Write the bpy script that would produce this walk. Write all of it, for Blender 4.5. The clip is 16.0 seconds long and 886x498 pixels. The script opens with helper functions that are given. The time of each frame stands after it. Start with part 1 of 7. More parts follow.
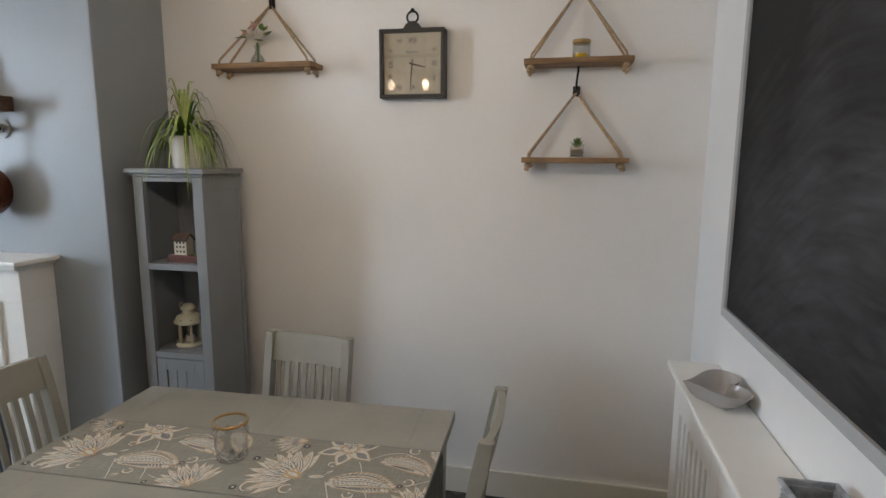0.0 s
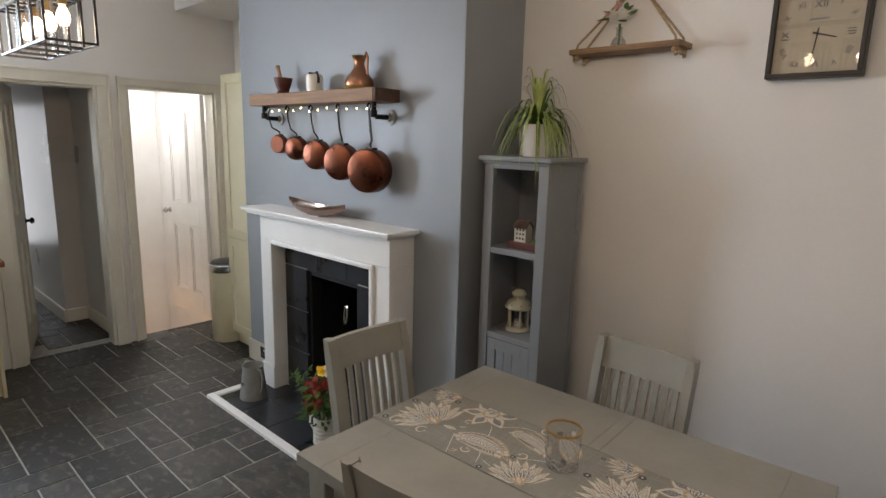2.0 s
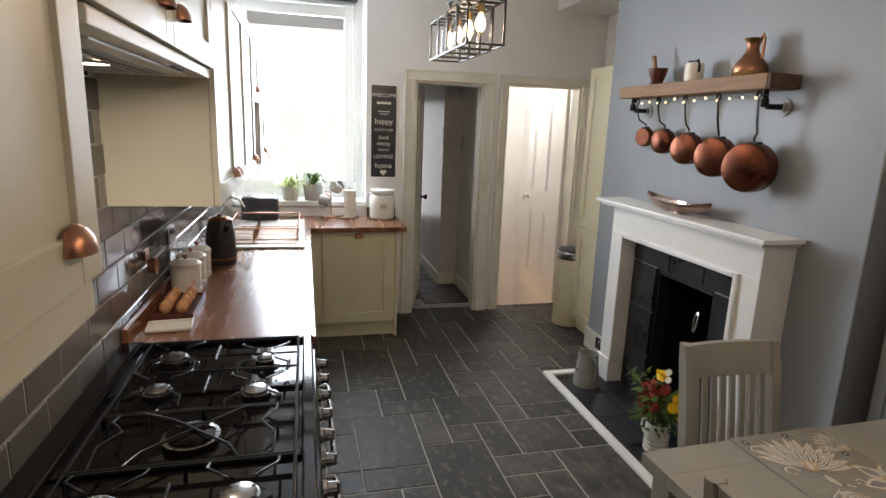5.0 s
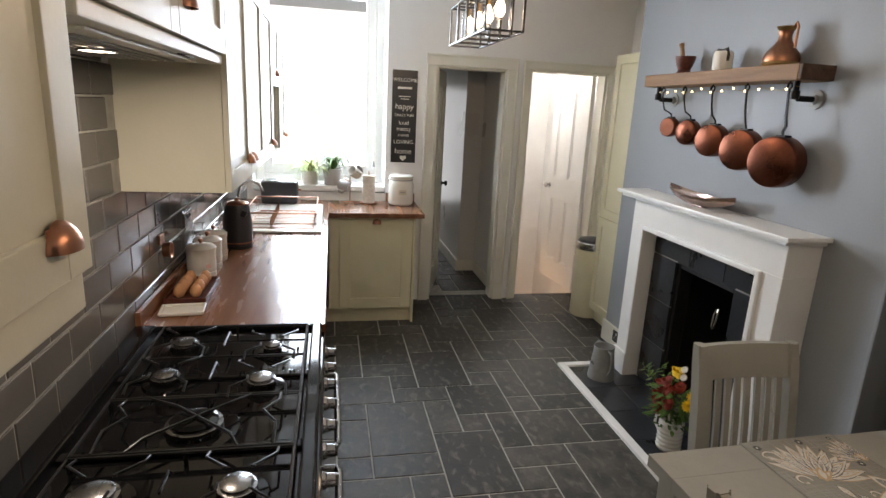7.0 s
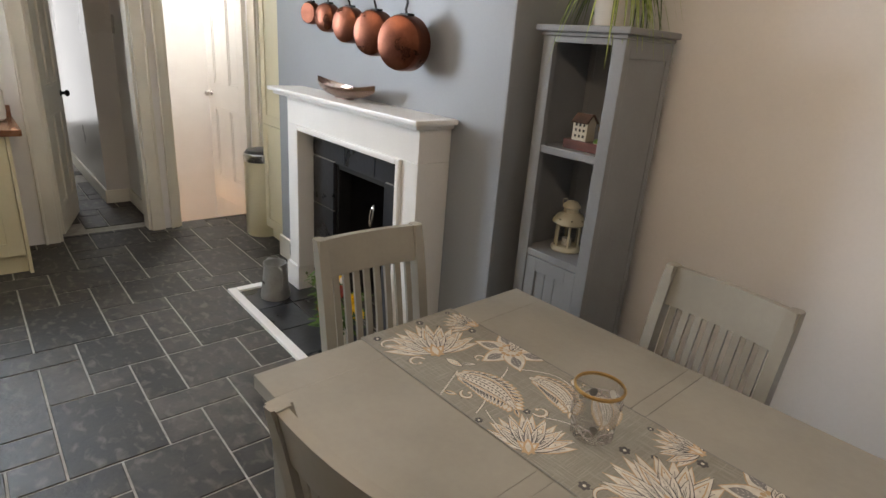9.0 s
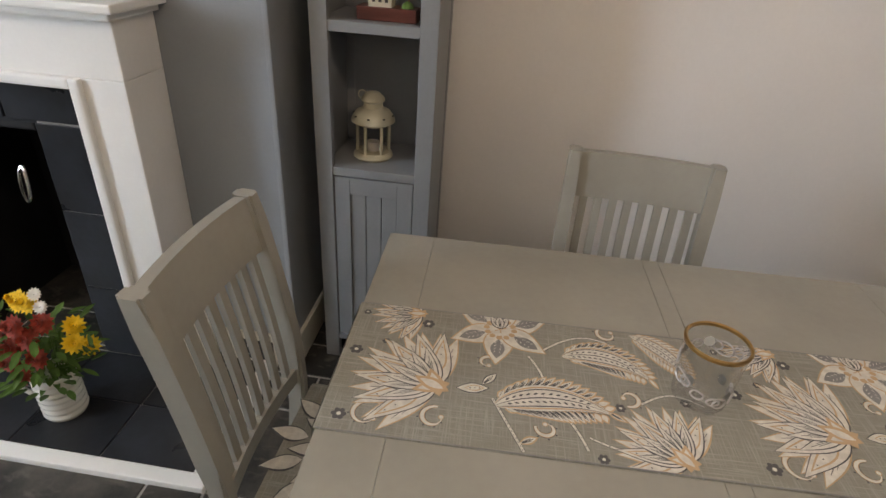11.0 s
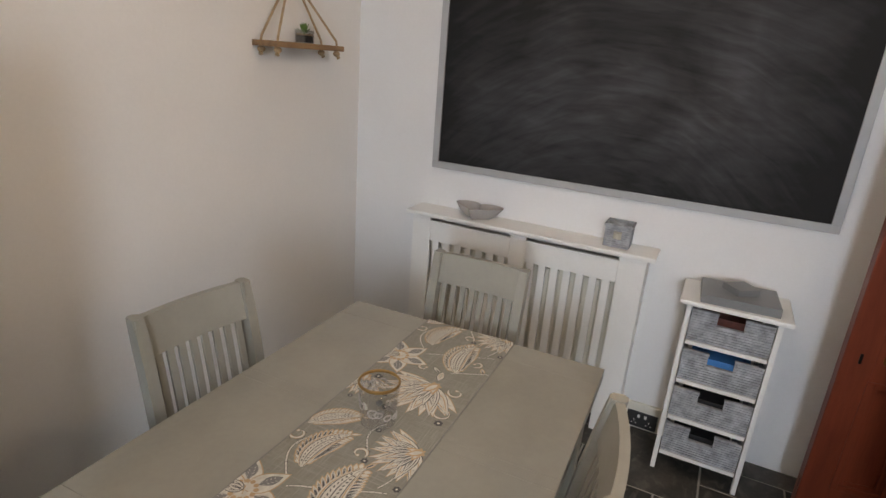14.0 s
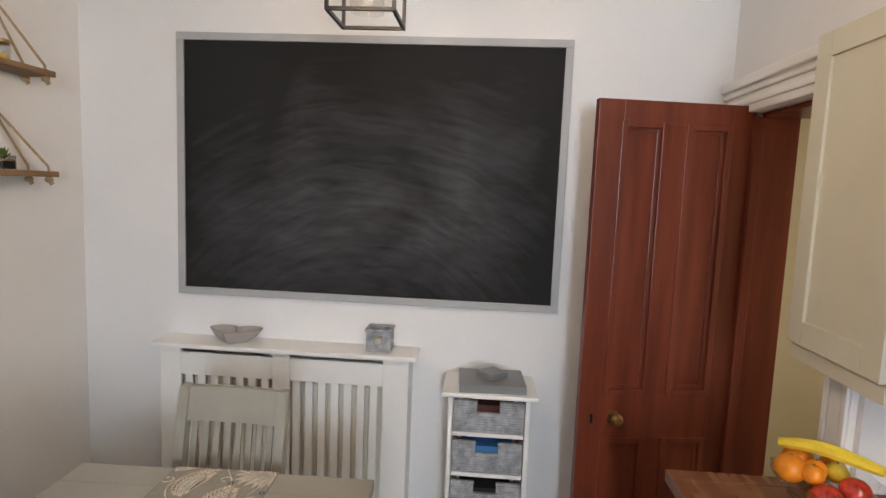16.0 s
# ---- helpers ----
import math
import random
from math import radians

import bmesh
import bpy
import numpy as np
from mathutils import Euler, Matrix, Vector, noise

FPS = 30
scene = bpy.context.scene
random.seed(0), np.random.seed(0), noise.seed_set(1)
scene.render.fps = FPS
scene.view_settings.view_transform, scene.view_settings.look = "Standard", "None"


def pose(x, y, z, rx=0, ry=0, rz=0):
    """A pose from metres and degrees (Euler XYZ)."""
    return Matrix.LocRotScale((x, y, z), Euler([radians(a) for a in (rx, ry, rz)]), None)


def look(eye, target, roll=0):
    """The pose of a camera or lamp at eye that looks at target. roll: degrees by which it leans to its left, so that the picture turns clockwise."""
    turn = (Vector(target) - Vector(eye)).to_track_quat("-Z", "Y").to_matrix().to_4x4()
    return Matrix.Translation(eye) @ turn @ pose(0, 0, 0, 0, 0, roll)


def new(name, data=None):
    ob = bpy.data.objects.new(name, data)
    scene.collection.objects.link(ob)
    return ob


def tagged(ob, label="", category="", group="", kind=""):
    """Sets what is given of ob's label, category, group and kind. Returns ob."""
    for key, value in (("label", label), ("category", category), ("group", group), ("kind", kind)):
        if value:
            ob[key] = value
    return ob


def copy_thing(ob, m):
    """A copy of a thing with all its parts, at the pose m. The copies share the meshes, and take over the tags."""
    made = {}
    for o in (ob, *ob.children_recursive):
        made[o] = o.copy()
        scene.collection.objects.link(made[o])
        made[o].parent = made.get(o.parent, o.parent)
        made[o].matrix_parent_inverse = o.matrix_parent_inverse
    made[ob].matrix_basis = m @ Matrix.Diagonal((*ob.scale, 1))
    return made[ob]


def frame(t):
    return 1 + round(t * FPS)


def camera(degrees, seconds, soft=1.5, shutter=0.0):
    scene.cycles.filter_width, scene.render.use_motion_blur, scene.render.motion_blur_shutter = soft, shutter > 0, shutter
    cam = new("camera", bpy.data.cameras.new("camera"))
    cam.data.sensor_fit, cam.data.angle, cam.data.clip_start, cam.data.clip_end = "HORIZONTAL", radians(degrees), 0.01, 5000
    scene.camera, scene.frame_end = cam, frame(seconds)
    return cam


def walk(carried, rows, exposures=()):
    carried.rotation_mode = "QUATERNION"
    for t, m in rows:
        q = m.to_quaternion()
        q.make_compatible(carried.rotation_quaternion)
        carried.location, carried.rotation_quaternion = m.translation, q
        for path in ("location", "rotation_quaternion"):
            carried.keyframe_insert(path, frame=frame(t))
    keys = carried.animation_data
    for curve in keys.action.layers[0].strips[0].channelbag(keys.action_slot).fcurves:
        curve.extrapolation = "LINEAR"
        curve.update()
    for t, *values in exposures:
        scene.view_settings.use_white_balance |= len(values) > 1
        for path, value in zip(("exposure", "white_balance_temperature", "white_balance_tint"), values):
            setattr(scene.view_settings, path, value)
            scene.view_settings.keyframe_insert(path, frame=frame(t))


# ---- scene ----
cam = camera(76.5, 16.0)
PATH = [
    (0, (0.733, 0.584, 1.707), (0.325, 2.516, 1.393), 0.3),
    (0.5, (0.624, 0.68, 1.714), (0.03, 2.56, 1.383), 1.2),
    (1, (0.566, 0.692, 1.721), (-0.259, 2.48, 1.372), 1.7),
    (1.5, (0.532, 0.689, 1.723), (-0.567, 2.319, 1.358), 1.6),
    (2, (0.506, 0.679, 1.722), (-0.821, 2.127, 1.345), 1.5),
    (2.5, (0.471, 0.648, 1.707), (-1.032, 1.911, 1.328), 1.6),
    (3, (0.448, 0.617, 1.698), (-1.192, 1.695, 1.314), 1.8),
    (3.5, (0.442, 0.621, 1.693), (-1.291, 1.539, 1.3), 2.0),
    (4, (0.442, 0.597, 1.699), (-1.344, 1.399, 1.291), 2.1),
    (4.5, (0.44, 0.59, 1.698), (-1.412, 1.222, 1.281), 2.1),
    (5, (0.44, 0.583, 1.698), (-1.456, 1.056, 1.27), 2.1),
    (5.2, (0.445, 0.589, 1.688), (-1.463, 1.005, 1.257), 2.1),
    (7.3, (0.421, 0.651, 1.728), (-1.475, 1.053, 1.233), 3.2),
    (7.5, (0.428, 0.668, 1.731), (-1.439, 1.204, 1.258), 4.1),
    (8, (0.403, 0.77, 1.697), (-1.31, 1.708, 1.267), 5.6),
    (8.5, (0.355, 0.982, 1.602), (-1.2, 2.152, 1.138), 5.6),
    (9, (0.296, 1.105, 1.558), (-1.122, 2.34, 0.878), 4.4),
    (9.5, (0.149, 1.171, 1.511), (-1.071, 2.484, 0.623), 2.6),
    (9.7, (0.049, 1.175, 1.486), (-1.048, 2.575, 0.571), 1.7),
    (11.8, (-0.983, 1.332, 1.491), (-0.474, 2.967, 0.457), 6.5),
    (12, (-1.043, 1.347, 1.525), (-0.357, 2.901, 0.469), 6.6),
    (12.5, (-1.124, 1.436, 1.51), (-0.076, 2.807, 0.5), 6.7),
    (13, (-1.214, 1.454, 1.556), (0.119, 2.593, 0.595), 7.0),
    (13.5, (-1.294, 1.423, 1.637), (0.252, 2.371, 0.793), 5.9),
    (14, (-1.327, 1.384, 1.702), (0.381, 2.202, 1.06), 4.4),
    (14.5, (-1.331, 1.338, 1.732), (0.491, 2.034, 1.289), 3.2),
    (15, (-1.321, 1.311, 1.734), (0.582, 1.84, 1.419), 2.6),
    (15.5, (-1.304, 1.289, 1.719), (0.654, 1.613, 1.467), 2.4),
    (16, (-1.306, 1.274, 1.714), (0.678, 1.414, 1.499), 2.3),
]
walk(cam, [(t, look(eye, target, roll)) for t, eye, target, roll in PATH],
     [(0, -0.26, 6700, 12), (0.5, -0.46, 6950, 14), (1.5, -0.42, 7150, 16), (3.5, -0.46, 7150, 17), (5, -0.50, 7550, 17), (7.5, -0.38, 7450, 17), (8.5, -0.24, 7500, 16), (9.5, -0.07, 7500, 18),
      (12, -0.07, 7250, 17), (14, -0.20, 7300, 17), (16, 0.0, 7350, 17)])

# ---- light ----
world = bpy.data.worlds.new("sky")
scene.world = world
world.use_nodes = True
wn = world.node_tree.nodes
sky = wn.new("ShaderNodeTexSky")
sky.sky_type, sky.sun_disc = "NISHITA", False
sky.sun_elevation, sky.sun_rotation = radians(35), radians(-100)
world.node_tree.links.new(sky.outputs[0], wn["Background"].inputs[0])
wn["Background"].inputs[1].default_value = 0.12


def lamp(name, kind, m, energy, color, **settings):
    data = bpy.data.lights.new(name, kind)
    data.energy, data.color = energy, color
    if "size" in settings:
        data.shape, data.size, data.size_y = "RECTANGLE", settings["size"], settings["size_y"]
    if "radius" in settings:
        data.shadow_soft_size = settings["radius"]
    if "angle" in settings:
        data.angle = settings["angle"]
    ob = new(name, data)
    ob.matrix_world = m
    return ob


lamp("sun", "SUN", look((-8, -3, 6), (-4, 0, 0)), 0.8, (1, 0.95, 0.88), angle=radians(12))
# daylight in the window and passage; hall and stair lamps are added, unseen
lamp("window_daylight", "AREA", look((-4.80, 0.5, 1.85), (0, 1.2, 1.35)), 172, (0.64, 0.81, 1.0), size=1.0, size_y=1.4)
lamp("hall_fill", "AREA", look((0.80, -0.75, 1.4), (0.75, 2.0, 1.2)), 5, (1.0, 0.86, 0.68), size=0.7, size_y=1.7)
lamp("stair_light", "POINT", pose(-5.2, 2.75, 2.2), 42, (0.90, 0.95, 1.0), radius=0.1)
lamp("stair_glow", "POINT", pose(-5.05, 2.65, -0.35), 4, (1.0, 0.55, 0.25), radius=0.1)
lamp("passage_daylight", "AREA", look((-7.4, 1.6, 1.2), (-5.4, 1.75, 0.9)), 9, (0.80, 0.90, 1.0), size=0.7, size_y=1.6)
lamp("hood_light", "AREA", look((-1.0, 0.13, 1.79), (-1.0, 0.13, 0)), 7.0, (1.0, 0.94, 0.84), size=0.06, size_y=0.06)
for lx in (-2.167, -2.359, -2.551, -2.743, -0.55, -0.29, -0.03, 0.23):
    lamp("pendant_glow", "POINT", pose(lx, 1.38 if lx < -1 else 1.61, 2.17 if lx < -1 else 2.26), 3.2 if lx < -1 else 5.5, (1.0, 0.83, 0.65), radius=0.025)


# ---- materials ----
def material(name, color, rough=0.5, metal=0.0, vary=0.10, scale=6.0, fine=90.0, bump=0.04, stretch=(1, 1, 1), second=None, rand=0.0,
             transmission=0.0, emit=0.0, ior=1.45, coat=0.0, rough_vary=0.1):
    """A surface with variation at two scales, a fine relief and, for alike pieces, a random tone."""
    m = bpy.data.materials.new(name)
    m.use_nodes = True
    nt = m.node_tree
    n, link = nt.nodes, nt.links.new
    p = n["Principled BSDF"]
    p.inputs["Metallic"].default_value = metal
    p.inputs["IOR"].default_value = ior
    p.inputs["Transmission Weight"].default_value = transmission
    p.inputs["Coat Weight"].default_value = coat
    if emit:
        p.inputs["Emission Color"].default_value = (*color, 1)
        p.inputs["Emission Strength"].default_value = emit
    co = n.new("ShaderNodeTexCoord")
    mp = n.new("ShaderNodeMapping")
    mp.inputs["Scale"].default_value = stretch
    link(co.outputs["Object"], mp.inputs["Vector"])
    info = n.new("ShaderNodeObjectInfo")
    if rand:
        add = n.new("ShaderNodeVectorMath")
        add.operation = "MULTIPLY_ADD"
        comb = n.new("ShaderNodeCombineXYZ")
        for i in range(3):
            link(info.outputs["Random"], comb.inputs[i])
        add.inputs[1].default_value = (17, 31, 11)
        link(comb.outputs[0], add.inputs[0])
        link(mp.outputs[0], add.inputs[2])
        vec = add.outputs[0]
    else:
        vec = mp.outputs[0]
    n1, n2 = n.new("ShaderNodeTexNoise"), n.new("ShaderNodeTexNoise")
    n1.inputs["Scale"].default_value, n1.inputs["Detail"].default_value = scale, 6
    n2.inputs["Scale"].default_value, n2.inputs["Detail"].default_value = fine, 3
    link(vec, n1.inputs["Vector"])
    link(vec, n2.inputs["Vector"])
    mix = n.new("ShaderNodeMath")
    mix.operation = "MULTIPLY_ADD"
    mix.inputs[1].default_value = 0.35
    link(n2.outputs[0], mix.inputs[0])
    half = n.new("ShaderNodeMath")
    half.operation = "MULTIPLY_ADD"
    half.inputs[1].default_value, half.inputs[2].default_value = 1.3, -0.32
    link(n1.outputs[0], half.inputs[0])
    link(half.outputs[0], mix.inputs[2])
    ramp = n.new("ShaderNodeValToRGB")
    lo = second or tuple(c * (1 - vary * 1.6) for c in color)
    hi = color if second else tuple(min(1, c * (1 + vary)) for c in color)
    ramp.color_ramp.elements[0].position, ramp.color_ramp.elements[1].position = 0.25, 0.75
    ramp.color_ramp.elements[0].color, ramp.color_ramp.elements[1].color = (*lo, 1), (*hi, 1)
    link(mix.outputs[0], ramp.inputs[0])
    col = ramp.outputs[0]
    if rand:
        hsv = n.new("ShaderNodeHueSaturation")
        rng = n.new("ShaderNodeMapRange")
        rng.inputs["To Min"].default_value, rng.inputs["To Max"].default_value = 1 - rand, 1 + rand
        link(info.outputs["Random"], rng.inputs["Value"])
        link(rng.outputs[0], hsv.inputs["Value"])
        link(col, hsv.inputs["Color"])
        col = hsv.outputs[0]
    link(col, p.inputs["Base Color"])
    rr = n.new("ShaderNodeMapRange")
    rr.inputs["To Min"].default_value, rr.inputs["To Max"].default_value = max(0.02, rough - rough_vary), min(1, rough + rough_vary)
    link(n1.outputs[0], rr.inputs["Value"])
    link(rr.outputs[0], p.inputs["Roughness"])
    if bump:
        b = n.new("ShaderNodeBump")
        b.inputs["Strength"].default_value, b.inputs["Distance"].default_value = min(1, bump * 5), 0.004
        link(mix.outputs[0], b.inputs["Height"])
        link(b.outputs[0], p.inputs["Normal"])
    return m


def glass(name, color=(1, 1, 1), rough=0.02, seen=0.9):
    """Thin clear glass: mostly see-through, with gloss by its angle."""
    m = bpy.data.materials.new(name)
    m.use_nodes = True
    n, link = m.node_tree.nodes, m.node_tree.links.new
    n.remove(n["Principled BSDF"])
    tr, gl, fr, mx = (n.new("ShaderNode" + k) for k in ("BsdfTransparent", "BsdfGlossy", "LayerWeight", "MixShader"))
    tr.inputs[0].default_value = (*(c * seen for c in color), 1)
    gl.inputs["Roughness"].default_value = rough
    fr.inputs[0].default_value = 0.22
    pw = n.new("ShaderNodeMath")
    pw.operation = "MULTIPLY_ADD"
    pw.inputs[1].default_value, pw.inputs[2].default_value = 0.55, 0.04
    link(fr.outputs["Facing"], pw.inputs[0])
    link(pw.outputs[0], mx.inputs[0])
    link(tr.outputs[0], mx.inputs[1])
    link(gl.outputs[0], mx.inputs[2])
    link(mx.outputs[0], n["Material Output"].inputs[0])
    return m


def chalk_smears(m):
    """Wiped chalk: arcs of an arm's sweep, clouded, on a near-black board."""
    n, link = m.node_tree.nodes, m.node_tree.links.new

    def maths(op, a, b=None, c=None):
        node = n.new("ShaderNodeMath")
        node.operation = op
        for i, v in enumerate((a, b, c)):
            if v is None:
                continue
            if isinstance(v, (int, float)):
                node.inputs[i].default_value = v
            else:
                link(v, node.inputs[i])
        return node.outputs[0]

    def noise(vec, scale, detail, distortion):
        node = n.new("ShaderNodeTexNoise")
        node.inputs["Scale"].default_value, node.inputs["Detail"].default_value, node.inputs["Distortion"].default_value = scale, detail, distortion
        link(vec, node.inputs["Vector"])
        return node.outputs[0]

    co, sep, arc = n.new("ShaderNodeTexCoord"), n.new("ShaderNodeSeparateXYZ"), n.new("ShaderNodeCombineXYZ")
    link(co.outputs["Object"], sep.inputs[0])
    wob = noise(co.outputs["Object"], 1.7, 2, 0.0)
    y, z = maths("SUBTRACT", sep.outputs[1], 1.85), maths("SUBTRACT", sep.outputs[2], 0.55)
    r = maths("SQRT", maths("ADD", maths("MULTIPLY", y, y), maths("MULTIPLY", z, z)))
    r = maths("MULTIPLY_ADD", wob, 0.14, r)
    link(maths("MULTIPLY", r, 7.0), arc.inputs[0])
    link(maths("MULTIPLY", maths("ARCTAN2", z, y), 0.9), arc.inputs[1])
    streaks = noise(arc.outputs[0], 4.2, 12, 0.5)
    cloud = noise(co.outputs["Object"], 1.9, 5, 0.8)
    mp = n.new("ShaderNodeMapping")
    mp.inputs["Scale"].default_value = (1, 1.3, 5.5)
    link(co.outputs["Object"], mp.inputs["Vector"])
    wipes = noise(mp.outputs[0], 3.2, 13, 1.1)
    lower = maths("SUBTRACT", 1.0, maths("MULTIPLY", maths("ABSOLUTE", maths("SUBTRACT", sep.outputs[2], 1.58)), 1.25))
    side = maths("SUBTRACT", 1.0, maths("POWER", maths("MULTIPLY", maths("ABSOLUTE", y), 1.05), 4.0))
    where = maths("MAXIMUM", maths("MULTIPLY", lower, side), 0.0)
    marks = maths("ADD", maths("MULTIPLY", streaks, 0.62), maths("MULTIPLY", wipes, 0.38))
    tone = maths("MULTIPLY", maths("MULTIPLY", marks, maths("MULTIPLY_ADD", cloud, 1.5, 0.0)), maths("MULTIPLY_ADD", where, 0.75, 0.25))
    ramp = n.new("ShaderNodeValToRGB")
    ramp.color_ramp.elements[0].position, ramp.color_ramp.elements[1].position = 0.15, 0.50
    ramp.color_ramp.elements[0].color, ramp.color_ramp.elements[1].color = (0.009, 0.009, 0.010, 1), (0.064, 0.066, 0.073, 1)
    link(tone, ramp.inputs[0])
    link(ramp.outputs[0], n["Principled BSDF"].inputs["Base Color"])
    return m


def linen_weave(m, base, pale):
    """Slubby threads both ways over a plain ground."""
    n, link = m.node_tree.nodes, m.node_tree.links.new
    co, outs = n.new("ShaderNodeTexCoord"), []
    for stretch in ((14, 420, 1), (420, 14, 1)):
        mp, tex = n.new("ShaderNodeMapping"), n.new("ShaderNodeTexNoise")
        mp.inputs["Scale"].default_value = stretch
        tex.inputs["Scale"].default_value, tex.inputs["Detail"].default_value = 1.0, 3
        link(co.outputs["Object"], mp.inputs["Vector"])
        link(mp.outputs[0], tex.inputs["Vector"])
        outs.append(tex.outputs[0])
    top, ramp = n.new("ShaderNodeMath"), n.new("ShaderNodeValToRGB")
    top.operation = "MAXIMUM"
    link(outs[0], top.inputs[0])
    link(outs[1], top.inputs[1])
    ramp.color_ramp.elements[0].position, ramp.color_ramp.elements[1].position = 0.50, 0.72
    ramp.color_ramp.elements[0].color, ramp.color_ramp.elements[1].color = (*base, 1), (*pale, 1)
    link(top.outputs[0], ramp.inputs[0])
    link(ramp.outputs[0], n["Principled BSDF"].inputs["Base Color"])


def scuffs(m, pale, amount):
    """Pale flecks and scratches over a riven stone."""
    n, link = m.node_tree.nodes, m.node_tree.links.new
    p = n["Principled BSDF"]
    old = p.inputs["Base Color"].links[0].from_socket
    co, geo, add = n.new("ShaderNodeTexCoord"), n.new("ShaderNodeNewGeometry"), n.new("ShaderNodeMapping")
    tex, ramp, mix = n.new("ShaderNodeTexNoise"), n.new("ShaderNodeValToRGB"), n.new("ShaderNodeMix")
    add.inputs["Scale"].default_value = (1, 1.6, 1)
    link(geo.outputs["Position"], add.inputs["Vector"])
    link(add.outputs[0], tex.inputs["Vector"])
    tex.inputs["Scale"].default_value, tex.inputs["Detail"].default_value, tex.inputs["Distortion"].default_value = 14.0, 13, 0.5
    ramp.color_ramp.elements[0].position, ramp.color_ramp.elements[1].position = 0.53, 0.70
    ramp.color_ramp.elements[0].color, ramp.color_ramp.elements[1].color = (0, 0, 0, 1), (amount, amount, amount, 1)
    link(tex.outputs[0], ramp.inputs[0])
    mix.data_type = "RGBA"
    link(ramp.outputs[0], mix.inputs[0])
    link(old, mix.inputs[6])
    mix.inputs[7].default_value = (*pale, 1)
    link(mix.outputs[2], p.inputs["Base Color"])


M_WALL = material("warm_white_wall_paint", (0.81, 0.79, 0.765), 0.75, vary=0.03, scale=1.2, bump=0.05)
M_WALL_E = material("pale_grey_wall_paint", (0.80, 0.80, 0.80), 0.6, vary=0.03, scale=1.4, bump=0.05)
M_BLUE = material("grey_blue_breast_paint", (0.305, 0.33, 0.352), 0.45, vary=0.04, scale=1.5, bump=0.06)
M_WHITE = material("white_gloss_paint", (0.85, 0.845, 0.82), 0.35, vary=0.03, scale=3)
M_CREAM_PAINT = material("cream_gloss_paint", (0.74, 0.71, 0.62), 0.4, vary=0.04, scale=3)
M_CEIL = material("ceiling_paint", (0.75, 0.75, 0.74), 0.8, vary=0.03)
M_CREAM = material("cream_cabinet_paint", (0.72, 0.665, 0.47), 0.38, vary=0.03, scale=4)
M_IVORY = material("ivory_cabinet_paint", (0.62, 0.595, 0.48), 0.38, vary=0.03, scale=4)
M_SAGE = material("grey_sage_furniture_paint", (0.325, 0.315, 0.275), 0.36, vary=0.06, scale=5, fine=60, bump=0.05)
M_GREY = material("mid_grey_furniture_paint", (0.24, 0.25, 0.26), 0.42, vary=0.06, scale=5, bump=0.04)
M_SLATE = material("riven_slate_tile", (0.058, 0.052, 0.044), 0.53, vary=0.3, scale=9, fine=60, bump=0.16, second=(0.014, 0.014, 0.014), rand=0.55, rough_vary=0.18)
scuffs(M_SLATE, (0.15, 0.137, 0.112), 0.62)
M_GROUT = material("pale_grout", (0.38, 0.365, 0.33), 0.85, vary=0.15, scale=20, bump=0.1)
M_PASSAGE = material("warm_grey_passage_paint", (0.58, 0.565, 0.54), 0.30, vary=0.04, scale=1.5, bump=0.06)
M_HEARTH = material("dark_hearth_slate", (0.030, 0.034, 0.042), 0.30, vary=0.3, scale=6, fine=40, bump=0.1, second=(0.017, 0.018, 0.020), rand=0.15)
M_SOOT = material("black_iron", (0.012, 0.012, 0.013), 0.55, vary=0.3, bump=0.08)
M_WOODTOP = material("walnut_worktop", (0.25, 0.11, 0.055), 0.26, vary=0.2, scale=2.5, fine=30, bump=0.008, stretch=(1, 7, 7), second=(0.16, 0.066, 0.034))
M_OAK = material("rustic_oak", (0.33, 0.19, 0.095), 0.6, vary=0.2, scale=3, fine=30, bump=0.12, stretch=(1, 12, 12), second=(0.22, 0.115, 0.055))
M_OAK_END = material("dark_oak_end", (0.10, 0.055, 0.035), 0.6, vary=0.3, scale=18, bump=0.1)
M_PINE = material("driftwood_board", (0.33, 0.20, 0.10), 0.65, vary=0.2, scale=5, fine=30, bump=0.15, stretch=(1, 10, 10), second=(0.16, 0.085, 0.04))
M_DOOR = material("red_brown_pine", (0.205, 0.045, 0.022), 0.32, vary=0.2, scale=1.8, fine=26, bump=0.03, stretch=(9, 9, 0.7), second=(0.115, 0.023, 0.012))
M_CHALK = material("worn_blackboard", (0.040, 0.041, 0.043), 0.80, vary=0.3, scale=2.2, fine=9, bump=0.01, second=(0.012, 0.012, 0.013))
chalk_smears(M_CHALK)
M_BOARDFRAME = material("grey_board_frame", (0.42, 0.43, 0.44), 0.5, vary=0.05)
M_TILE = material("taupe_glazed_tile", (0.115, 0.108, 0.10), 0.12, vary=0.08, scale=3, bump=0.01, rand=0.07, rough_vary=0.05)
M_BLACK = material("black_enamel", (0.006, 0.006, 0.0065), 0.06, vary=0.2, bump=0.0, ior=1.30, rough_vary=0.03)
M_BLACKMETAL = material("black_iron_bar", (0.008, 0.008, 0.008), 0.34, vary=0.3, bump=0.06, ior=1.32)
M_CHROME = material("brushed_steel", (0.62, 0.61, 0.60), 0.22, 1.0, vary=0.05, bump=0.01)
M_DARKSTEEL = material("dark_steel", (0.30, 0.295, 0.29), 0.25, 1.0, vary=0.1, bump=0.01)
M_COPPER = material("worn_copper", (0.21, 0.072, 0.043), 0.30, 1.0, vary=0.22, scale=9, fine=70, bump=0.02, second=(0.12, 0.040, 0.024))
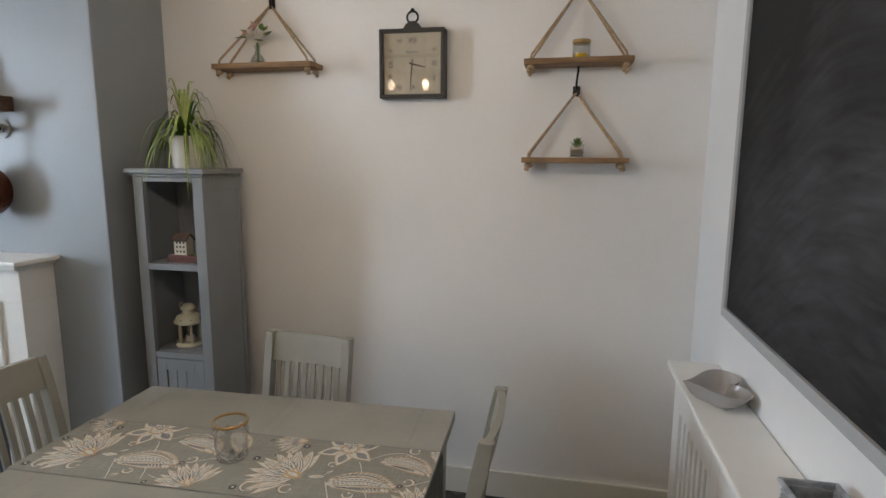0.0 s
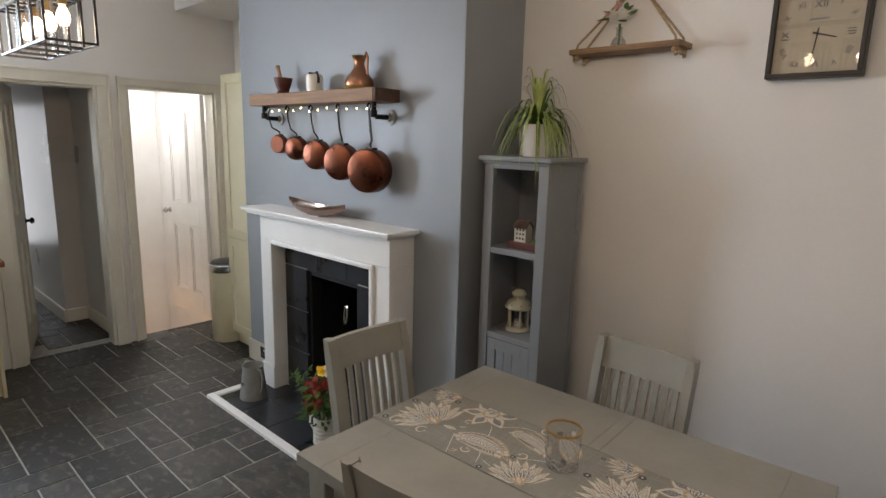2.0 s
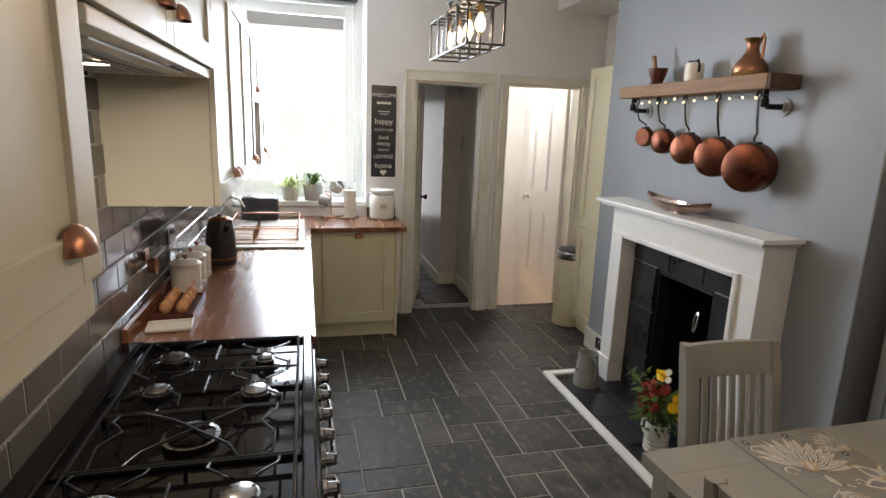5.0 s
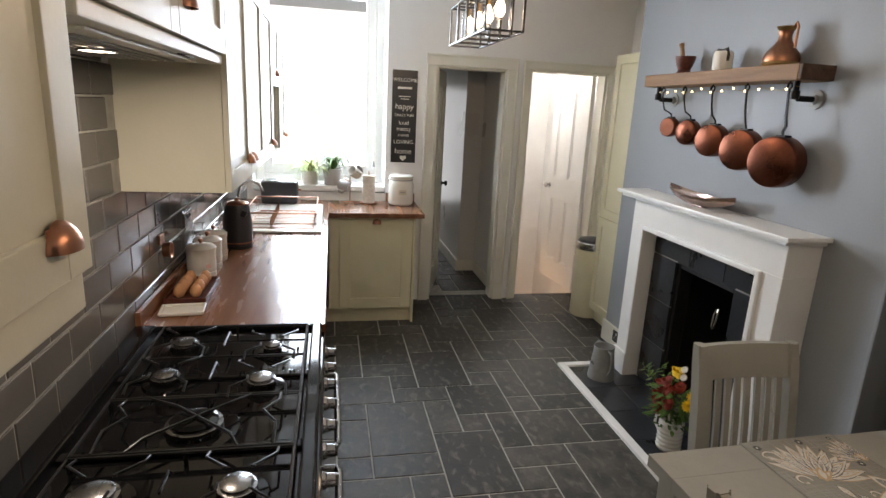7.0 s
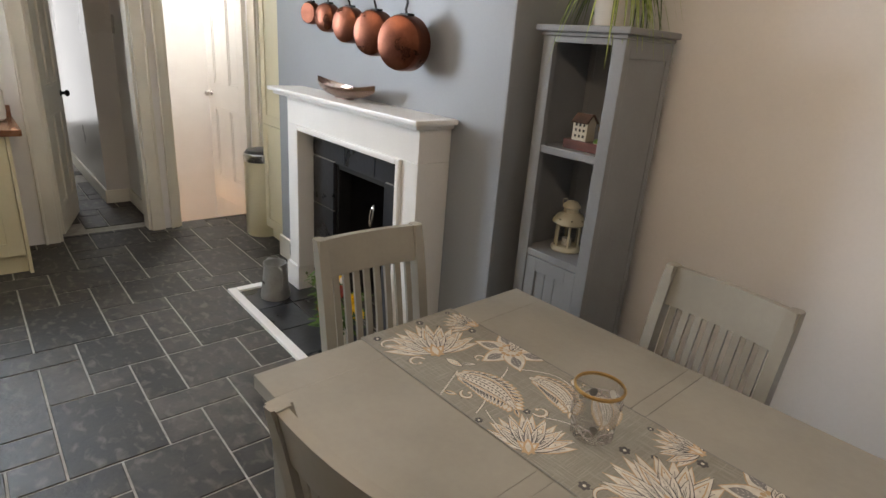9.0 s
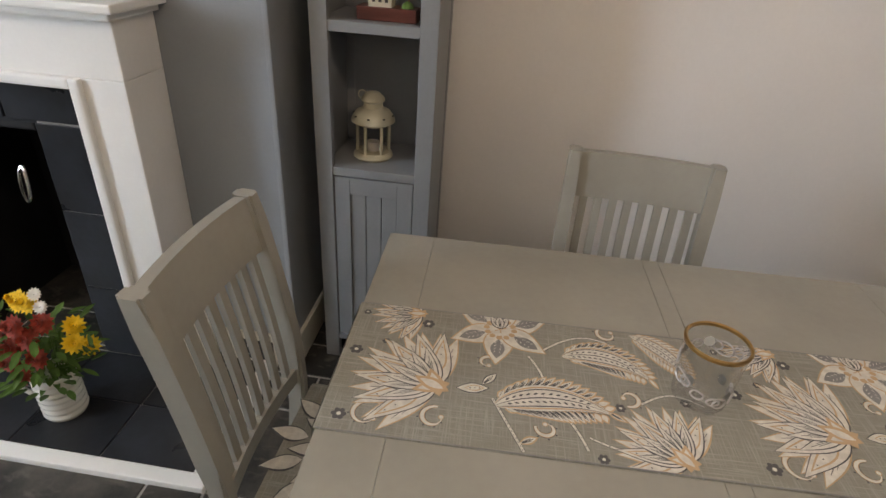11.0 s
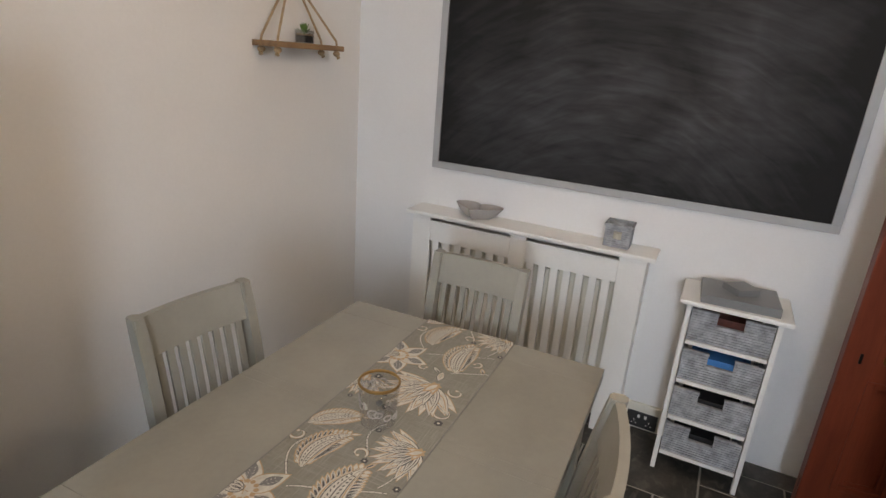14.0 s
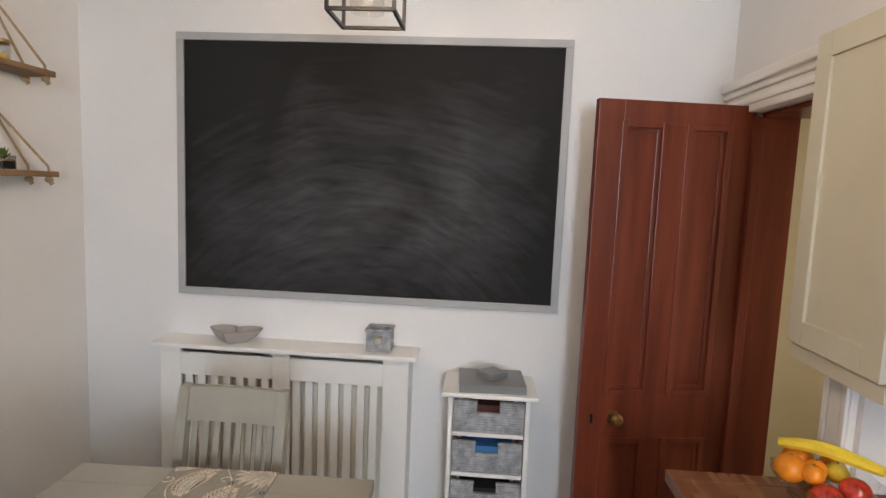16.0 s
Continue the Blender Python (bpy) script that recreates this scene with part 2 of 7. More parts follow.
M_BRONZE = material("antique_copper", (0.40, 0.19, 0.115), 0.3, 1.0, vary=0.2, bump=0.01)
M_BRASS = material("old_brass", (0.45, 0.29, 0.12), 0.33, 1.0, vary=0.25, bump=0.02)
M_GLASS = glass("clear_glass")
M_PANE = glass("window_glass", seen=0.97)
M_CERAMIC = material("white_ceramic", (0.78, 0.76, 0.70), 0.2, vary=0.03, bump=0.0)
M_DISH = material("grey_glazed_dish", (0.42, 0.40, 0.385), 0.15, vary=0.04, bump=0.0)
M_GREEN = material("plant_leaf", (0.10, 0.19, 0.035), 0.45, vary=0.3, scale=14, second=(0.055, 0.12, 0.02))
M_PALE = material("pale_leaf_stripe", (0.42, 0.50, 0.16), 0.45, vary=0.2, scale=14)
M_ROPE = material("jute_rope", (0.42, 0.30, 0.18), 0.9, vary=0.2, scale=60, fine=200, bump=0.2)
M_WICKER = material("grey_wicker", (0.38, 0.395, 0.42), 0.7, vary=0.25, scale=30, fine=140, bump=0.2)
M_BLACKWOOD = material("near_black_wood", (0.022, 0.02, 0.018), 0.45, vary=0.2, bump=0.05)
M_PAPER = material("aged_cream_dial", (0.62, 0.55, 0.42), 0.55, vary=0.1, scale=5)
M_LINEN = material("grey_green_linen", (0.33, 0.325, 0.28), 0.9, vary=0.16, scale=40, fine=300, bump=0.12, stretch=(1, 1, 1))
linen_weave(M_LINEN, (0.255, 0.25, 0.215), (0.36, 0.355, 0.315))
M_PRINT = material("cream_print", (0.66, 0.635, 0.575), 0.9, vary=0.1, scale=60, fine=200, bump=0.05)
M_PRINT_D = material("charcoal_print", (0.10, 0.10, 0.105), 0.9, vary=0.1, bump=0.0)
M_PRINT_G = material("grey_print", (0.25, 0.25, 0.25), 0.9, vary=0.1, bump=0.0)
M_PRINT_O = material("ochre_print", (0.55, 0.39, 0.24), 0.9, vary=0.1, bump=0.0)
M_BULB = material("lit_bulb", (1.0, 0.80, 0.55), 0.5, emit=14.0, bump=0.0)
M_LANTERN = material("cream_lantern_enamel", (0.50, 0.465, 0.34), 0.4, vary=0.04, bump=0.01)
M_ROSE = material("polished_rose_metal", (0.62, 0.49, 0.44), 0.16, 1.0, vary=0.06, bump=0.01)
M_LED = material("hood_led", (1.0, 0.93, 0.82), 0.5, emit=12.0, bump=0.0)
M_FAIRY = material("fairy_light", (1.0, 0.85, 0.45), 0.5, emit=6.0, bump=0.0)
# both emit, so the overexposed daylight outside is built into the material
M_BACK = material("glowing_backdrop", (1.0, 1.0, 1.0), 1.0, emit=1.7, vary=0.0, bump=0.0)
M_GARDEN = material("self_lit_hedge", (0.75, 0.82, 0.85), 1.0, emit=1.5, vary=0.16, scale=9, bump=0.0)
M_TERRA = material("pale_roof_house", (0.52, 0.47, 0.36), 0.6)
M_MAHOG = material("red_mahogany", (0.10, 0.028, 0.019), 0.4, vary=0.25, stretch=(1, 8, 8))
M_ORANGE = material("orange_peel", (0.85, 0.27, 0.02), 0.4, fine=160, bump=0.12)
M_YELLOW = material("yellow_skin", (0.85, 0.62, 0.06), 0.4, vary=0.12)
M_RED = material("red_apple_skin", (0.55, 0.05, 0.03), 0.25, vary=0.35, scale=20)
M_EGG = material("brown_egg", (0.62, 0.31, 0.15), 0.5, vary=0.08)
M_PETAL_R = material("russet_petal", (0.35, 0.05, 0.03), 0.7, vary=0.3, scale=40)
M_PETAL_Y = material("yellow_petal", (0.85, 0.55, 0.02), 0.7, vary=0.15, scale=40)
M_PETAL_W = material("white_petal", (0.80, 0.76, 0.68), 0.7, vary=0.08, scale=40)
M_PINK = material("blush_petal", (0.70, 0.42, 0.36), 0.7, vary=0.1)
M_ZINC = material("zinc_grey_paint", (0.31, 0.315, 0.305), 0.45, vary=0.12, scale=12)
M_PLASTIC = material("dark_plastic", (0.03, 0.03, 0.032), 0.35, vary=0.2)
M_STEELGREY = material("dark_kettle_enamel", (0.045, 0.045, 0.05), 0.3, vary=0.1)
M_BLUEBOX = material("blue_printed_card", (0.05, 0.22, 0.55), 0.5)
M_STRIPE = material("black_and_white_cushion", (0.05, 0.05, 0.05), 0.9, vary=0.3, scale=30)


# ---- shape helpers ----
def part(name, bm, mat, parent=None, label="", smooth=False):
    """Links a bmesh as one mesh object under a thing or a part."""
    bmesh.ops.recalc_face_normals(bm, faces=bm.faces)
    me = bpy.data.meshes.new(name)
    bm.to_mesh(me)
    bm.free()
    me.materials.append(mat)
    if smooth:
        me.polygons.foreach_set("use_smooth", [True] * len(me.polygons))
        me.set_sharp_from_angle(angle=radians(38))
    ob = new(name, me)
    if parent:
        ob.parent = parent
    if label:
        ob["label"] = label
    return ob


def thing(name, m, label, category, group=""):
    ob = new(name)
    ob.empty_display_size = 0.1
    ob.matrix_world = m
    return tagged(ob, label, category, group)


def add_box(bm, x0, y0, z0, x1, y1, z1, bevel=0.0, m=None):
    vs = [bm.verts.new((x, y, z)) for x in (x0, x1) for y in (y0, y1) for z in (z0, z1)]
    fs = [bm.faces.new([vs[i] for i in f]) for f in ((0, 1, 3, 2), (4, 6, 7, 5), (0, 4, 5, 1), (2, 3, 7, 6), (0, 2, 6, 4), (1, 5, 7, 3))]
    if bevel:
        es = list({e for f in fs for e in f.edges})
        r = bmesh.ops.bevel(bm, geom=es, offset=bevel, segments=2, affect="EDGES", profile=0.6)
        vs = list({v for f in r["faces"] for v in f.verts} | {v for v in vs if v.is_valid})
    if m is not None:
        bmesh.ops.transform(bm, matrix=m, verts=vs)
    return vs


def box(x0, y0, z0, x1, y1, z1, bevel=0.0):
    bm = bmesh.new()
    add_box(bm, x0, y0, z0, x1, y1, z1, bevel)
    return bm


def boxes(rows, bevel=0.0):
    bm = bmesh.new()
    for r in rows:
        add_box(bm, *r, bevel)
    return bm


def add_lathe(bm, profile, n=24, m=None, wobble=0.0):
    rings, made = [], []
    for r, z in profile:
        if r < 1e-5:
            ring = [bm.verts.new((0, 0, z))]
        else:
            ring = [bm.verts.new((r * math.cos(2 * math.pi * i / n), r * math.sin(2 * math.pi * i / n), z)) for i in range(n)]
        rings.append(ring)
        made += ring
    for a, b in zip(rings, rings[1:]):
        for i in range(n):
            q = [a[i % len(a)], a[(i + 1) % len(a)], b[(i + 1) % len(b)], b[i % len(b)]]
            q = list(dict.fromkeys(q))
            if len(q) > 2:
                bm.faces.new(q)
    if m is not None:
        bmesh.ops.transform(bm, matrix=m, verts=made)
    return made


def lathe(profile, n=24, m=None):
    bm = bmesh.new()
    add_lathe(bm, profile, n, m)
    return bm


def add_tube(bm, pts, r, n=8, taper=None, flat=1.0):
    pts = [Vector(p) for p in pts]
    rings, up = [], Vector((0.13, 0.31, 0.94))
    for i, p in enumerate(pts):
        d = (pts[min(i + 1, len(pts) - 1)] - pts[max(i - 1, 0)]).normalized()
        side = d.cross(up)
        if side.length < 1e-3:
            side = d.cross(Vector((1, 0, 0)))
        side.normalize()
        up = side.cross(d).normalized()
        rad = r if taper is None else r * taper(i / (len(pts) - 1))
        rings.append([bm.verts.new(p + rad * (math.cos(2 * math.pi * k / n) * side + flat * math.sin(2 * math.pi * k / n) * up)) for k in range(n)])
    for a, b in zip(rings, rings[1:]):
        for k in range(n):
            bm.faces.new((a[k], a[(k + 1) % n], b[(k + 1) % n], b[k]))
    bm.faces.new(rings[0])
    bm.faces.new(rings[-1])


def tube(pts, r, n=8, taper=None, flat=1.0):
    bm = bmesh.new()
    add_tube(bm, pts, r, n, taper, flat)
    return bm


def add_prism(bm, poly, h, m=None):
    """A flat outline in x and y, h thick."""
    lo = [bm.verts.new((x, y, 0)) for x, y in poly]
    hi = [bm.verts.new((x, y, h)) for x, y in poly]
    bm.faces.new(lo[::-1])
    bm.faces.new(hi)
    for i in range(len(poly)):
        j = (i + 1) % len(poly)
        bm.faces.new((lo[i], lo[j], hi[j], hi[i]))
    if m is not None:
        bmesh.ops.transform(bm, matrix=m, verts=lo + hi)


def prism(poly, h, m=None):
    bm = bmesh.new()
    add_prism(bm, poly, h, m)
    return bm


def ball(r, m=None, n=16, squash=1.0):
    return lathe([(r * math.sin(math.pi * i / 10), -r * squash * math.cos(math.pi * i / 10)) for i in range(11)], n, m)


def letters(text, size, depth=0.0015):
    """Words as a mesh, centred, in x and y."""
    cu = bpy.data.curves.new("words", "FONT")
    cu.body, cu.size, cu.extrude, cu.align_x, cu.align_y = text, size, depth, "CENTER", "CENTER"
    ob = new("words", cu)
    bm = bmesh.new()
    me = ob.evaluated_get(bpy.context.evaluated_depsgraph_get()).to_mesh()
    bm.from_mesh(me)
    bpy.data.objects.remove(ob)
    return bm


def moved(bm, m):
    bmesh.ops.transform(bm, matrix=m, verts=bm.verts)
    return bm


def setting(name, bm, mat, label, category, smooth=False):
    return tagged(part(name, bm, mat, smooth=smooth), label, category, kind="structure")


# ---- structure ----
WEST, EAST, NORTH, SOUTH, BREAST, CEIL = -4.43, 1.34, 3.25, -0.055, 2.78, 2.95
BR0, BR1 = -3.44, -1.31          # chimney breast, west and east edges

setting("floor", boxes([(WEST - 0.02, SOUTH - 0.12, -0.05, EAST + 0.12, NORTH + 0.12, -0.0035), (0.16, -1.55, -0.05, 1.7, SOUTH - 0.12, -0.006), (-7.7, 1.16, -0.05, WEST - 0.02, 2.3, -0.006)]), M_GROUT, "pale grout bed under the slate floor tiles", "floor")
setting("ceiling", box(-8.0, -1.7, CEIL, 1.7, 3.6, CEIL + 0.1), M_CEIL, "plain off-white plaster ceiling", "ceiling")
setting("wall_north", box(WEST - 0.14, NORTH, 0, EAST + 0.1, NORTH + 0.12, CEIL), M_WALL, "warm pale grey plaster wall behind the table", "wall")
setting("wall_east", box(EAST, 0.08, 0, EAST + 0.12, NORTH, CEIL), M_WALL_E, "pale cool grey plaster wall with the blackboard", "wall")
setting("wall_south", box(WEST, SOUTH - 0.12, 0, 0.28, SOUTH, CEIL), M_WALL, "plaster wall behind the kitchen units", "wall")
setting("wall_west", boxes([
    (WEST - 0.35, SOUTH - 0.12, 0, WEST, 0.0, CEIL), (WEST - 0.35, 0.0, 0, WEST, 1.09, 0.98), (WEST - 0.35, 0.0, 2.74, WEST, 1.09, CEIL),
    (WEST - 0.35, 1.09, 0, WEST, 1.16, CEIL), (WEST - 0.14, 1.16, 0, WEST, 1.505, CEIL),
    (WEST - 0.14, 1.505, 2.065, WEST, 2.12, CEIL), (WEST - 0.14, 2.12, 0, WEST, 2.33, CEIL),
    (WEST - 0.14, 2.33, 2.085, WEST, 3.045, CEIL), (WEST - 0.14, 3.045, 0, WEST, NORTH, CEIL)]), M_WALL, "pale grey plaster wall with two doorways and a window", "wall")
setting("wall_doorway", boxes([
    (0.28, SOUTH - 0.12, 0, 0.42, 0.20, CEIL), (0.42, 0.06, 2.07, 1.13, 0.20, CEIL), (1.13, 0.04, 0, EAST + 0.1, 0.20, CEIL)]), M_WALL_E, "pale grey wall round the open doorway", "wall")
# chimney breast with the fire opening
bm = boxes([(BR0, BREAST, 0, -2.55, NORTH, CEIL), (-1.98, BREAST, 0, BR1, NORTH, CEIL), (-2.55, BREAST, 0.90, -1.98, NORTH, CEIL)])
setting("chimney_breast", bm, M_BLUE, "grey-blue painted chimney breast with rounded corners", "wall")
setting("corner_bead", boxes([(BR1 - 0.012, BREAST - 0.006, 0.1, BR1 + 0.006, BREAST + 0.012, CEIL)], 0.005), M_BLUE, "rounded corner bead of the chimney breast", "trim")
setting("firebox", boxes([(-2.56, NORTH - 0.06, 0, -1.97, NORTH - 0.02, 0.95), (-2.56, BREAST + 0.02, 0, -2.53, NORTH - 0.03, 0.95), (-2.0, BREAST + 0.02, 0, -1.97, NORTH - 0.03, 0.95),
                          (-2.56, BREAST + 0.02, 0.88, -1.97, NORTH - 0.03, 0.92)]), M_SOOT, "soot-black recess of the fireplace", "fireplace")
setting("bulkhead", box(WEST, 2.75, 2.71, BR0, NORTH, CEIL), M_WALL, "lowered boxed-in ceiling over the alcove", "ceiling")
# beyond the doors
setting("passage_wall", boxes([(-7.6, 1.99, 0, -5.36, 2.29, CEIL), (-5.36, 2.18, 0, WEST - 0.14, 2.29, CEIL)]), M_PASSAGE, "grey-blue walls of the passage beyond the door", "wall")
setting("passage_side", boxes([(-7.6, 1.17, 0, WEST - 0.14, 1.27, CEIL), (-7.7, 1.17, 0, -7.6, 2.3, CEIL)]), M_PASSAGE, "pale side wall of the passage", "wall")
bm = boxes([(-6.4, 2.295, -2.2, WEST - 0.14, 2.335, CEIL), (-6.4, NORTH, -2.2, WEST - 0.14, NORTH + 0.1, CEIL), (-6.4, 2.3, -2.2, -6.3, 3.4, CEIL), (-6.4, 2.3, -2.25, WEST, 3.4, -2.2)])
setting("stairwell_wall", bm, M_WHITE, "bright white walls of the stairwell going down", "wall")
setting("stairwell_edge", box(WEST - 0.14, 2.3, -2.2, WEST - 0.02, NORTH + 0.1, -0.055), M_WHITE, "white riser under the doorway", "wall")
setting("hall_wall", boxes([(0.2, -1.55, 0, 1.7, -1.45, CEIL), (1.60, -1.5, 0, 1.7, 0.06, CEIL), (0.16, -1.5, 0, 0.24, SOUTH - 0.12, CEIL)]), M_CREAM, "warm cream wall of the hall beyond the brown door", "wall")
# glowing panel for the sky, and hedge lumps that glow as if daylit
setting("garden_backdrop", box(-12.0, -9.0, -1.0, -11.95, 9.0, 9.0), M_BACK, "glowing white panel standing in for overexposed sky beyond the window", "backdrop")
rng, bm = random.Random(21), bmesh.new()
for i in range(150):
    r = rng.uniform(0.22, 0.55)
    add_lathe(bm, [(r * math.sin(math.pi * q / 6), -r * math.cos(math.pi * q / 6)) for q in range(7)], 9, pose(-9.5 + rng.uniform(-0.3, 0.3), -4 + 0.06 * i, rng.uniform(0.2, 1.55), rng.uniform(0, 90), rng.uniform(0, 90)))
tagged(part("garden_hedge", bm, M_GARDEN), "pale garden hedge beyond the window, self-lit to look overexposed", "hedge", kind="structure")

# skirting boards
setting("baseboard", boxes([
    (BR1 + 0.02, NORTH - 0.018, 0, EAST - 0.018, NORTH, 0.14), (EAST - 0.018, 1.0, 0, EAST, NORTH, 0.14),
    (-1.60, BREAST - 0.02, 0, BR1 + 0.016, BREAST, 0.13), (BR1, BREAST, 0, BR1 + 0.016, NORTH, 0.13), (BR0 - 0.016, BREAST - 0.02, 0, -2.98, BREAST, 0.16),
    (-7.5, 1.972, 0, -5.345, 1.99, 0.12), (-5.36, 1.99, 0, -5.345, 2.162, 0.12), (-5.345, 2.162, 0, WEST - 0.15, 2.18, 0.12)], 0.005), M_CREAM_PAINT, "cream painted skirting boards", "baseboard")


def architrave(name, y0, y1, z1, w, label):
    t = tagged(new(name), label, "door frame", kind="structure")
    x = WEST
    for n, r in (("jamb", (x, y0 - w, 0, x + 0.022, y0, z1)), ("jamb", (x, y1, 0, x + 0.022, y1 + w, z1)), ("head", (x, y0 - w, z1, x + 0.026, y1 + w, z1 + w)),
                 ("lining", (x - 0.14, y0, 0, x, y0 + 0.02, z1)), ("lining", (x - 0.14, y1 - 0.02, 0, x, y1, z1)), ("lining", (x - 0.14, y0 + 0.02, z1 - 0.02, x, y1 - 0.02, z1)),
                 ("plinth_block", (x + 0.001, y1, 0, x + 0.030, y1 + w + 0.004, 0.15))):
        part(n, box(*r, 0.005), M_CREAM_PAINT, t)
    part("bead", boxes([(x + 0.02, y0 - w, 0, x + 0.034, y0 - w + 0.018, z1 + w), (x + 0.02, y1 + w - 0.018, 0.16, x + 0.034, y1 + w, z1 + w), (x + 0.024, y0 - w, z1 + w - 0.018, x + 0.036, y1 + w, z1 + w)], 0.004), M_CREAM_PAINT, t)
    return t


architrave("door_frame_1", 1.505, 2.120, 2.065, 0.093, "cream painted door frame of the passage door")
architrave("door_frame_2", 2.330, 3.045, 2.085, 0.066, "cream painted door frame of the stair door")


def panel_door(name, m, w, h, mat, label, knob_mat, moulding=0.0, knob_z=0.98, lock=0.86, inset=0.055, top=0.13):
    """A four-panel door hinged at its origin, opening along +x, face at -y."""
    t = tagged(new(name), label, "door", kind="structure")
    t.matrix_world = m
    st, mid = 0.105, 0.09
    rails = [(0, 0.2), (lock, lock + 0.2), (h - top, h)]
    part("stile", box(0, -0.02, 0, st, 0.02, h, 0.003), mat, t)
    part("stile", box(w - st, -0.02, 0, w, 0.02, h, 0.003), mat, t)
    for a, b in rails:
        part("rail", box(st, -0.02, a, w - st, 0.02, b, 0.002), mat, t)
    c0, c1 = w / 2 - mid / 2, w / 2 + mid / 2
    for a, b in ((0.2, lock), (lock + 0.2, h - top)):
        part("muntin", box(c0, -0.02, a, c1, 0.02, b, 0.002), mat, t)
        for x0, x1 in ((st, c0), (c1, w - st)):
            p = part("panel", box(x0, -0.008, a, x1, 0.008, b), mat, t)
            q = 0.018
            part("moulding", boxes([(x0, -0.02 - moulding, a, x0 + q, -0.006, b), (x1 - q, -0.02 - moulding, a, x1, -0.006, b),
                                    (x0 + q, -0.02 - moulding, a, x1 - q, -0.006, a + q), (x0 + q, -0.02 - moulding, b - q, x1 - q, -0.006, b)], 0.004), mat, p)
            part("moulding", boxes([(x0 - moulding, 0.006, a - moulding, x0 + q, 0.02 + moulding, b + moulding), (x1 - q, 0.006, a - moulding, x1 + moulding, 0.02 + moulding, b + moulding),
                                    (x0 + q, 0.006, a - moulding, x1 - q, 0.02 + moulding, a + q), (x0 + q, 0.006, b - q, x1 - q, 0.02 + moulding, b + moulding),
                                    (x0 + q, 0.006, a + q, x0 + 2 * q, 0.014, b - q), (x1 - 2 * q, 0.006, a + q, x1 - q, 0.014, b - q), (x0 + 2 * q, 0.006, a + q, x1 - 2 * q, 0.014, a + 2 * q), (x0 + 2 * q, 0.006, b - 2 * q, x1 - 2 * q, 0.014, b - q)], 0.003), mat, p)
    k = part("knob", lathe([(0, 0.062), (0.016, 0.06), (0.026, 0.048), (0.026, 0.038), (0.012, 0.026), (0.011, 0.008), (0.024, 0.006), (0.026, 0)], 20, pose(w - inset, -0.02, knob_z, 90)), knob_mat, t, "round metal door knob", True)
    part("knob", lathe([(0, 0.062), (0.016, 0.06), (0.026, 0.048), (0.026, 0.038), (0.012, 0.026), (0.011, 0.008), (0.024, 0.006), (0.026, 0)], 20, pose(w - inset, 0.02, knob_z, -90)), knob_mat, t, "round metal door knob", True)
    return t


panel_door("door_1", pose(WEST - 0.145, 1.535, 0.01, 0, 0, 163), 0.63, 2.045, M_CREAM_PAINT, "cream four-panel passage door, standing open", M_BLACKMETAL, 0.0)
panel_door("door_2", pose(WEST - 0.15, 3.00, 0.01, 0, 0, 186.5), 0.68, 2.06, M_WHITE, "white four-panel stair door, standing open", M_CHROME, 0.0)
panel_door("door_3", pose(1.13, 0.19, 0.01, 0, 0, 99.0), 0.66, 2.085, M_DOOR, "red-brown stained pine four-panel door, wide open", M_BRASS, 0.006, 0.775, 0.675, 0.150, 0.090)
part("keyhole_plate", box(0.600, 0.0205, 0.745, 0.610, 0.023, 0.785, 0.003), M_BLACKMETAL, bpy.data.objects["door_3"])

t = tagged(new("door_frame_3"), "white moulded door frame with brown stained linings", "door frame", kind="structure")
part("head", boxes([(0.30, 0.20, 2.07, EAST, 0.225, 2.20), (0.30, 0.20, 2.175, EAST, 0.25, 2.215), (0.30, 0.20, 2.10, EAST, 0.235, 2.125), (0.30, 0.2, 2.145, EAST, 0.24, 2.16)], 0.006), M_WHITE, t)
part("jamb", boxes([(0.30, 0.20, 0, 0.42, 0.222, 2.07), (0.30, 0.222, 0, 0.325, 0.235, 2.07), (0.395, 0.222, 0, 0.42, 0.23, 2.07)], 0.005), M_WHITE, t)
part("jamb", box(1.17, 0.20, 0, 1.29, 0.222, 2.07, 0.005), M_WHITE, t)
part("stop", box(1.085, 0.16, 0, 1.13, 0.20, 2.05, 0.003), M_DOOR, t, "dark red-brown door stop")
part("lining", box(1.10, 0.02, 0, 1.13, 0.16, 2.07, 0.003), M_DOOR, t, "dark red-brown stained door lining")
part("lining", box(0.42, -0.06, 2.05, 1.10, 0.16, 2.07, 0.003), M_DOOR, t, "dark red-brown stained door lining")
part("lining", box(0.42, -0.06, 0, 0.44, 0.19, 2.05, 0.003), M_WHITE, t)

# window in its deep reveal
t = tagged(new("window_1"), "tall white sash window in a deep reveal", "window", kind="structure")
wx = WEST - 0.24
for r in ((wx - 0.06, 0.0, 1.04, wx, 0.07, 2.74), (wx - 0.06, 1.02, 1.04, wx, 1.09, 2.74), (wx - 0.06, 0.07, 2.66, wx, 1.02, 2.74), (wx - 0.06, 0.07, 1.04, wx, 1.02, 1.10)):
    part("window_frame", box(*r, 0.006), M_WHITE, t)
s = part("sash", boxes([(wx - 0.05, 0.07, 1.10, wx - 0.012, 0.14, 2.66), (wx - 0.05, 0.93, 1.10, wx - 0.012, 1.02, 2.66), (wx - 0.05, 0.14, 2.56, wx - 0.012, 0.93, 2.66), (wx - 0.05, 0.14, 1.10, wx - 0.012, 0.93, 1.19)], 0.005), M_WHITE, t)
pane = part("pane", box(wx - 0.034, 0.14, 1.19, wx - 0.030, 0.93, 2.56), M_PANE, s)
pane.visible_shadow = False
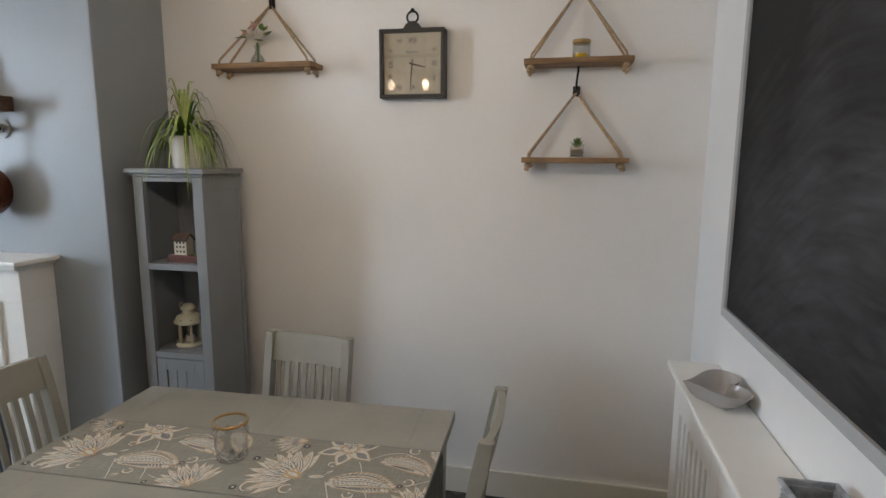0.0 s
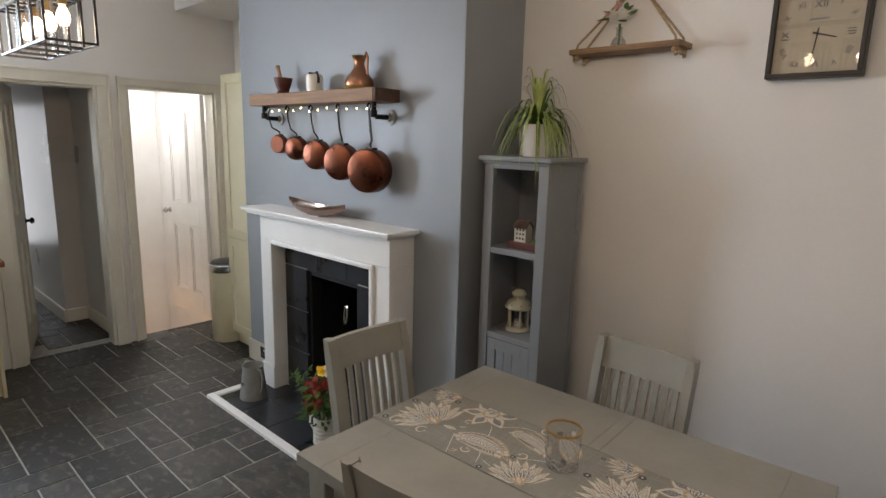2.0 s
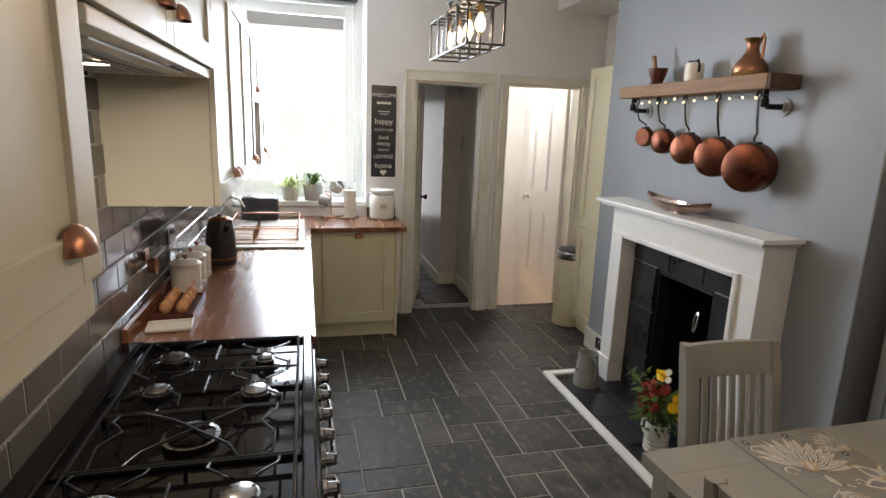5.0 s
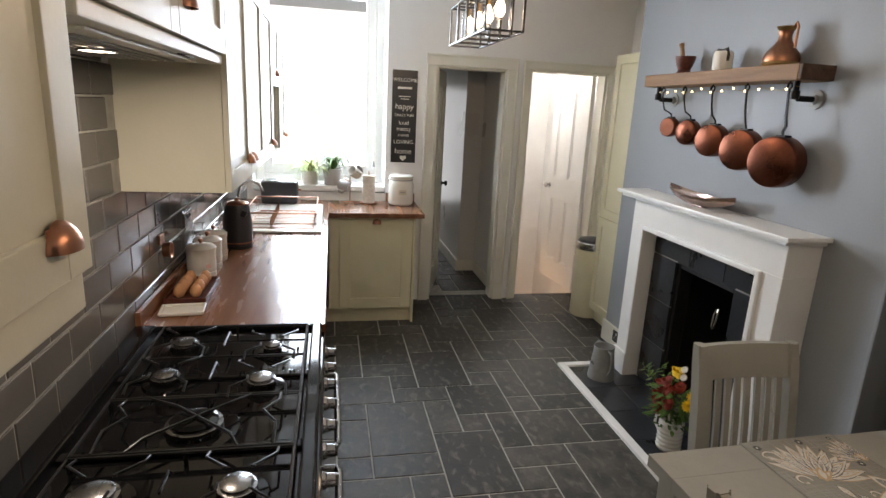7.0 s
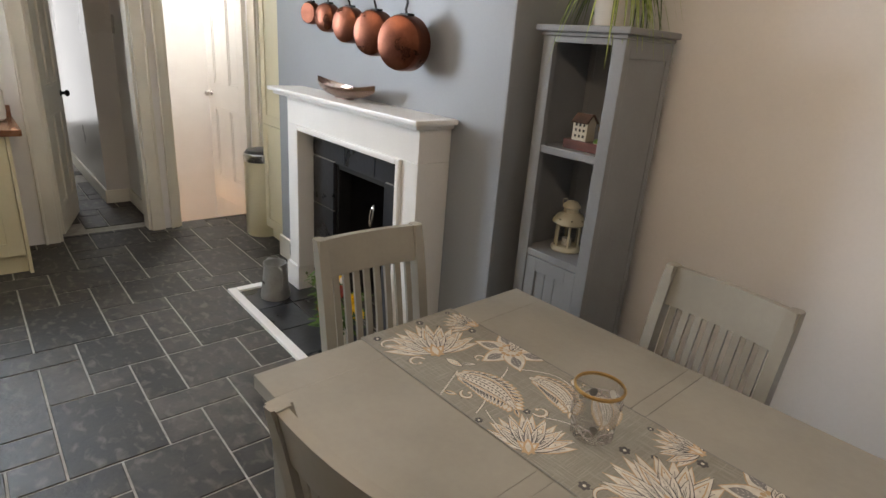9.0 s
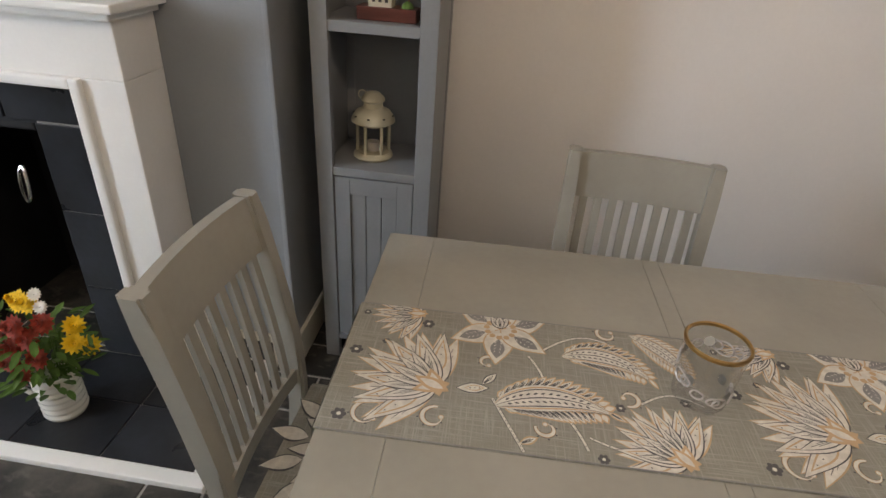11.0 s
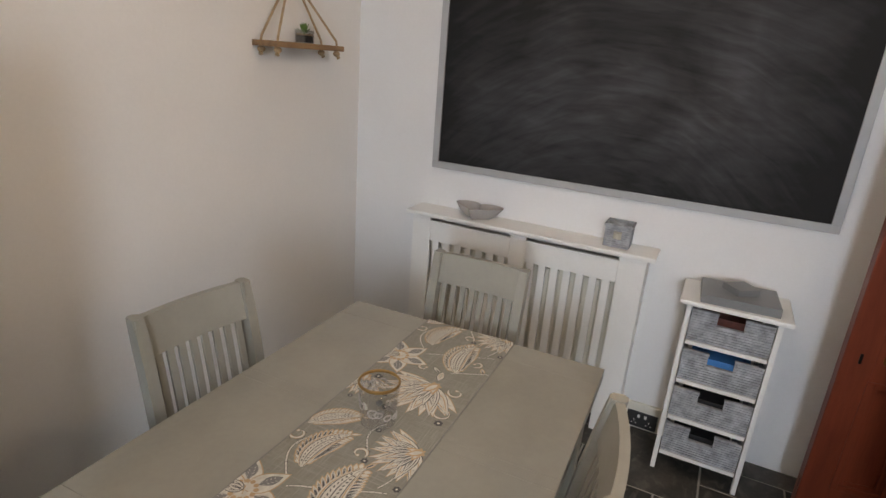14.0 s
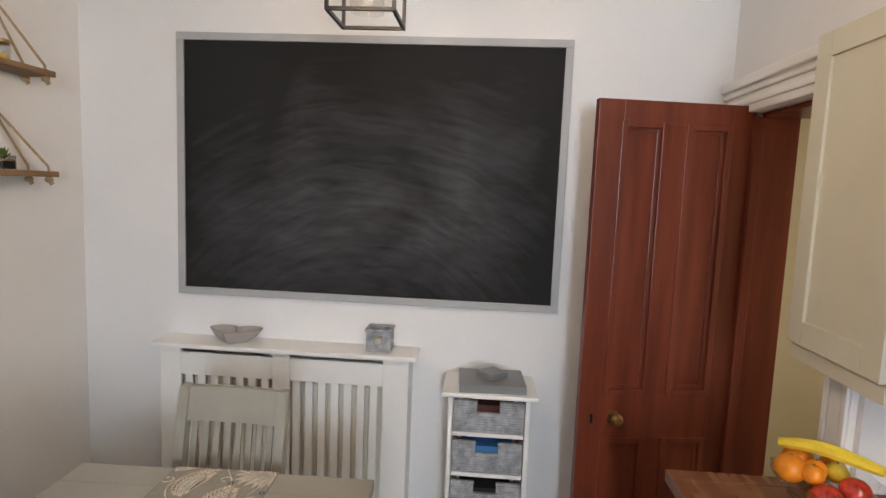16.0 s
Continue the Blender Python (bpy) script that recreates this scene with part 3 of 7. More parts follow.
part("window_sill", box(wx, 0.002, 0.99, WEST + 0.01, 1.088, 1.035, 0.008), M_WHITE, t)
part("bead", box(WEST - 0.2, 1.078, 1.04, WEST - 0.15, 1.09, 2.7, 0.004), M_WHITE, t)
t = thing("roller_blind", pose(wx + 0.05, 0.05, 2.64), "dark grey rolled-up window blind under the reveal", "blind")
part("cassette", box(0, 0, 0.03, 0.07, 0.98, 0.08, 0.01), M_PLASTIC, t)
part("roll", lathe([(0, 0), (0.024, 0), (0.024, 0.94), (0, 0.94)], 16, pose(0.035, 0.02, 0.012, -90)), M_ZINC, t, "", True)
part("cord", tube([(0.06, 0.94, 0.0), (0.06, 0.955, -0.8), (0.06, 0.95, -1.4)], 0.003, 6), M_WHITE, t)
part("cord_pull", lathe([(0, 0.05), (0.008, 0.045), (0.012, 0.0), (0, 0)], 10, pose(0.06, 0.95, -1.45)), M_ZINC, t, "", True)

# ---- fireplace ----
t = tagged(new("fireplace_surround"), "white painted timber fire surround with a mantel shelf", "fireplace", kind="structure")
FY = 2.60
part("leg", boxes([(-2.93, FY, 0, -2.79, BREAST, 1.06)], 0.004), M_WHITE, t)
part("leg", boxes([(-1.76, FY, 0, -1.63, BREAST, 1.06)], 0.004), M_WHITE, t)
part("plinth_block", box(-2.945, FY - 0.015, 0, -2.785, BREAST - 0.001, 0.17, 0.005), M_WHITE, t)
part("plinth_block", box(-1.765, FY - 0.015, 0, -1.615, BREAST - 0.001, 0.17, 0.005), M_WHITE, t)
part("frieze", box(-2.93, FY, 1.06, -1.63, BREAST, 1.215, 0.004), M_WHITE, t)
part("bead", boxes([(-2.80, FY - 0.018, 0.17, -2.77, FY + 0.09, 1.06), (-1.78, FY - 0.018, 0.17, -1.75, FY + 0.09, 1.06), (-2.77, FY - 0.018, 1.03, -1.78, FY + 0.09, 1.06)], 0.008), M_WHITE, t)
part("mantel_shelf", boxes([(-3.09, 2.545, 1.232, -1.585, BREAST - 0.001, 1.255), (-3.05, 2.565, 1.212, -1.61, BREAST - 0.001, 1.232)], 0.006), M_WHITE, t)
t = tagged(new("fireplace_insert"), "black iron and slate-tiled fireplace insert", "fireplace", kind="structure")
FI = 2.685
part("hood_plate", box(-2.77, FI + 0.012, 0.88, -1.78, FI + 0.08, 1.03), M_HEARTH, t)
for x0, x1 in ((-2.77, -2.52), (-2.01, -1.78)):
    part("slip", box(x0, FI + 0.012, 0.0, x1, FI + 0.08, 0.88), M_SOOT, t)
    part("joint", boxes([(x0 + 0.004, FI + 0.008, z, x1 - 0.004, FI + 0.0118, z + 0.012) for z in (0.30, 0.59, 0.877)]), M_GROUT, t, "thin pale tile joints")
    z = 0.02
    for h in (0.29, 0.29, 0.29):
        part("slate_tile", box(x0 + 0.003, FI, z, x1 - 0.003, FI + 0.011, z + h - 0.006, 0.002), M_HEARTH, t)
        z += h
for x0, x1 in ((-2.77, -2.4), (-2.397, -2.1), (-2.097, -1.78)):
    part("slate_tile", box(x0 + 0.003, FI, 0.893, x1 - 0.003, FI + 0.011, 1.025, 0.002), M_HEARTH, t)
part("inner_frame", boxes([(-2.56, FI + 0.02, 0, -2.50, FI + 0.11, 0.90), (-2.03, FI + 0.02, 0, -1.97, FI + 0.11, 0.90), (-2.50, FI + 0.02, 0.85, -2.03, FI + 0.11, 0.91)], 0.008), M_SOOT, t)
part("damper_ring", tube([(-2.095 + 0.012 * math.sin(a), FI - 0.02 * math.sin(a / 2), 0.685 + 0.055 * math.cos(a)) for a in [math.pi * i / 8 for i in range(17)]], 0.006, 8), M_CHROME, t, "steel fire-iron ring", True)
t = tagged(new("hearth"), "dark slate hearth with a raised white border", "hearth", kind="structure")
part("bed", box(-2.94, 2.25, -0.02, -1.44, 2.70, 0.004), M_GROUT, t)
for i in range(5):
    for j in range(2):
        part("slate_tile", box(-2.94 + i * 0.30 + 0.003, 2.26 + j * 0.215 + 0.003, 0.0, -2.94 + (i + 1) * 0.30 - 0.003, 2.26 + (j + 1) * 0.215 - 0.003, 0.012, 0.002), M_HEARTH, t)
part("border", boxes([(-3.0, 2.205, -0.01, -1.38, 2.255, 0.022), (-3.0, 2.256, -0.01, -2.945, 2.595, 0.022), (-1.435, 2.256, -0.01, -1.38, 2.77, 0.022)], 0.006), M_WHITE, t)

# ---- dining table and chairs ----
TABLE = pose(-0.2545, 2.048, 0.010, 0, 0, 1.8)
t = thing("dining_table", TABLE, "sage-grey painted extending dining table with plank ends", "table")
L, W2 = 0.638, 0.482
for x0, x1 in ((-L, -L + 0.115), (-L + 0.1155, 0.0), (0.0006, 0.040), (0.0406, L - 0.1155), (L - 0.115, L)):
    part("top_board", box(x0, -W2, 0.722, x1, W2, 0.76, 0.0012), M_SAGE, t)
part("apron", boxes([(-L + 0.07, -W2 + 0.06, 0.62, L - 0.07, -W2 + 0.085, 0.722), (-L + 0.07, W2 - 0.085, 0.62, L - 0.07, W2 - 0.06, 0.722),
                     (-L + 0.06, -W2 + 0.09, 0.62, -L + 0.085, W2 - 0.09, 0.722), (L - 0.085, -W2 + 0.09, 0.62, L - 0.06, W2 - 0.09, 0.722)]), M_SAGE, t)
for sx in (-1, 1):
    for sy in (-1, 1):
        bm = bmesh.new()
        vs = add_box(bm, -0.04, -0.04, 0, 0.04, 0.04, 0.722, 0.006)
        for v in bm.verts:
            f = 0.72 + 0.28 * min(1, v.co.z / 0.6)
            v.co.x *= f
            v.co.y *= f
        part("leg", moved(bm, pose(sx * (L - 0.065), sy * (W2 - 0.065), 0)), M_SAGE, t)


def add_bar(bm, pts, w, d, bevel=0.0):
    """A rectangular bar through points (x, y, z): w wide in x, d deep in y."""
    rings = [[bm.verts.new((x + sx * w / 2, y + sy * d / 2, z)) for sx, sy in ((-1, -1), (1, -1), (1, 1), (-1, 1))] for x, y, z in pts]
    for a, b in zip(rings, rings[1:]):
        for k in range(4):
            bm.faces.new((a[k], a[(k + 1) % 4], b[(k + 1) % 4], b[k]))
    bm.faces.new(rings[0])
    bm.faces.new(rings[-1])
    if bevel:
        es = [e for e in bm.edges if abs((e.verts[0].co - e.verts[1].co).normalized().z) > 0.6]
        bmesh.ops.bevel(bm, geom=es, offset=bevel, segments=2, affect="EDGES")


def lean(z):
    return 0.055 - 0.075 * max(0, (z - 0.52) / 0.46) ** 1.35 if z > 0.46 else 0.055 - 0.07 * ((0.46 - z) / 0.46) ** 1.6


def dining_chair():
    t = thing("dining_chair", pose(0, 0, 0), "sage-grey painted slat-back dining chair with a cushion, pushed under the table", "chair", "chairs round the table")
    hw = 0.178
    for sx in (-1, 1):
        bm = bmesh.new()
        add_bar(bm, [(sx * hw, lean(z), z) for z in [0.982 * i / 14 for i in range(15)]], 0.034, 0.042, 0.006)
        part("back_post", bm, M_SAGE, t)
        bm = bmesh.new()
        add_bar(bm, [(sx * hw, 0.46, 0), (sx * hw, 0.46, 0.43)], 0.036, 0.036, 0.004)
        part("front_leg", bm, M_SAGE, t)
        part("side_rail", box(sx * hw - 0.011, 0.075, 0.385, sx * hw + 0.011, 0.443, 0.43, 0.002), M_SAGE, t)
    rail = []
    for z0, z1, n in ((0.862, 0.979, "crest_rail"), (0.50, 0.54, "lower_rail")):
        bm = bmesh.new()
        cols = 10
        for i in range(cols):
            xa, xb = -hw + 0.017 + i * (2 * hw - 0.034) / cols, -hw + 0.017 + (i + 1) * (2 * hw - 0.034) / cols
            ca, cb = (0.016 * ((x / hw) ** 2 - 1) for x in (xa, xb))
            rows = [(xa, ca), (xb, cb)]
            q = [[bm.verts.new((x, lean(z) + c + dy, z)) for z in (z0, z1) for dy in (-0.011, 0.011)] for x, c in rows]
            a, b = q
            for f in ((a[0], a[2], b[2], b[0]), (a[1], b[1], b[3], a[3]), (a[2], a[3], b[3], b[2]), (a[0], b[0], b[1], a[1])):
                bm.faces.new(f)
        bmesh.ops.remove_doubles(bm, verts=bm.verts, dist=0.0002)
        part(n, bm, M_SAGE, t)
    for i in range(8):
        x = -hw + 0.017 + (i + 0.62) * (2 * hw - 0.034) / 8.25
        c = 0.016 * ((x / hw) ** 2 - 1)
        bm = bmesh.new()
        add_bar(bm, [(x, lean(z) + c, z) for z in (0.535, 0.62, 0.7, 0.78, 0.866)], 0.021, 0.011)
        part("back_slat", bm, M_SAGE, t)
    part("seat", box(-hw - 0.015, 0.08, 0.43, hw + 0.015, 0.485, 0.455, 0.008), M_SAGE, t)
    bm = box(-hw, 0.09, 0.456, hw, 0.46, 0.495, 0.016)
    c = part("cushion", bm, M_LINEN, t, "grey-green linen seat cushion printed with leaves", True)
    for name, mat, z, grow in (("dark_print", M_PRINT_D, 0.4962, 0.004), ("pale_print", M_PRINT, 0.4970, 0.0)):
        bm, k = bmesh.new(), 0
        for ring, n, ln, w in ((0.165, 13, 0.085, 0.034), (0.115, 11, 0.075, 0.030), (0.065, 8, 0.065, 0.026)):
            for i in range(n):
                ang = math.radians(20 + 320 * i / (n - 1)) + 0.5 * ring
                cx, cy = 0.0 + (ring - ln * 0.4) * math.cos(ang), 0.265 + (ring - ln * 0.4) * math.sin(ang) * 0.95
                pts = [((j / 10 - 0.05) * (ln + grow), (w + grow * 2) / 2 * math.sin(math.pi * (j / 10) ** 0.8)) for j in range(11)]
                pts += [(p, -q) for p, q in pts[-2:0:-1]]
                bm.faces.new([bm.verts.new((cx + math.cos(ang) * p - math.sin(ang) * q, cy + math.sin(ang) * p + math.cos(ang) * q, z + k * 6e-5 + (0.0006 if mat is M_PRINT else 0.0))) for p, q in pts])
                k += 1
        tagged(part(name, bm, mat, c, "printed leaves on the cushion"), kind="stuff")
    return t


ch = dining_chair()
ch.matrix_world = pose(-1.130, 2.050, 0, 0, 0, -91)
copy_thing(ch, pose(-0.282, 2.668, 0, 0, 0, 175.5))
copy_thing(ch, pose(0.545, 2.124, 0, 0, 0, 90))
copy_thing(ch, pose(-0.285, 1.475, 0, 0, 0, 9))

# ---- grey shelf unit in the alcove ----
ux0, ux1, uy0, uy1 = -1.222, -0.858, 2.853, 3.158
t = thing("shelf_unit", pose(0, 0, 0), "tall grey painted shelf unit with open shelves and cupboard door", "shelf")
part("side_panel", box(ux0 + 0.004, uy0 + 0.03, 0.03, ux0 + 0.024, uy1 - 0.03, 1.62), M_GREY, t)
part("side_panel", box(ux1 - 0.024, uy0 + 0.03, 0.03, ux1 - 0.004, uy1 - 0.03, 1.62), M_GREY, t)
for x0 in (ux0, ux1 - 0.052):
    for y0, y1 in ((uy0, uy0 + 0.032), (uy1 - 0.032, uy1)):
        part("corner_post", box(x0, y0, 0, x0 + 0.052, y1, 1.622, 0.003), M_GREY, t)
for z0, z1 in ((1.56, 1.622), (0.06, 0.14)):
    part("side_rail", box(ux1 - 0.012, uy0 + 0.032, z0, ux1, uy1 - 0.032, z1, 0.002), M_GREY, t)
part("back_panel", box(ux0 + 0.02, uy1 - 0.03, 0.05, ux1 - 0.02, uy1 - 0.02, 1.62), M_GREY, t)
for z0, z1 in ((1.185, 1.215), (0.752, 0.78), (0.085, 0.11)):
    part("shelf", box(ux0 + 0.025, uy0 + 0.004, z0, ux1 - 0.025, uy1 - 0.035, z1, 0.003), M_GREY, t)
part("top_rail", box(ux0 + 0.052, uy0 + 0.002, 1.60, ux1 - 0.052, uy0 + 0.03, 1.622, 0.002), M_GREY, t)
part("cornice", boxes([(ux0 - 0.008, uy0 - 0.010, 1.622, ux1 + 0.008, uy1, 1.637), (ux0 - 0.024, uy0 - 0.026, 1.637, ux1 + 0.024, uy1, 1.660)], 0.006), M_GREY, t)
d = part("door", boxes([(ux0 + 0.055, uy0 + 0.004, 0.115, ux0 + 0.105, uy0 + 0.022, 0.748), (ux1 - 0.105, uy0 + 0.004, 0.115, ux1 - 0.055, uy0 + 0.022, 0.748),
                        (ux0 + 0.105, uy0 + 0.004, 0.69, ux1 - 0.105, uy0 + 0.022, 0.748), (ux0 + 0.105, uy0 + 0.004, 0.115, ux1 - 0.105, uy0 + 0.022, 0.175)], 0.002), M_GREY, t)
for i in range(3):
    a = ux0 + 0.105 + i * (ux1 - ux0 - 0.21) / 3
    part("plank", box(a + 0.001, uy0 + 0.011, 0.175, a + (ux1 - ux0 - 0.21) / 3 - 0.001, uy0 + 0.02, 0.69, 0.003), M_GREY, d)
part("door_knob", lathe([(0, 0.034), (0.014, 0.032), (0.018, 0.022), (0.009, 0.010), (0.010, 0)], 18, pose(ux1 - 0.08, uy0 + 0.004, 0.44, 90)), M_GREY, d, "round grey wooden knob", True)

# ---- blackboard, radiator cover, drawers ----
t = thing("blackboard", pose(0, 0, 0), "large wall blackboard smeared with chalk dust in a grey frame", "blackboard")
b0, b1, bz0, bz1 = 0.908, 2.755, 1.150, 2.395
part("slate_face", box(EAST - 0.012, b0 + 0.03, bz0 + 0.03, EAST - 0.001, b1 - 0.03, bz1 - 0.03), M_CHALK, t)
for r in ((b0, bz0, b1, bz0 + 0.035), (b0, bz1 - 0.035, b1, bz1), (b0, bz0 + 0.035, b0 + 0.035, bz1 - 0.035), (b1 - 0.035, bz0 + 0.035, b1, bz1 - 0.035)):
    part("frame_bar", box(EAST - 0.022, r[0], r[1], EAST - 0.001, r[2], r[3], 0.003), M_BOARDFRAME, t)

t = thing("radiator_cover", pose(0, 0, 0), "white slatted radiator cover with a shelf top", "radiator cover")
rx, r0, r1 = 1.185, 1.585, 2.775
part("shelf_top", box(rx - 0.03, r0 - 0.035, 0.922, EAST - 0.001, r1 + 0.03, 0.945, 0.007), M_WHITE, t)
part("side_panel", box(rx + 0.018, r0, 0, EAST - 0.001, r0 + 0.018, 0.921), M_WHITE, t)
part("side_panel", box(rx + 0.018, r1 - 0.018, 0, EAST - 0.001, r1, 0.921), M_WHITE, t)
for y0, y1 in ((r0, 1.705), (2.145, 2.228), (2.672, r1)):
    part("stile", box(rx, y0, 0.0 if y0 != 2.145 else 0.14, rx + 0.018, y1, 0.897, 0.003), M_WHITE, t)
part("rail", box(rx, 1.705, 0.79, rx + 0.018, 2.145, 0.897, 0.002), M_WHITE, t)
part("rail", box(rx, 2.228, 0.79, rx + 0.018, 2.672, 0.897, 0.002), M_WHITE, t)
for q0, q1 in ((r0, 1.705), (2.145, 2.228), (2.672, r1)):
    part("rail", box(rx, q0, 0.897, rx + 0.018, q1, 0.921), M_WHITE, t)
part("rail", box(rx, 1.705, 0.12, rx + 0.018, 2.145, 0.205, 0.002), M_WHITE, t)
part("rail", box(rx, 2.228, 0.12, rx + 0.018, 2.672, 0.205, 0.002), M_WHITE, t)
for y0 in (1.72, 2.24):
    for i in range(7):
        part("slat", box(rx + 0.006, y0 + 0.008 + i * 0.0615, 0.205, rx + 0.016, y0 + 0.044 + i * 0.0615, 0.79, 0.002), M_WHITE, t)
t = thing("radiator", pose(0, 0, 0), "cream panel radiator behind the slatted cover", "radiator")
part("panel", box(1.26, 1.66, 0.14, 1.30, 2.70, 0.78, 0.004), M_CREAM_PAINT, t)
for i in range(20):
    part("fin", box(1.252, 1.68 + i * 0.05, 0.16, 1.2595, 1.705 + i * 0.05, 0.76, 0.003), M_CREAM_PAINT, t)
for q in (1.9, 2.4):
    part("bracket", box(1.30, q, 0.3, EAST, q + 0.04, 0.6), M_CREAM_PAINT, t)

t = thing("drawer_tower", pose(0, 0, 0), "narrow white drawer tower with four grey wicker basket drawers", "drawers")
dx0, dx1, dy0, dy1 = 1.055, 1.315, 1.035, 1.390
for y0 in (dy0, dy1 - 0.020):
    for x0 in (dx0, dx1 - 0.024):
        part("post", box(x0, y0, 0, x0 + 0.024, y0 + 0.020, 0.82, 0.002), M_WHITE, t)
part("top", box(dx0 - 0.025, dy0 - 0.03, 0.82, dx1 + 0.01, dy1 + 0.03, 0.84, 0.006), M_WHITE, t)
part("side_panel", box(dx0 + 0.024, dy0 + 0.004, 0.09, dx1 - 0.024, dy0 + 0.01, 0.80), M_WHITE, t)
part("side_panel", box(dx0 + 0.024, dy1 - 0.01, 0.09, dx1 - 0.024, dy1 - 0.004, 0.80), M_WHITE, t)
for i in range(4):
    z0 = 0.085 + i * 0.185
    part("runner", box(dx0, dy0 + 0.024, z0, dx0 + 0.018, dy1 - 0.024, z0 + 0.018, 0.002), M_WHITE, t)
    q = part("basket", boxes([(dx0 + 0.004, dy0 + 0.024, z0 + 0.022, dx0 + 0.016, dy1 - 0.024, z0 + 0.108), (dx0 + 0.004, dy0 + 0.024, z0 + 0.108, dx0 + 0.016, 1.165, z0 + 0.155), (dx0 + 0.004, 1.265, z0 + 0.108, dx0 + 0.016, dy1 - 0.024, z0 + 0.155),
                              (dx0 + 0.016, dy0 + 0.024, z0 + 0.022, dx1 - 0.03, dy0 + 0.04, z0 + 0.15), (dx0 + 0.016, dy1 - 0.04, z0 + 0.022, dx1 - 0.03, dy1 - 0.024, z0 + 0.15), (dx0 + 0.016, dy0 + 0.04, z0 + 0.022, dx1 - 0.03, dy1 - 0.04, z0 + 0.03)]), M_WICKER, t, "grey woven wicker basket")
    bm = bmesh.new()
    for k in range(11):
        z = z0 + 0.030 + k * 0.0115
        spans = ((dy0 + 0.024, dy1 - 0.024),) if z < z0 + 0.105 else ((dy0 + 0.024, 1.163), (1.267, dy1 - 0.024))
        for ya, yb in spans:
            n = max(3, int((yb - ya) / 0.011))
            add_tube(bm, [(dx0 + 0.003 + 0.0022 * math.sin(j * math.pi + k * math.pi), ya + (yb - ya) * j / n, z) for j in range(n + 1)], 0.0052, 5)
    tagged(part("weave", bm, M_WICKER, q, "", True), kind="stuff")
    part("rim", boxes([(dx0 - 0.002, dy0 + 0.024, z0 + 0.152, dx0 + 0.018, 1.167, z0 + 0.162), (dx0 - 0.002, 1.263, z0 + 0.152, dx0 + 0.018, dy1 - 0.024, z0 + 0.162), (dx0 - 0.002, 1.157, z0 + 0.10, dx0 + 0.018, 1.273, z0 + 0.109)], 0.003), M_WICKER, q)
    part("content", box(dx0 + 0.03, 1.10, z0 + 0.03, dx0 + 0.2, 1.33, z0 + (0.125, 0.12, 0.13, 0.135)[i]), (M_PLASTIC, M_PLASTIC, M_BLUEBOX, M_MAHOG)[i], q)

# ---- kitchen units ----
WT = 0.91


def shaker(t, x0, z0, x1, z1, y, mat, rail=0.07, m=None, thick=0.02):
    """A framed door in x and z, its face at +y: a sunk panel with its stiles and rails."""
    m = m or Matrix()
    d = part("door", moved(box(x0 + rail - 0.004, y - thick, z0 + rail - 0.004, x1 - rail + 0.004, y - 0.009, z1 - rail + 0.004), m), mat, t)
    for r in ((x0, x0 + rail), (x1 - rail, x1)):
        part("stile", moved(box(r[0], y - thick, z0, r[1], y, z1, 0.0018), m), mat, d)
    for r in ((z0, z0 + rail), (z1 - rail, z1)):
        part("rail", moved(box(x0 + rail, y - thick, r[0], x1 - rail, y - 0.0004, r[1], 0.0018), m), mat, d)
    return d


def cup_handle(m):
    """A cup pull; it stands out along +y and opens downwards."""
    bm = bmesh.new()
    w, h, d, nu, nv = 0.036, 0.038, 0.026, 14, 6
    for s in (1.0, 0.90):
        g = [[bm.verts.new((w * s * math.cos(math.pi * u / nu), d * s * math.sin(math.pi * u / nu) * math.sin(math.pi / 2 * v / nv), h * s * math.sin(math.pi * u / nu) * math.cos(math.pi / 2 * v / nv)))
              for v in range(nv + 1)] for u in range(nu + 1)]
        for a, b in zip(g, g[1:]):
            for v in range(nv):
                try:
                    bm.faces.new((a[v], b[v], b[v + 1], a[v + 1]))
                except ValueError:
                    pass
    bmesh.ops.remove_doubles(bm, verts=bm.verts, dist=0.0003)
    add_box(bm, -0.030, -0.001, -0.002, 0.030, 0.002, 0.030, 0.001)
    return moved(bm, m)


def wall_unit(x0, x1, z0, z1, doors, label, y=0.335, mat=None, handles=(), pelmet=0.0):
    mat = mat or M_IVORY
    t = thing("wall_cabinet", pose(0, 0, 0), label, "cabinet", "wall cabinets")
    part("body", box(x0, SOUTH + 0.001, z0, x1, y - 0.021, z1), mat, t)
    n = len(doors)
    for i, (a, b) in enumerate(doors):
        d = shaker(t, a + 0.002, z0 + 0.002, b - 0.002, z1 - 0.002, y, mat)
        if i < len(handles):
            part("handle", cup_handle(pose(handles[i][0], y, handles[i][1])), M_BRONZE, d, "copper cup handle", True)
    if pelmet:
        part("pelmet", box(x0, y - 0.04, z0 - pelmet, x1, y - 0.015, z0 - 0.001, 0.003), mat, t)
    return t


UY = 0.30
wall_unit(-2.62, -1.60, 1.40, 2.21, [(-2.62, -2.11), (-2.11, -1.60)], "ivory double wall cabinet with shaker doors", UY, None, [(-2.16, 1.46), (-2.06, 1.46)])
wall_unit(-3.12, -2.625, 1.40, 2.21, [(-3.12, -2.625)], "ivory single wall cabinet with a shaker door", UY, None, [(-3.05, 1.46)])
wall_unit(-3.56, -3.125, 1.80, 2.21, [(-3.56, -3.125)], "short ivory wall cabinet above an open gap", UY, None, [(-3.34, 1.86)])
wall_unit(-4.02, -3.565, 1.40, 2.21, [(-4.02, -3.565)], "ivory end wall cabinet beside the window", UY, None, [(-3.95, 1.46)])
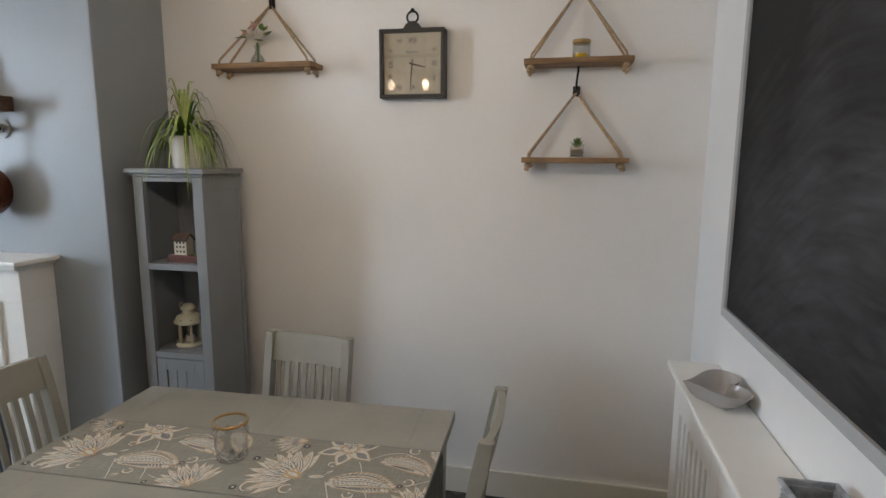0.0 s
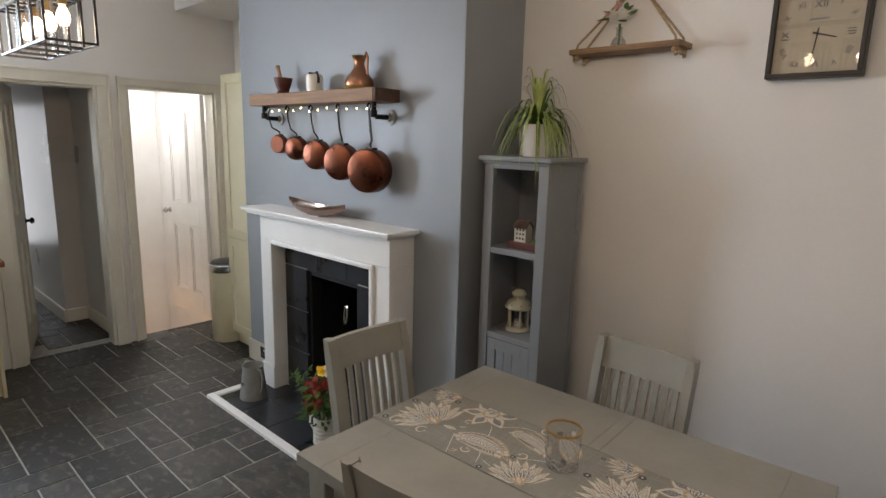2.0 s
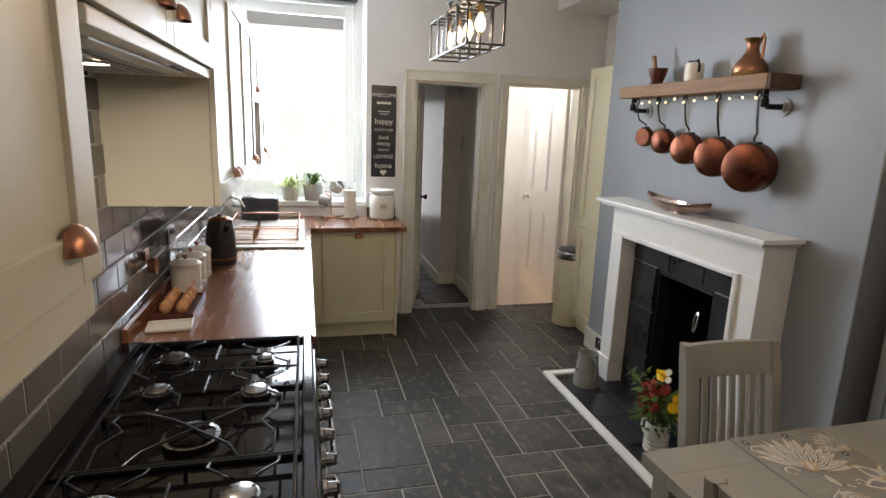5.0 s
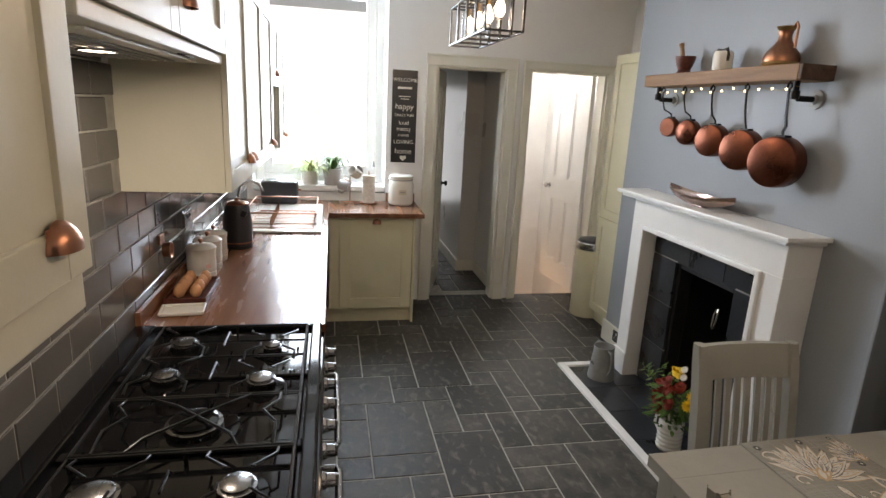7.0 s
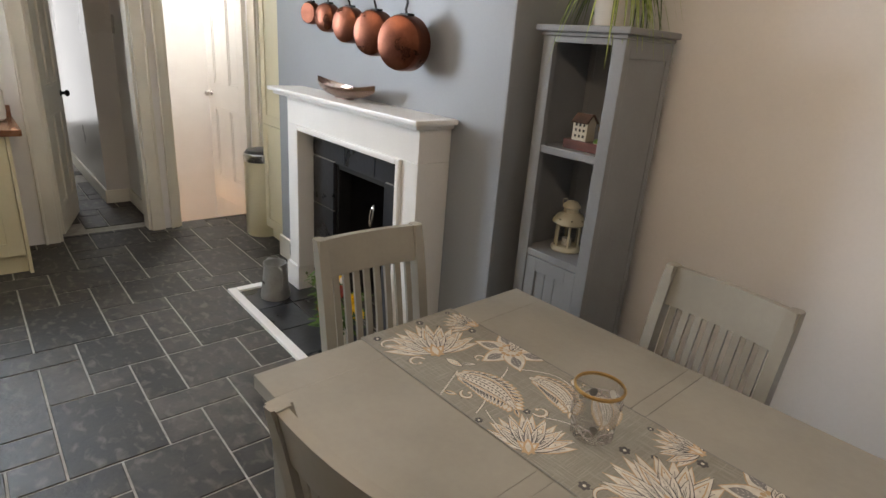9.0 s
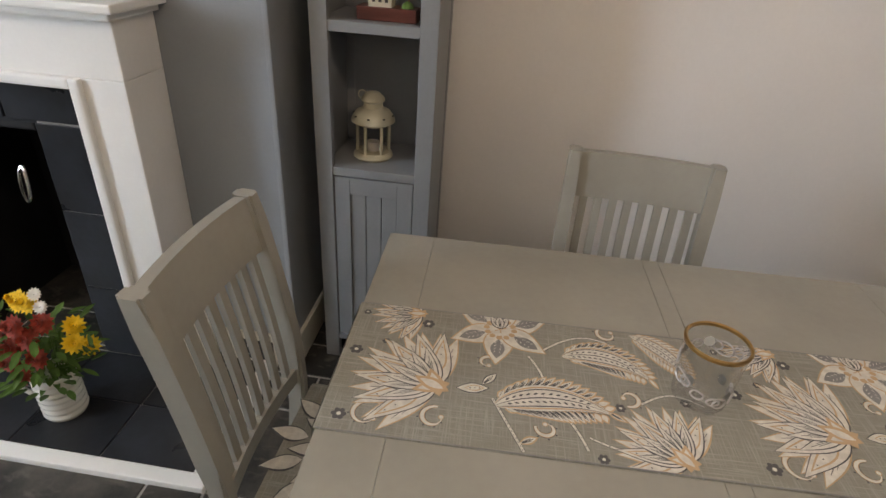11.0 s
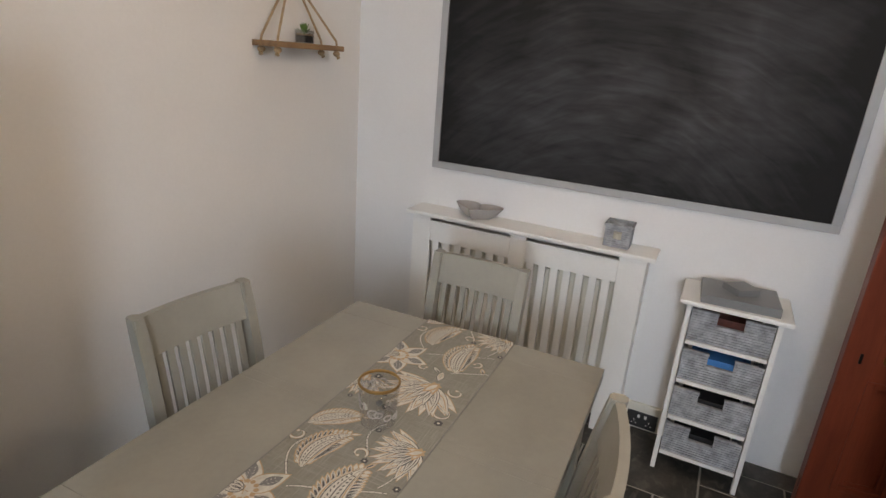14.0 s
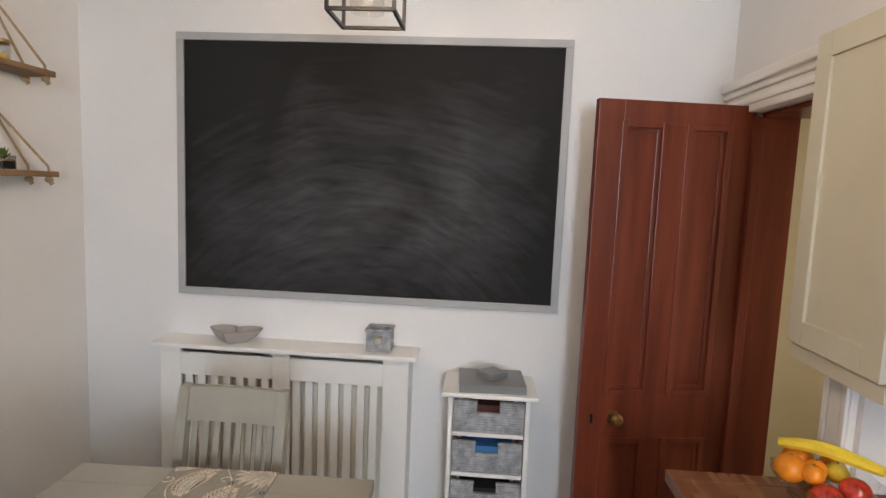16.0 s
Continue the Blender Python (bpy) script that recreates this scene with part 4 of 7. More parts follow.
wall_unit(-1.595, -0.437, 1.85, 2.21, [(-1.595, -1.016), (-1.016, -0.437)], "ivory bridging cabinet above the cooker hood", UY, None, [(-1.09, 1.92), (-0.92, 1.92)])
wall_unit(-0.432, 0.02, 1.475, 2.21, [(-0.432, 0.02)], "cream wall cabinet with a shaker door and light pelmet", UY, M_IVORY, [(-0.338, 1.525)], 0.06)
wall_unit(0.025, 0.43, 1.30, 2.19, [(0.025, 0.43)], "cream end wall cabinet beside the doorway", 0.345, M_IVORY, [], 0.05)
t = thing("cooker_hood", pose(0, 0, 0), "slim built-in cooker hood with a round lit lamp", "cooker hood")
part("casing", boxes([(-1.58, SOUTH + 0.012, 1.82, -0.49, 0.29, 1.848), (-1.40, SOUTH + 0.04, 1.813, -0.62, 0.25, 1.82)], 0.004), M_CREAM_PAINT, t)
for i in range(8):
    part("filter_slat", box(-1.35, -0.02 + i * 0.03, 1.809, -0.70, -0.005 + i * 0.03, 1.813), M_ZINC, t)
part("lamp_ring", lathe([(0.036, 0), (0.042, 0), (0.042, -0.006), (0.036, -0.006), (0.036, 0)], 24, pose(-1.0, 0.13, 1.809)), M_CHROME, t, "", True)
part("lamp_lens", lathe([(0, -0.004), (0.035, -0.004), (0.035, 0), (0, 0)], 24, pose(-1.0, 0.13, 1.8085)), M_LED, t, "round lit hood lamp", True)
for i in range(5):
    part("button", box(-1.25 + i * 0.025, 0.262, 1.816, -1.235 + i * 0.025, 0.275, 1.82, 0.001), M_PLASTIC, t)

# worktops
t = thing("worktop", pose(0, 0, 0), "walnut-effect wooden worktop running into the corner", "worktop")
part("slab", boxes([(WEST + 0.002, SOUTH + 0.012, 0.872, -1.60, 0.615, WT)], 0.004), M_WOODTOP, t)
part("upstand", box(-3.2, SOUTH + 0.012, WT, -1.60, SOUTH + 0.032, WT + 0.06, 0.002), M_WOODTOP, t)
t = thing("worktop", pose(0, 0, 0), "walnut-effect wooden worktop under the window wall", "worktop")
part("slab", moved(box(0.618, -0.29, 0.872, 1.355, 0.29, WT, 0.004), pose(WEST + 0.292, 0, 0, 0, 0, 90)), M_WOODTOP, t)
part("upstand", boxes([(WEST + 0.002, 1.10, WT + 0.001, WEST + 0.02, 1.35, WT + 0.075)], 0.002), M_WOODTOP, t)
t = thing("worktop", pose(0, 0, 0), "short walnut-effect worktop beside the doorway", "worktop")
part("slab", boxes([(-0.44, SOUTH + 0.012, 0.872, 0.278, 0.70, WT)], 0.004), M_WOODTOP, t)
part("end_strip", box(0.2782, 0.24, 0.872, 0.338, 0.70, WT, 0.004), M_WOODTOP, t)


def base_unit(x0, x1, label, y=0.585, drawers=()):
    t = thing("base_cabinet", pose(0, 0, 0), label, "cabinet", "base cabinets")
    part("body", box(x0, SOUTH + 0.012, 0.13, x1, y - 0.021, 0.871), M_CREAM, t)
    part("plinth", box(x0, SOUTH + 0.012, 0, x1, y - 0.06, 0.129), M_CREAM, t)
    d = shaker(t, x0 + 0.003, 0.133, x1 - 0.003, 0.866, y, M_CREAM)
    part("handle", cup_handle(pose((x0 + x1) / 2, y, 0.815)), M_BRONZE, d, "copper cup handle", True)
    return t


base_unit(-2.05, -1.60, "cream base cabinet under the worktop")
base_unit(-2.65, -2.053, "cream base cabinet under the worktop")
base_unit(-3.25, -2.653, "cream base cabinet under the sink")
base_unit(-3.84, -3.253, "cream base cabinet under the sink")
base_unit(-0.44, 0.272, "cream base cabinet beside the doorway", 0.665)
t = thing("return_cabinet", pose(0, 0, 0), "cream cabinet with one large shaker door and a copper cup handle", "cabinet")
CX = -3.885
part("body", box(WEST + 0.002, 0.64, 0.12, CX - 0.021, 1.27, 0.871), M_CREAM, t)
part("plinth", box(WEST + 0.002, 0.60, 0, CX - 0.045, 1.27, 0.119), M_CREAM, t)
part("end_panel", box(WEST + 0.002, 1.272, 0, CX + 0.004, 1.292, 0.871, 0.002), M_CREAM, t)
d = shaker(t, -1.268, 0.125, -0.70, 0.866, 0, M_CREAM, 0.085, pose(CX, 0, 0, 0, 0, -90))
part("filler", box(CX - 0.02, 0.62, 0.125, CX, 0.695, 0.866, 0.002), M_CREAM, t)
part("handle", cup_handle(pose(CX, 0.985, 0.82, 0, 0, -90)), M_BRONZE, d, "copper cup handle", True)

# tall cabinet in the alcove and bin
t = thing("larder_cabinet", pose(0, 0, 0), "tall cream larder cabinet in the alcove by the chimney", "cabinet")
tx0, tx1, ty = -3.875, BR0 - 0.002, 2.835
part("body", box(tx0, ty + 0.021, 0.10, tx1, NORTH - 0.001, 2.19), M_CREAM, t)
part("plinth", box(tx0 + 0.02, ty + 0.05, 0, tx1, NORTH - 0.001, 0.099), M_CREAM, t)
for z0, z1 in ((0.105, 0.905), (0.911, 2.185)):
    shaker(t, -tx1 + 0.002, z0, -tx0 - 0.002, z1, 0, M_CREAM, 0.07, pose(0, ty, 0, 0, 0, 180))
t = thing("pedal_bin", pose(-3.985, 2.86, 0), "tall cream round waste bin with a steel and black lid", "bin")
part("body", lathe([(0, 0), (0.125, 0), (0.13, 0.01), (0.13, 0.60), (0, 0.60)], 32), M_CREAM, t, "", True)
part("lid_ring", lathe([(0.131, 0.60), (0.134, 0.605), (0.134, 0.655), (0.126, 0.665), (0.10, 0.668)], 32), M_CHROME, t, "steel lid ring", True)
part("lid", lathe([(0.126, 0.663), (0.11, 0.685), (0.05, 0.70), (0, 0.702)], 32), M_PLASTIC, t, "black domed lid", True)

# ---- range cooker ----
HX0, HX1, HY0, HY1, HZ = -1.595, -0.445, -0.042, 0.60, 0.915
t = thing("range_cooker", pose(0, 0, 0), "black enamel gas range cooker with six burners and steel knobs", "cooker")
part("body", box(HX0, HY0, 0.10, HX1, 0.585, 0.885), M_BLACK, t)
part("plinth", box(HX0 + 0.02, HY0 + 0.05, 0, HX1 - 0.02, 0.54, 0.10), M_SOOT, t)
part("hob_tray", box(HX0, HY0, 0.886, HX1, HY1, 0.905, 0.006), M_BLACK, t)
for row in [(HX0, HY0, 0.905, HX1, HY0 + 0.07, 0.925), (HX0, HY1 - 0.035, 0.905, HX1, HY1, 0.922), (HX0, HY0 + 0.07, 0.905, HX0 + 0.03, HY1 - 0.035, 0.922), (HX1 - 0.03, HY0 + 0.07, 0.905, HX1, HY1 - 0.035, 0.922)]:
    part("tray_rim", box(*row, 0.006), M_BLACK, t)
for x in (-1.225, -0.845):
    part("tray_ridge", box(x, HY0 + 0.07, 0.905, x + 0.035, HY1 - 0.035, 0.916, 0.005), M_BLACK, t)
part("control_panel", box(HX0, 0.586, 0.79, HX1, 0.612, 0.884, 0.006), M_BLACK, t)
for i in range(9):
    x = HX0 + 0.09 + i * 0.121
    k = part("knob", lathe([(0, 0.034), (0.016, 0.032), (0.018, 0.012), (0.022, 0.008), (0.023, 0)], 20, pose(x, 0.613, 0.838, -90)), M_DARKSTEEL, t, "steel control knob", True)
    part("pointer", box(x - 0.004, 0.645, 0.822, x + 0.004, 0.653, 0.854, 0.002), M_DARKSTEEL, k)
for x0, x1 in ((HX0 + 0.03, -1.04), (-1.0, HX1 - 0.03)):
    d = part("oven_door", box(x0, 0.586, 0.2, x1, 0.606, 0.775, 0.006), M_BLACK, t, "black glass oven door")
    part("door_rail", tube([(x0 + 0.03, 0.606, 0.735), (x0 + 0.03, 0.648, 0.735), (x0 + 0.05, 0.655, 0.735), (x1 - 0.05, 0.655, 0.735), (x1 - 0.03, 0.648, 0.735), (x1 - 0.03, 0.606, 0.735)], 0.011, 10), M_DARKSTEEL, d, "steel towel rail handle", True)
BURN = [(-1.412, 0.165, 0.036), (-1.37, 0.445, 0.024), (-1.181, 0.165, 0.032), (-1.14, 0.435, 0.034), (-0.92, 0.30, 0.056), (-0.66, 0.165, 0.040), (-0.66, 0.44, 0.034)]
for x, y, r in BURN:
    b = part("burner", lathe([(0, 0.905), (r * 2.0, 0.905), (r * 1.9, 0.911), (r * 1.25, 0.913), (r * 1.2, 0.921), (0, 0.921)], 28, pose(x, y, 0)), M_BLACK, t, "", True)
    part("burner_ring", lathe([(r * 1.2, 0.921), (r * 1.22, 0.931), (r * 0.9, 0.933)], 28, pose(x, y, 0)), M_DARKSTEEL, b, "steel burner ring", True)
    part("burner_cap", lathe([(r * 1.0, 0.932), (r * 1.02, 0.939), (r * 0.8, 0.943), (0, 0.944)], 28, pose(x, y, 0)), M_DARKSTEEL if r < 0.05 else M_BLACK, b, "", True)
GZ = 0.950


def hexagon(cx, cy, rx, ry, gap):
    """Two bent rods that hug a burner, with feet that turn inwards."""
    for sy in (-1, 1):
        yield [(cx - rx * 1.5, cy + sy * ry, GZ - 0.012), (cx - rx, cy + sy * ry, GZ), (cx - rx * 0.45, cy + sy * ry * 0.35, GZ), (cx - rx * 0.45, cy + sy * gap, GZ)]
        yield [(cx + rx * 1.5, cy + sy * ry, GZ - 0.012), (cx + rx, cy + sy * ry, GZ), (cx + rx * 0.5, cy + sy * ry * 0.45, GZ), (cx + rx * 0.2, cy + sy * gap, GZ)]


y0, y1 = HY0 + 0.11, HY1 - 0.05
for gx0, gx1, cells in ((-1.545, -1.045, ((-1.412, 0.165), (-1.37, 0.445), (-1.181, 0.165), (-1.14, 0.435))), (-1.035, -0.795, ()), (-0.785, -0.475, ((-0.66, 0.165), (-0.66, 0.44)))):
    bm = bmesh.new()
    loop = [(gx0, y0, GZ - 0.015), (gx1, y0, GZ - 0.015), (gx1, y1, GZ - 0.015), (gx0, y1, GZ - 0.015), (gx0, y0, GZ - 0.015)]
    for a, b in zip(loop, loop[1:]):
        add_tube(bm, [a, b], 0.0042, 6)
    for x in (gx0, gx1):
        for y in (y0, y1, (y0 + y1) / 2):
            add_tube(bm, [(x, y, 0.904), (x, y, GZ - 0.012)], 0.004, 6)
    if len(cells) == 4:
        add_tube(bm, [(-1.29, y0, GZ - 0.015), (-1.29, y1, GZ - 0.015)], 0.0042, 6)
    if cells:
        for cx, cy in cells:
            for rod in hexagon(cx, cy, 0.078, 0.075, 0.035):
                add_tube(bm, rod, 0.0036, 6)
            add_tube(bm, [(cx - 0.05, 0.30, GZ - 0.015), (cx - 0.03, 0.30, GZ + 0.004), (cx + 0.04, 0.30, GZ + 0.004)], 0.0036, 6)
    else:
        add_tube(bm, [(gx0, 0.17, GZ - 0.012), (-0.97, 0.25, GZ), (-0.83, 0.40, GZ), (gx1, 0.42, GZ - 0.012)], 0.0040, 6)
        add_tube(bm, [(gx0, 0.42, GZ - 0.012), (-0.97, 0.37, GZ), (-0.83, 0.21, GZ), (gx1, 0.18, GZ - 0.012)], 0.0040, 6)
        for cy, sg in ((0.11, 1), (0.50, -1)):
            add_tube(bm, [(gx0, cy, GZ - 0.012), (-0.98, cy, GZ), (-0.93, cy + sg * 0.035, GZ), (-0.87, cy, GZ), (gx1, cy, GZ - 0.012)], 0.0036, 6)
    part("pan_grate", bm, M_BLACKMETAL, t, "black iron pan support", True)


# ---- pendant lamps ----


def pendant(m, n, gap, w, h, label):
    t = thing("pendant_light", m, label, "pendant light", "ceiling pendants")
    top = CEIL - m.translation.z
    part("ceiling_plate", box(-0.2, -0.04, top - 0.03, 0.2, 0.04, top, 0.004), M_BLACKMETAL, t)
    part("bar", box(-gap * (n - 1) / 2 - 0.06, -0.012, h + 0.10, gap * (n - 1) / 2 + 0.06, 0.012, h + 0.124, 0.003), M_BLACKMETAL, t)
    for x in (-0.15, 0.15):
        part("rod", tube([(x, 0, h + 0.12), (x, 0, top - 0.02)], 0.006, 8), M_BLACKMETAL, t)
    for i in range(n):
        x = (i - (n - 1) / 2) * gap
        r, a = 0.0045, w / 2
        rows = [(x + sx * a - r, sy * a - r, 0, x + sx * a + r, sy * a + r, h) for sx in (-1, 1) for sy in (-1, 1)]
        for z in (0, h - 2 * r):
            rows += [(x - a, sy * a - r, z, x + a, sy * a + r, z + 2 * r) for sy in (-1, 1)] + [(x + sx * a - r, -a, z, x + sx * a + r, a, z + 2 * r) for sx in (-1, 1)]
        rows += [(x - a, -0.008, h - 0.008, x + a, 0.008, h), (x - 0.008, -a, h - 0.008, x + 0.008, a, h)]
        c = part("cage", boxes(rows[-2:]), M_BLACKMETAL, t, "black square metal cage")
        for row in rows[:-2]:
            part("cage_bar", box(*row), M_BLACKMETAL, c)
        part("stem", tube([(x, 0, h - 0.005), (x, 0, h + 0.105)], 0.006, 8), M_BLACKMETAL, t)
        part("lamp_holder", lathe([(0, h - 0.01), (0.016, h - 0.012), (0.016, h - 0.05), (0, h - 0.05)], 14, pose(x, 0, 0)), M_BRASS, c, "", True)
        g = part("glass_tube", lathe([(0.045, h - 0.01), (0.045, 0.02)], 24, pose(x, 0, 0)), M_GLASS, c, "clear glass cylinder shade", True)
        g.visible_shadow = False
        b = part("bulb", lathe([(0, h - 0.05), (0.010, h - 0.055), (0.022, h - 0.085), (0.024, h - 0.105), (0.014, h - 0.125), (0, h - 0.13)], 14, pose(x, 0, 0)), M_BULB, c, "lit warm filament bulb", True)
        b.visible_shadow = False
    return t


pendant(pose(-2.455, 1.37, 2.055), 4, 0.192, 0.172, 0.20, "linear pendant of glass tubes in black square cages, lit")
pendant(pose(-0.16, 1.61, 2.15), 4, 0.26, 0.172, 0.20, "lit linear pendant of glass tubes in black cages above the table")

# ---- pan shelf on the chimney breast ----
PZ0, PZ1 = 1.915, 1.985
t = thing("pan_shelf", pose(0, 0, 0), "thick rustic oak shelf on iron pipe brackets", "shelf")
bm = box(-3.02, 2.605, PZ0, -1.775, BREAST - 0.001, PZ1, 0.006)
part("board", bm, M_OAK, t)
part("board_end", box(-1.7745, 2.607, PZ0 + 0.002, -1.757, BREAST - 0.001, PZ1 - 0.002, 0.004), M_OAK_END, t, "dark end grain of the board")
for x in (-2.93, -1.83):
    b = part("pipe_bracket", tube([(x, 2.66, PZ0), (x, 2.66, PZ0 - 0.055), (x, 2.68, PZ0 - 0.075), (x, BREAST - 0.012, PZ0 - 0.075)], 0.014, 10), M_BLACKMETAL, t, "iron pipe bracket", True)
    part("flange", lathe([(0, 0), (0.042, 0), (0.042, 0.008), (0.022, 0.010), (0.020, 0.025), (0, 0.025)], 24, pose(x, BREAST, PZ0 - 0.075, 90)), M_ZINC, b, "round iron wall flange", True)
    part("elbow", lathe([(0, -0.02), (0.02, -0.018), (0.02, 0.018), (0, 0.02)], 14, pose(x, 2.66, PZ0 - 0.06)), M_BLACKMETAL, b, "", True)
t = thing("string_lights", pose(0, 0, 0), "string of tiny warm fairy lights under the oak shelf", "string lights")
pts = [(-2.95 + 1.15 * i / 40, 2.655 + 0.006 * math.sin(i * 1.9), PZ0 - 0.022 - 0.016 * math.sin(math.pi * (i % 8) / 8) - 0.004 * math.sin(i * 2.7)) for i in range(41)]
part("wire", tube(pts, 0.0012, 5), M_BRASS, t)
for i in range(1, 40, 3):
    part("light", ball(0.0055, pose(*pts[i]), 8), M_FAIRY, t, "", True)


def frying_pan(x, z, r, hook_x):
    t = thing("copper_pan", pose(0, 0, 0), "worn copper saucepan hanging by its iron handle from the shelf", "pan", "hanging copper pans")
    d = r * 0.72
    y0 = BREAST - 0.02 - r * 1.1
    part("bowl", lathe([(0, 0), (r * 0.88, 0), (r * 0.95, 0.004), (r * 0.985, 0.014), (r, 0.03), (r * 1.0, d), (r * 0.975, d), (r * 0.97, 0.012), (0, 0.008)], 40, pose(x, y0, z, 0, 0, 17) @ pose(0, 0, 0, -90)), M_COPPER, t, "", True)
    hx = hook_x
    top = PZ0 - 0.035
    bm = tube([(x, y0 + d * 0.55, z + r - 0.01), (x, y0 + d * 0.45, z + r + 0.02), (x + 0.7 * (hx - x) + 0.012, 2.665, z + r + 0.045), (hx + 0.006, 2.66, z + r + 0.09), (hx, 2.657, top - 0.03), (hx, 2.655, top)], 0.0085, 8, None, 0.55)
    h = part("handle", bm, M_BLACKMETAL, t, "black iron handle", True)
    part("rivet_plate", box(x - 0.03, y0 + d * 0.35, z + r - 0.006, x + 0.03, y0 + d * 0.75, z + r + 0.004, 0.002), M_BLACKMETAL, h)
    part("hook", tube([(hx, 2.655 + 0.012 * math.sin(a), top + 0.014 - 0.014 * math.cos(a)) for a in [2 * math.pi * i / 12 for i in range(11)]] + [(hx, 2.655, PZ0)], 0.004, 6), M_BLACKMETAL, t, "iron hook", True)


for x, z, r, hx in ((-2.845, 1.675, 0.060, -2.872), (-2.628, 1.652, 0.074, -2.650), (-2.385, 1.620, 0.089, -2.398), (-2.128, 1.588, 0.104, -2.133), (-1.866, 1.553, 0.120, -1.862)):
    frying_pan(x, z, r, hx)

t = thing("mortar", pose(-2.735, 2.685, PZ1), "turned wooden mortar with its pestle on the oak shelf", "mortar")
part("bowl", lathe([(0, 0), (0.038, 0), (0.042, 0.01), (0.034, 0.022), (0.046, 0.05), (0.056, 0.085), (0.058, 0.10), (0.052, 0.10), (0.044, 0.06), (0.02, 0.03), (0, 0.028)], 24), M_MAHOG, t, "", True)
part("pestle", tube([(0, 0, 0.04), (-0.03, 0, 0.10), (-0.055, 0.005, 0.15), (-0.068, 0.005, 0.175)], 0.013, 10, lambda u: 1.2 - 0.5 * u if u < 0.8 else 1.25), M_OAK, t, "pale wooden pestle", True)
t = thing("ribbon_pot", pose(-2.395, 2.685, PZ1), "small cream pot tied with a black ribbon on the shelf", "pot")
part("pot", lathe([(0, 0), (0.046, 0), (0.05, 0.02), (0.05, 0.085), (0.044, 0.10), (0.038, 0.10), (0.042, 0.08), (0, 0.02)], 24), M_CERAMIC, t, "", True)
part("ribbon", tube([(-0.052, -0.02, 0.03), (-0.054, -0.01, 0.07), (-0.035, -0.01, 0.115), (0.0, -0.01, 0.108), (0.035, -0.01, 0.115), (0.052, -0.01, 0.075), (0.05, -0.01, 0.05)], 0.009, 6, None, 0.35), M_BLACKWOOD, t, "black ribbon", True)
t = thing("copper_jug", pose(-1.985, 2.690, PZ1) @ Matrix.Diagonal((1.05, 1.05, 0.88, 1)), "antique copper and brass jug on the oak shelf", "jug")
part("body", lathe([(0, 0), (0.072, 0), (0.078, 0.012), (0.074, 0.022)], 32), M_BRASS, t, "brass foot", True)
part("bowl", lathe([(0.074, 0.022), (0.076, 0.04), (0.066, 0.07), (0.045, 0.10), (0.030, 0.13), (0.026, 0.155), (0.030, 0.18), (0.036, 0.192), (0.033, 0.192), (0.022, 0.16), (0, 0.15)], 32), M_BRONZE, t, "", True)
part("collar", lathe([(0.029, 0.178), (0.036, 0.188), (0.041, 0.200), (0.038, 0.200), (0.030, 0.182)], 32), M_BRASS, t, "brass rim", True)
part("handle", tube([(0.04, 0, 0.192), (0.055, 0, 0.215), (0.066, 0, 0.19), (0.064, 0, 0.13), (0.066, 0, 0.09)], 0.006, 8), M_BRONZE, t, "", True)

# mantel dish, hearth jug, flowers
t = thing("boat_dish", pose(-2.38, 2.665, 1.2555) @ Matrix.Diagonal((1.3, 1.15, 0.95, 1)), "silver boat-shaped metal dish on the mantel shelf", "dish")
bm = bmesh.new()
g = []
for i in range(25):
    u = -1 + 2 * i / 24
    w = 0.062 * (1 - abs(u) ** 2.2) + 0.002
    lift = 0.062 * abs(u) ** 2.2 + 0.004
    rim = 0.062 + 0.038 * abs(u) ** 2
    g.append([bm.verts.new((0.225 * u, w * math.sin(math.pi / 2 * k / 5), lift + (rim - lift) * (abs(k) / 5) ** 2)) for k in range(-5, 6)])
for a, b in zip(g, g[1:]):
    for k in range(10):
        bm.faces.new((a[k], a[k + 1], b[k + 1], b[k]))
bmesh.ops.solidify(bm, geom=bm.faces[:], thickness=0.003)
part("bowl", bm, M_ROSE, t, "", True)
part("foot", box(-0.05, -0.018, 0, 0.05, 0.018, 0.006, 0.002), M_ROSE, t)
t = thing("metal_pitcher", pose(-2.775, 2.425, 0.012), "grey painted metal pitcher standing on the hearth", "pitcher")
part("body", lathe([(0, 0), (0.088, 0), (0.090, 0.008), (0.075, 0.12), (0.066, 0.20), (0.070, 0.225), (0.066, 0.225), (0.062, 0.20), (0.07, 0.12), (0, 0.02)], 32), M_ZINC, t, "", True)
part("handle", tube([(0.060, 0.0, 0.212), (0.10, 0.0, 0.21), (0.122, 0, 0.16), (0.11, 0, 0.09), (0.082, 0, 0.05)], 0.007, 8), M_ZINC, t, "", True)
part("spout", prism([(-0.064, -0.03), (-0.10, 0.0), (-0.064, 0.03)], 0.02, pose(0, 0, 0.205)), M_ZINC, t)
bm = letters("1884", 0.026, 0.0008)
part("lettering", moved(moved(bm, pose(0, 0, 0, 90)), pose(0.01, -0.083, 0.115, -6)), M_PLASTIC, t, "dark stencilled number 1884")

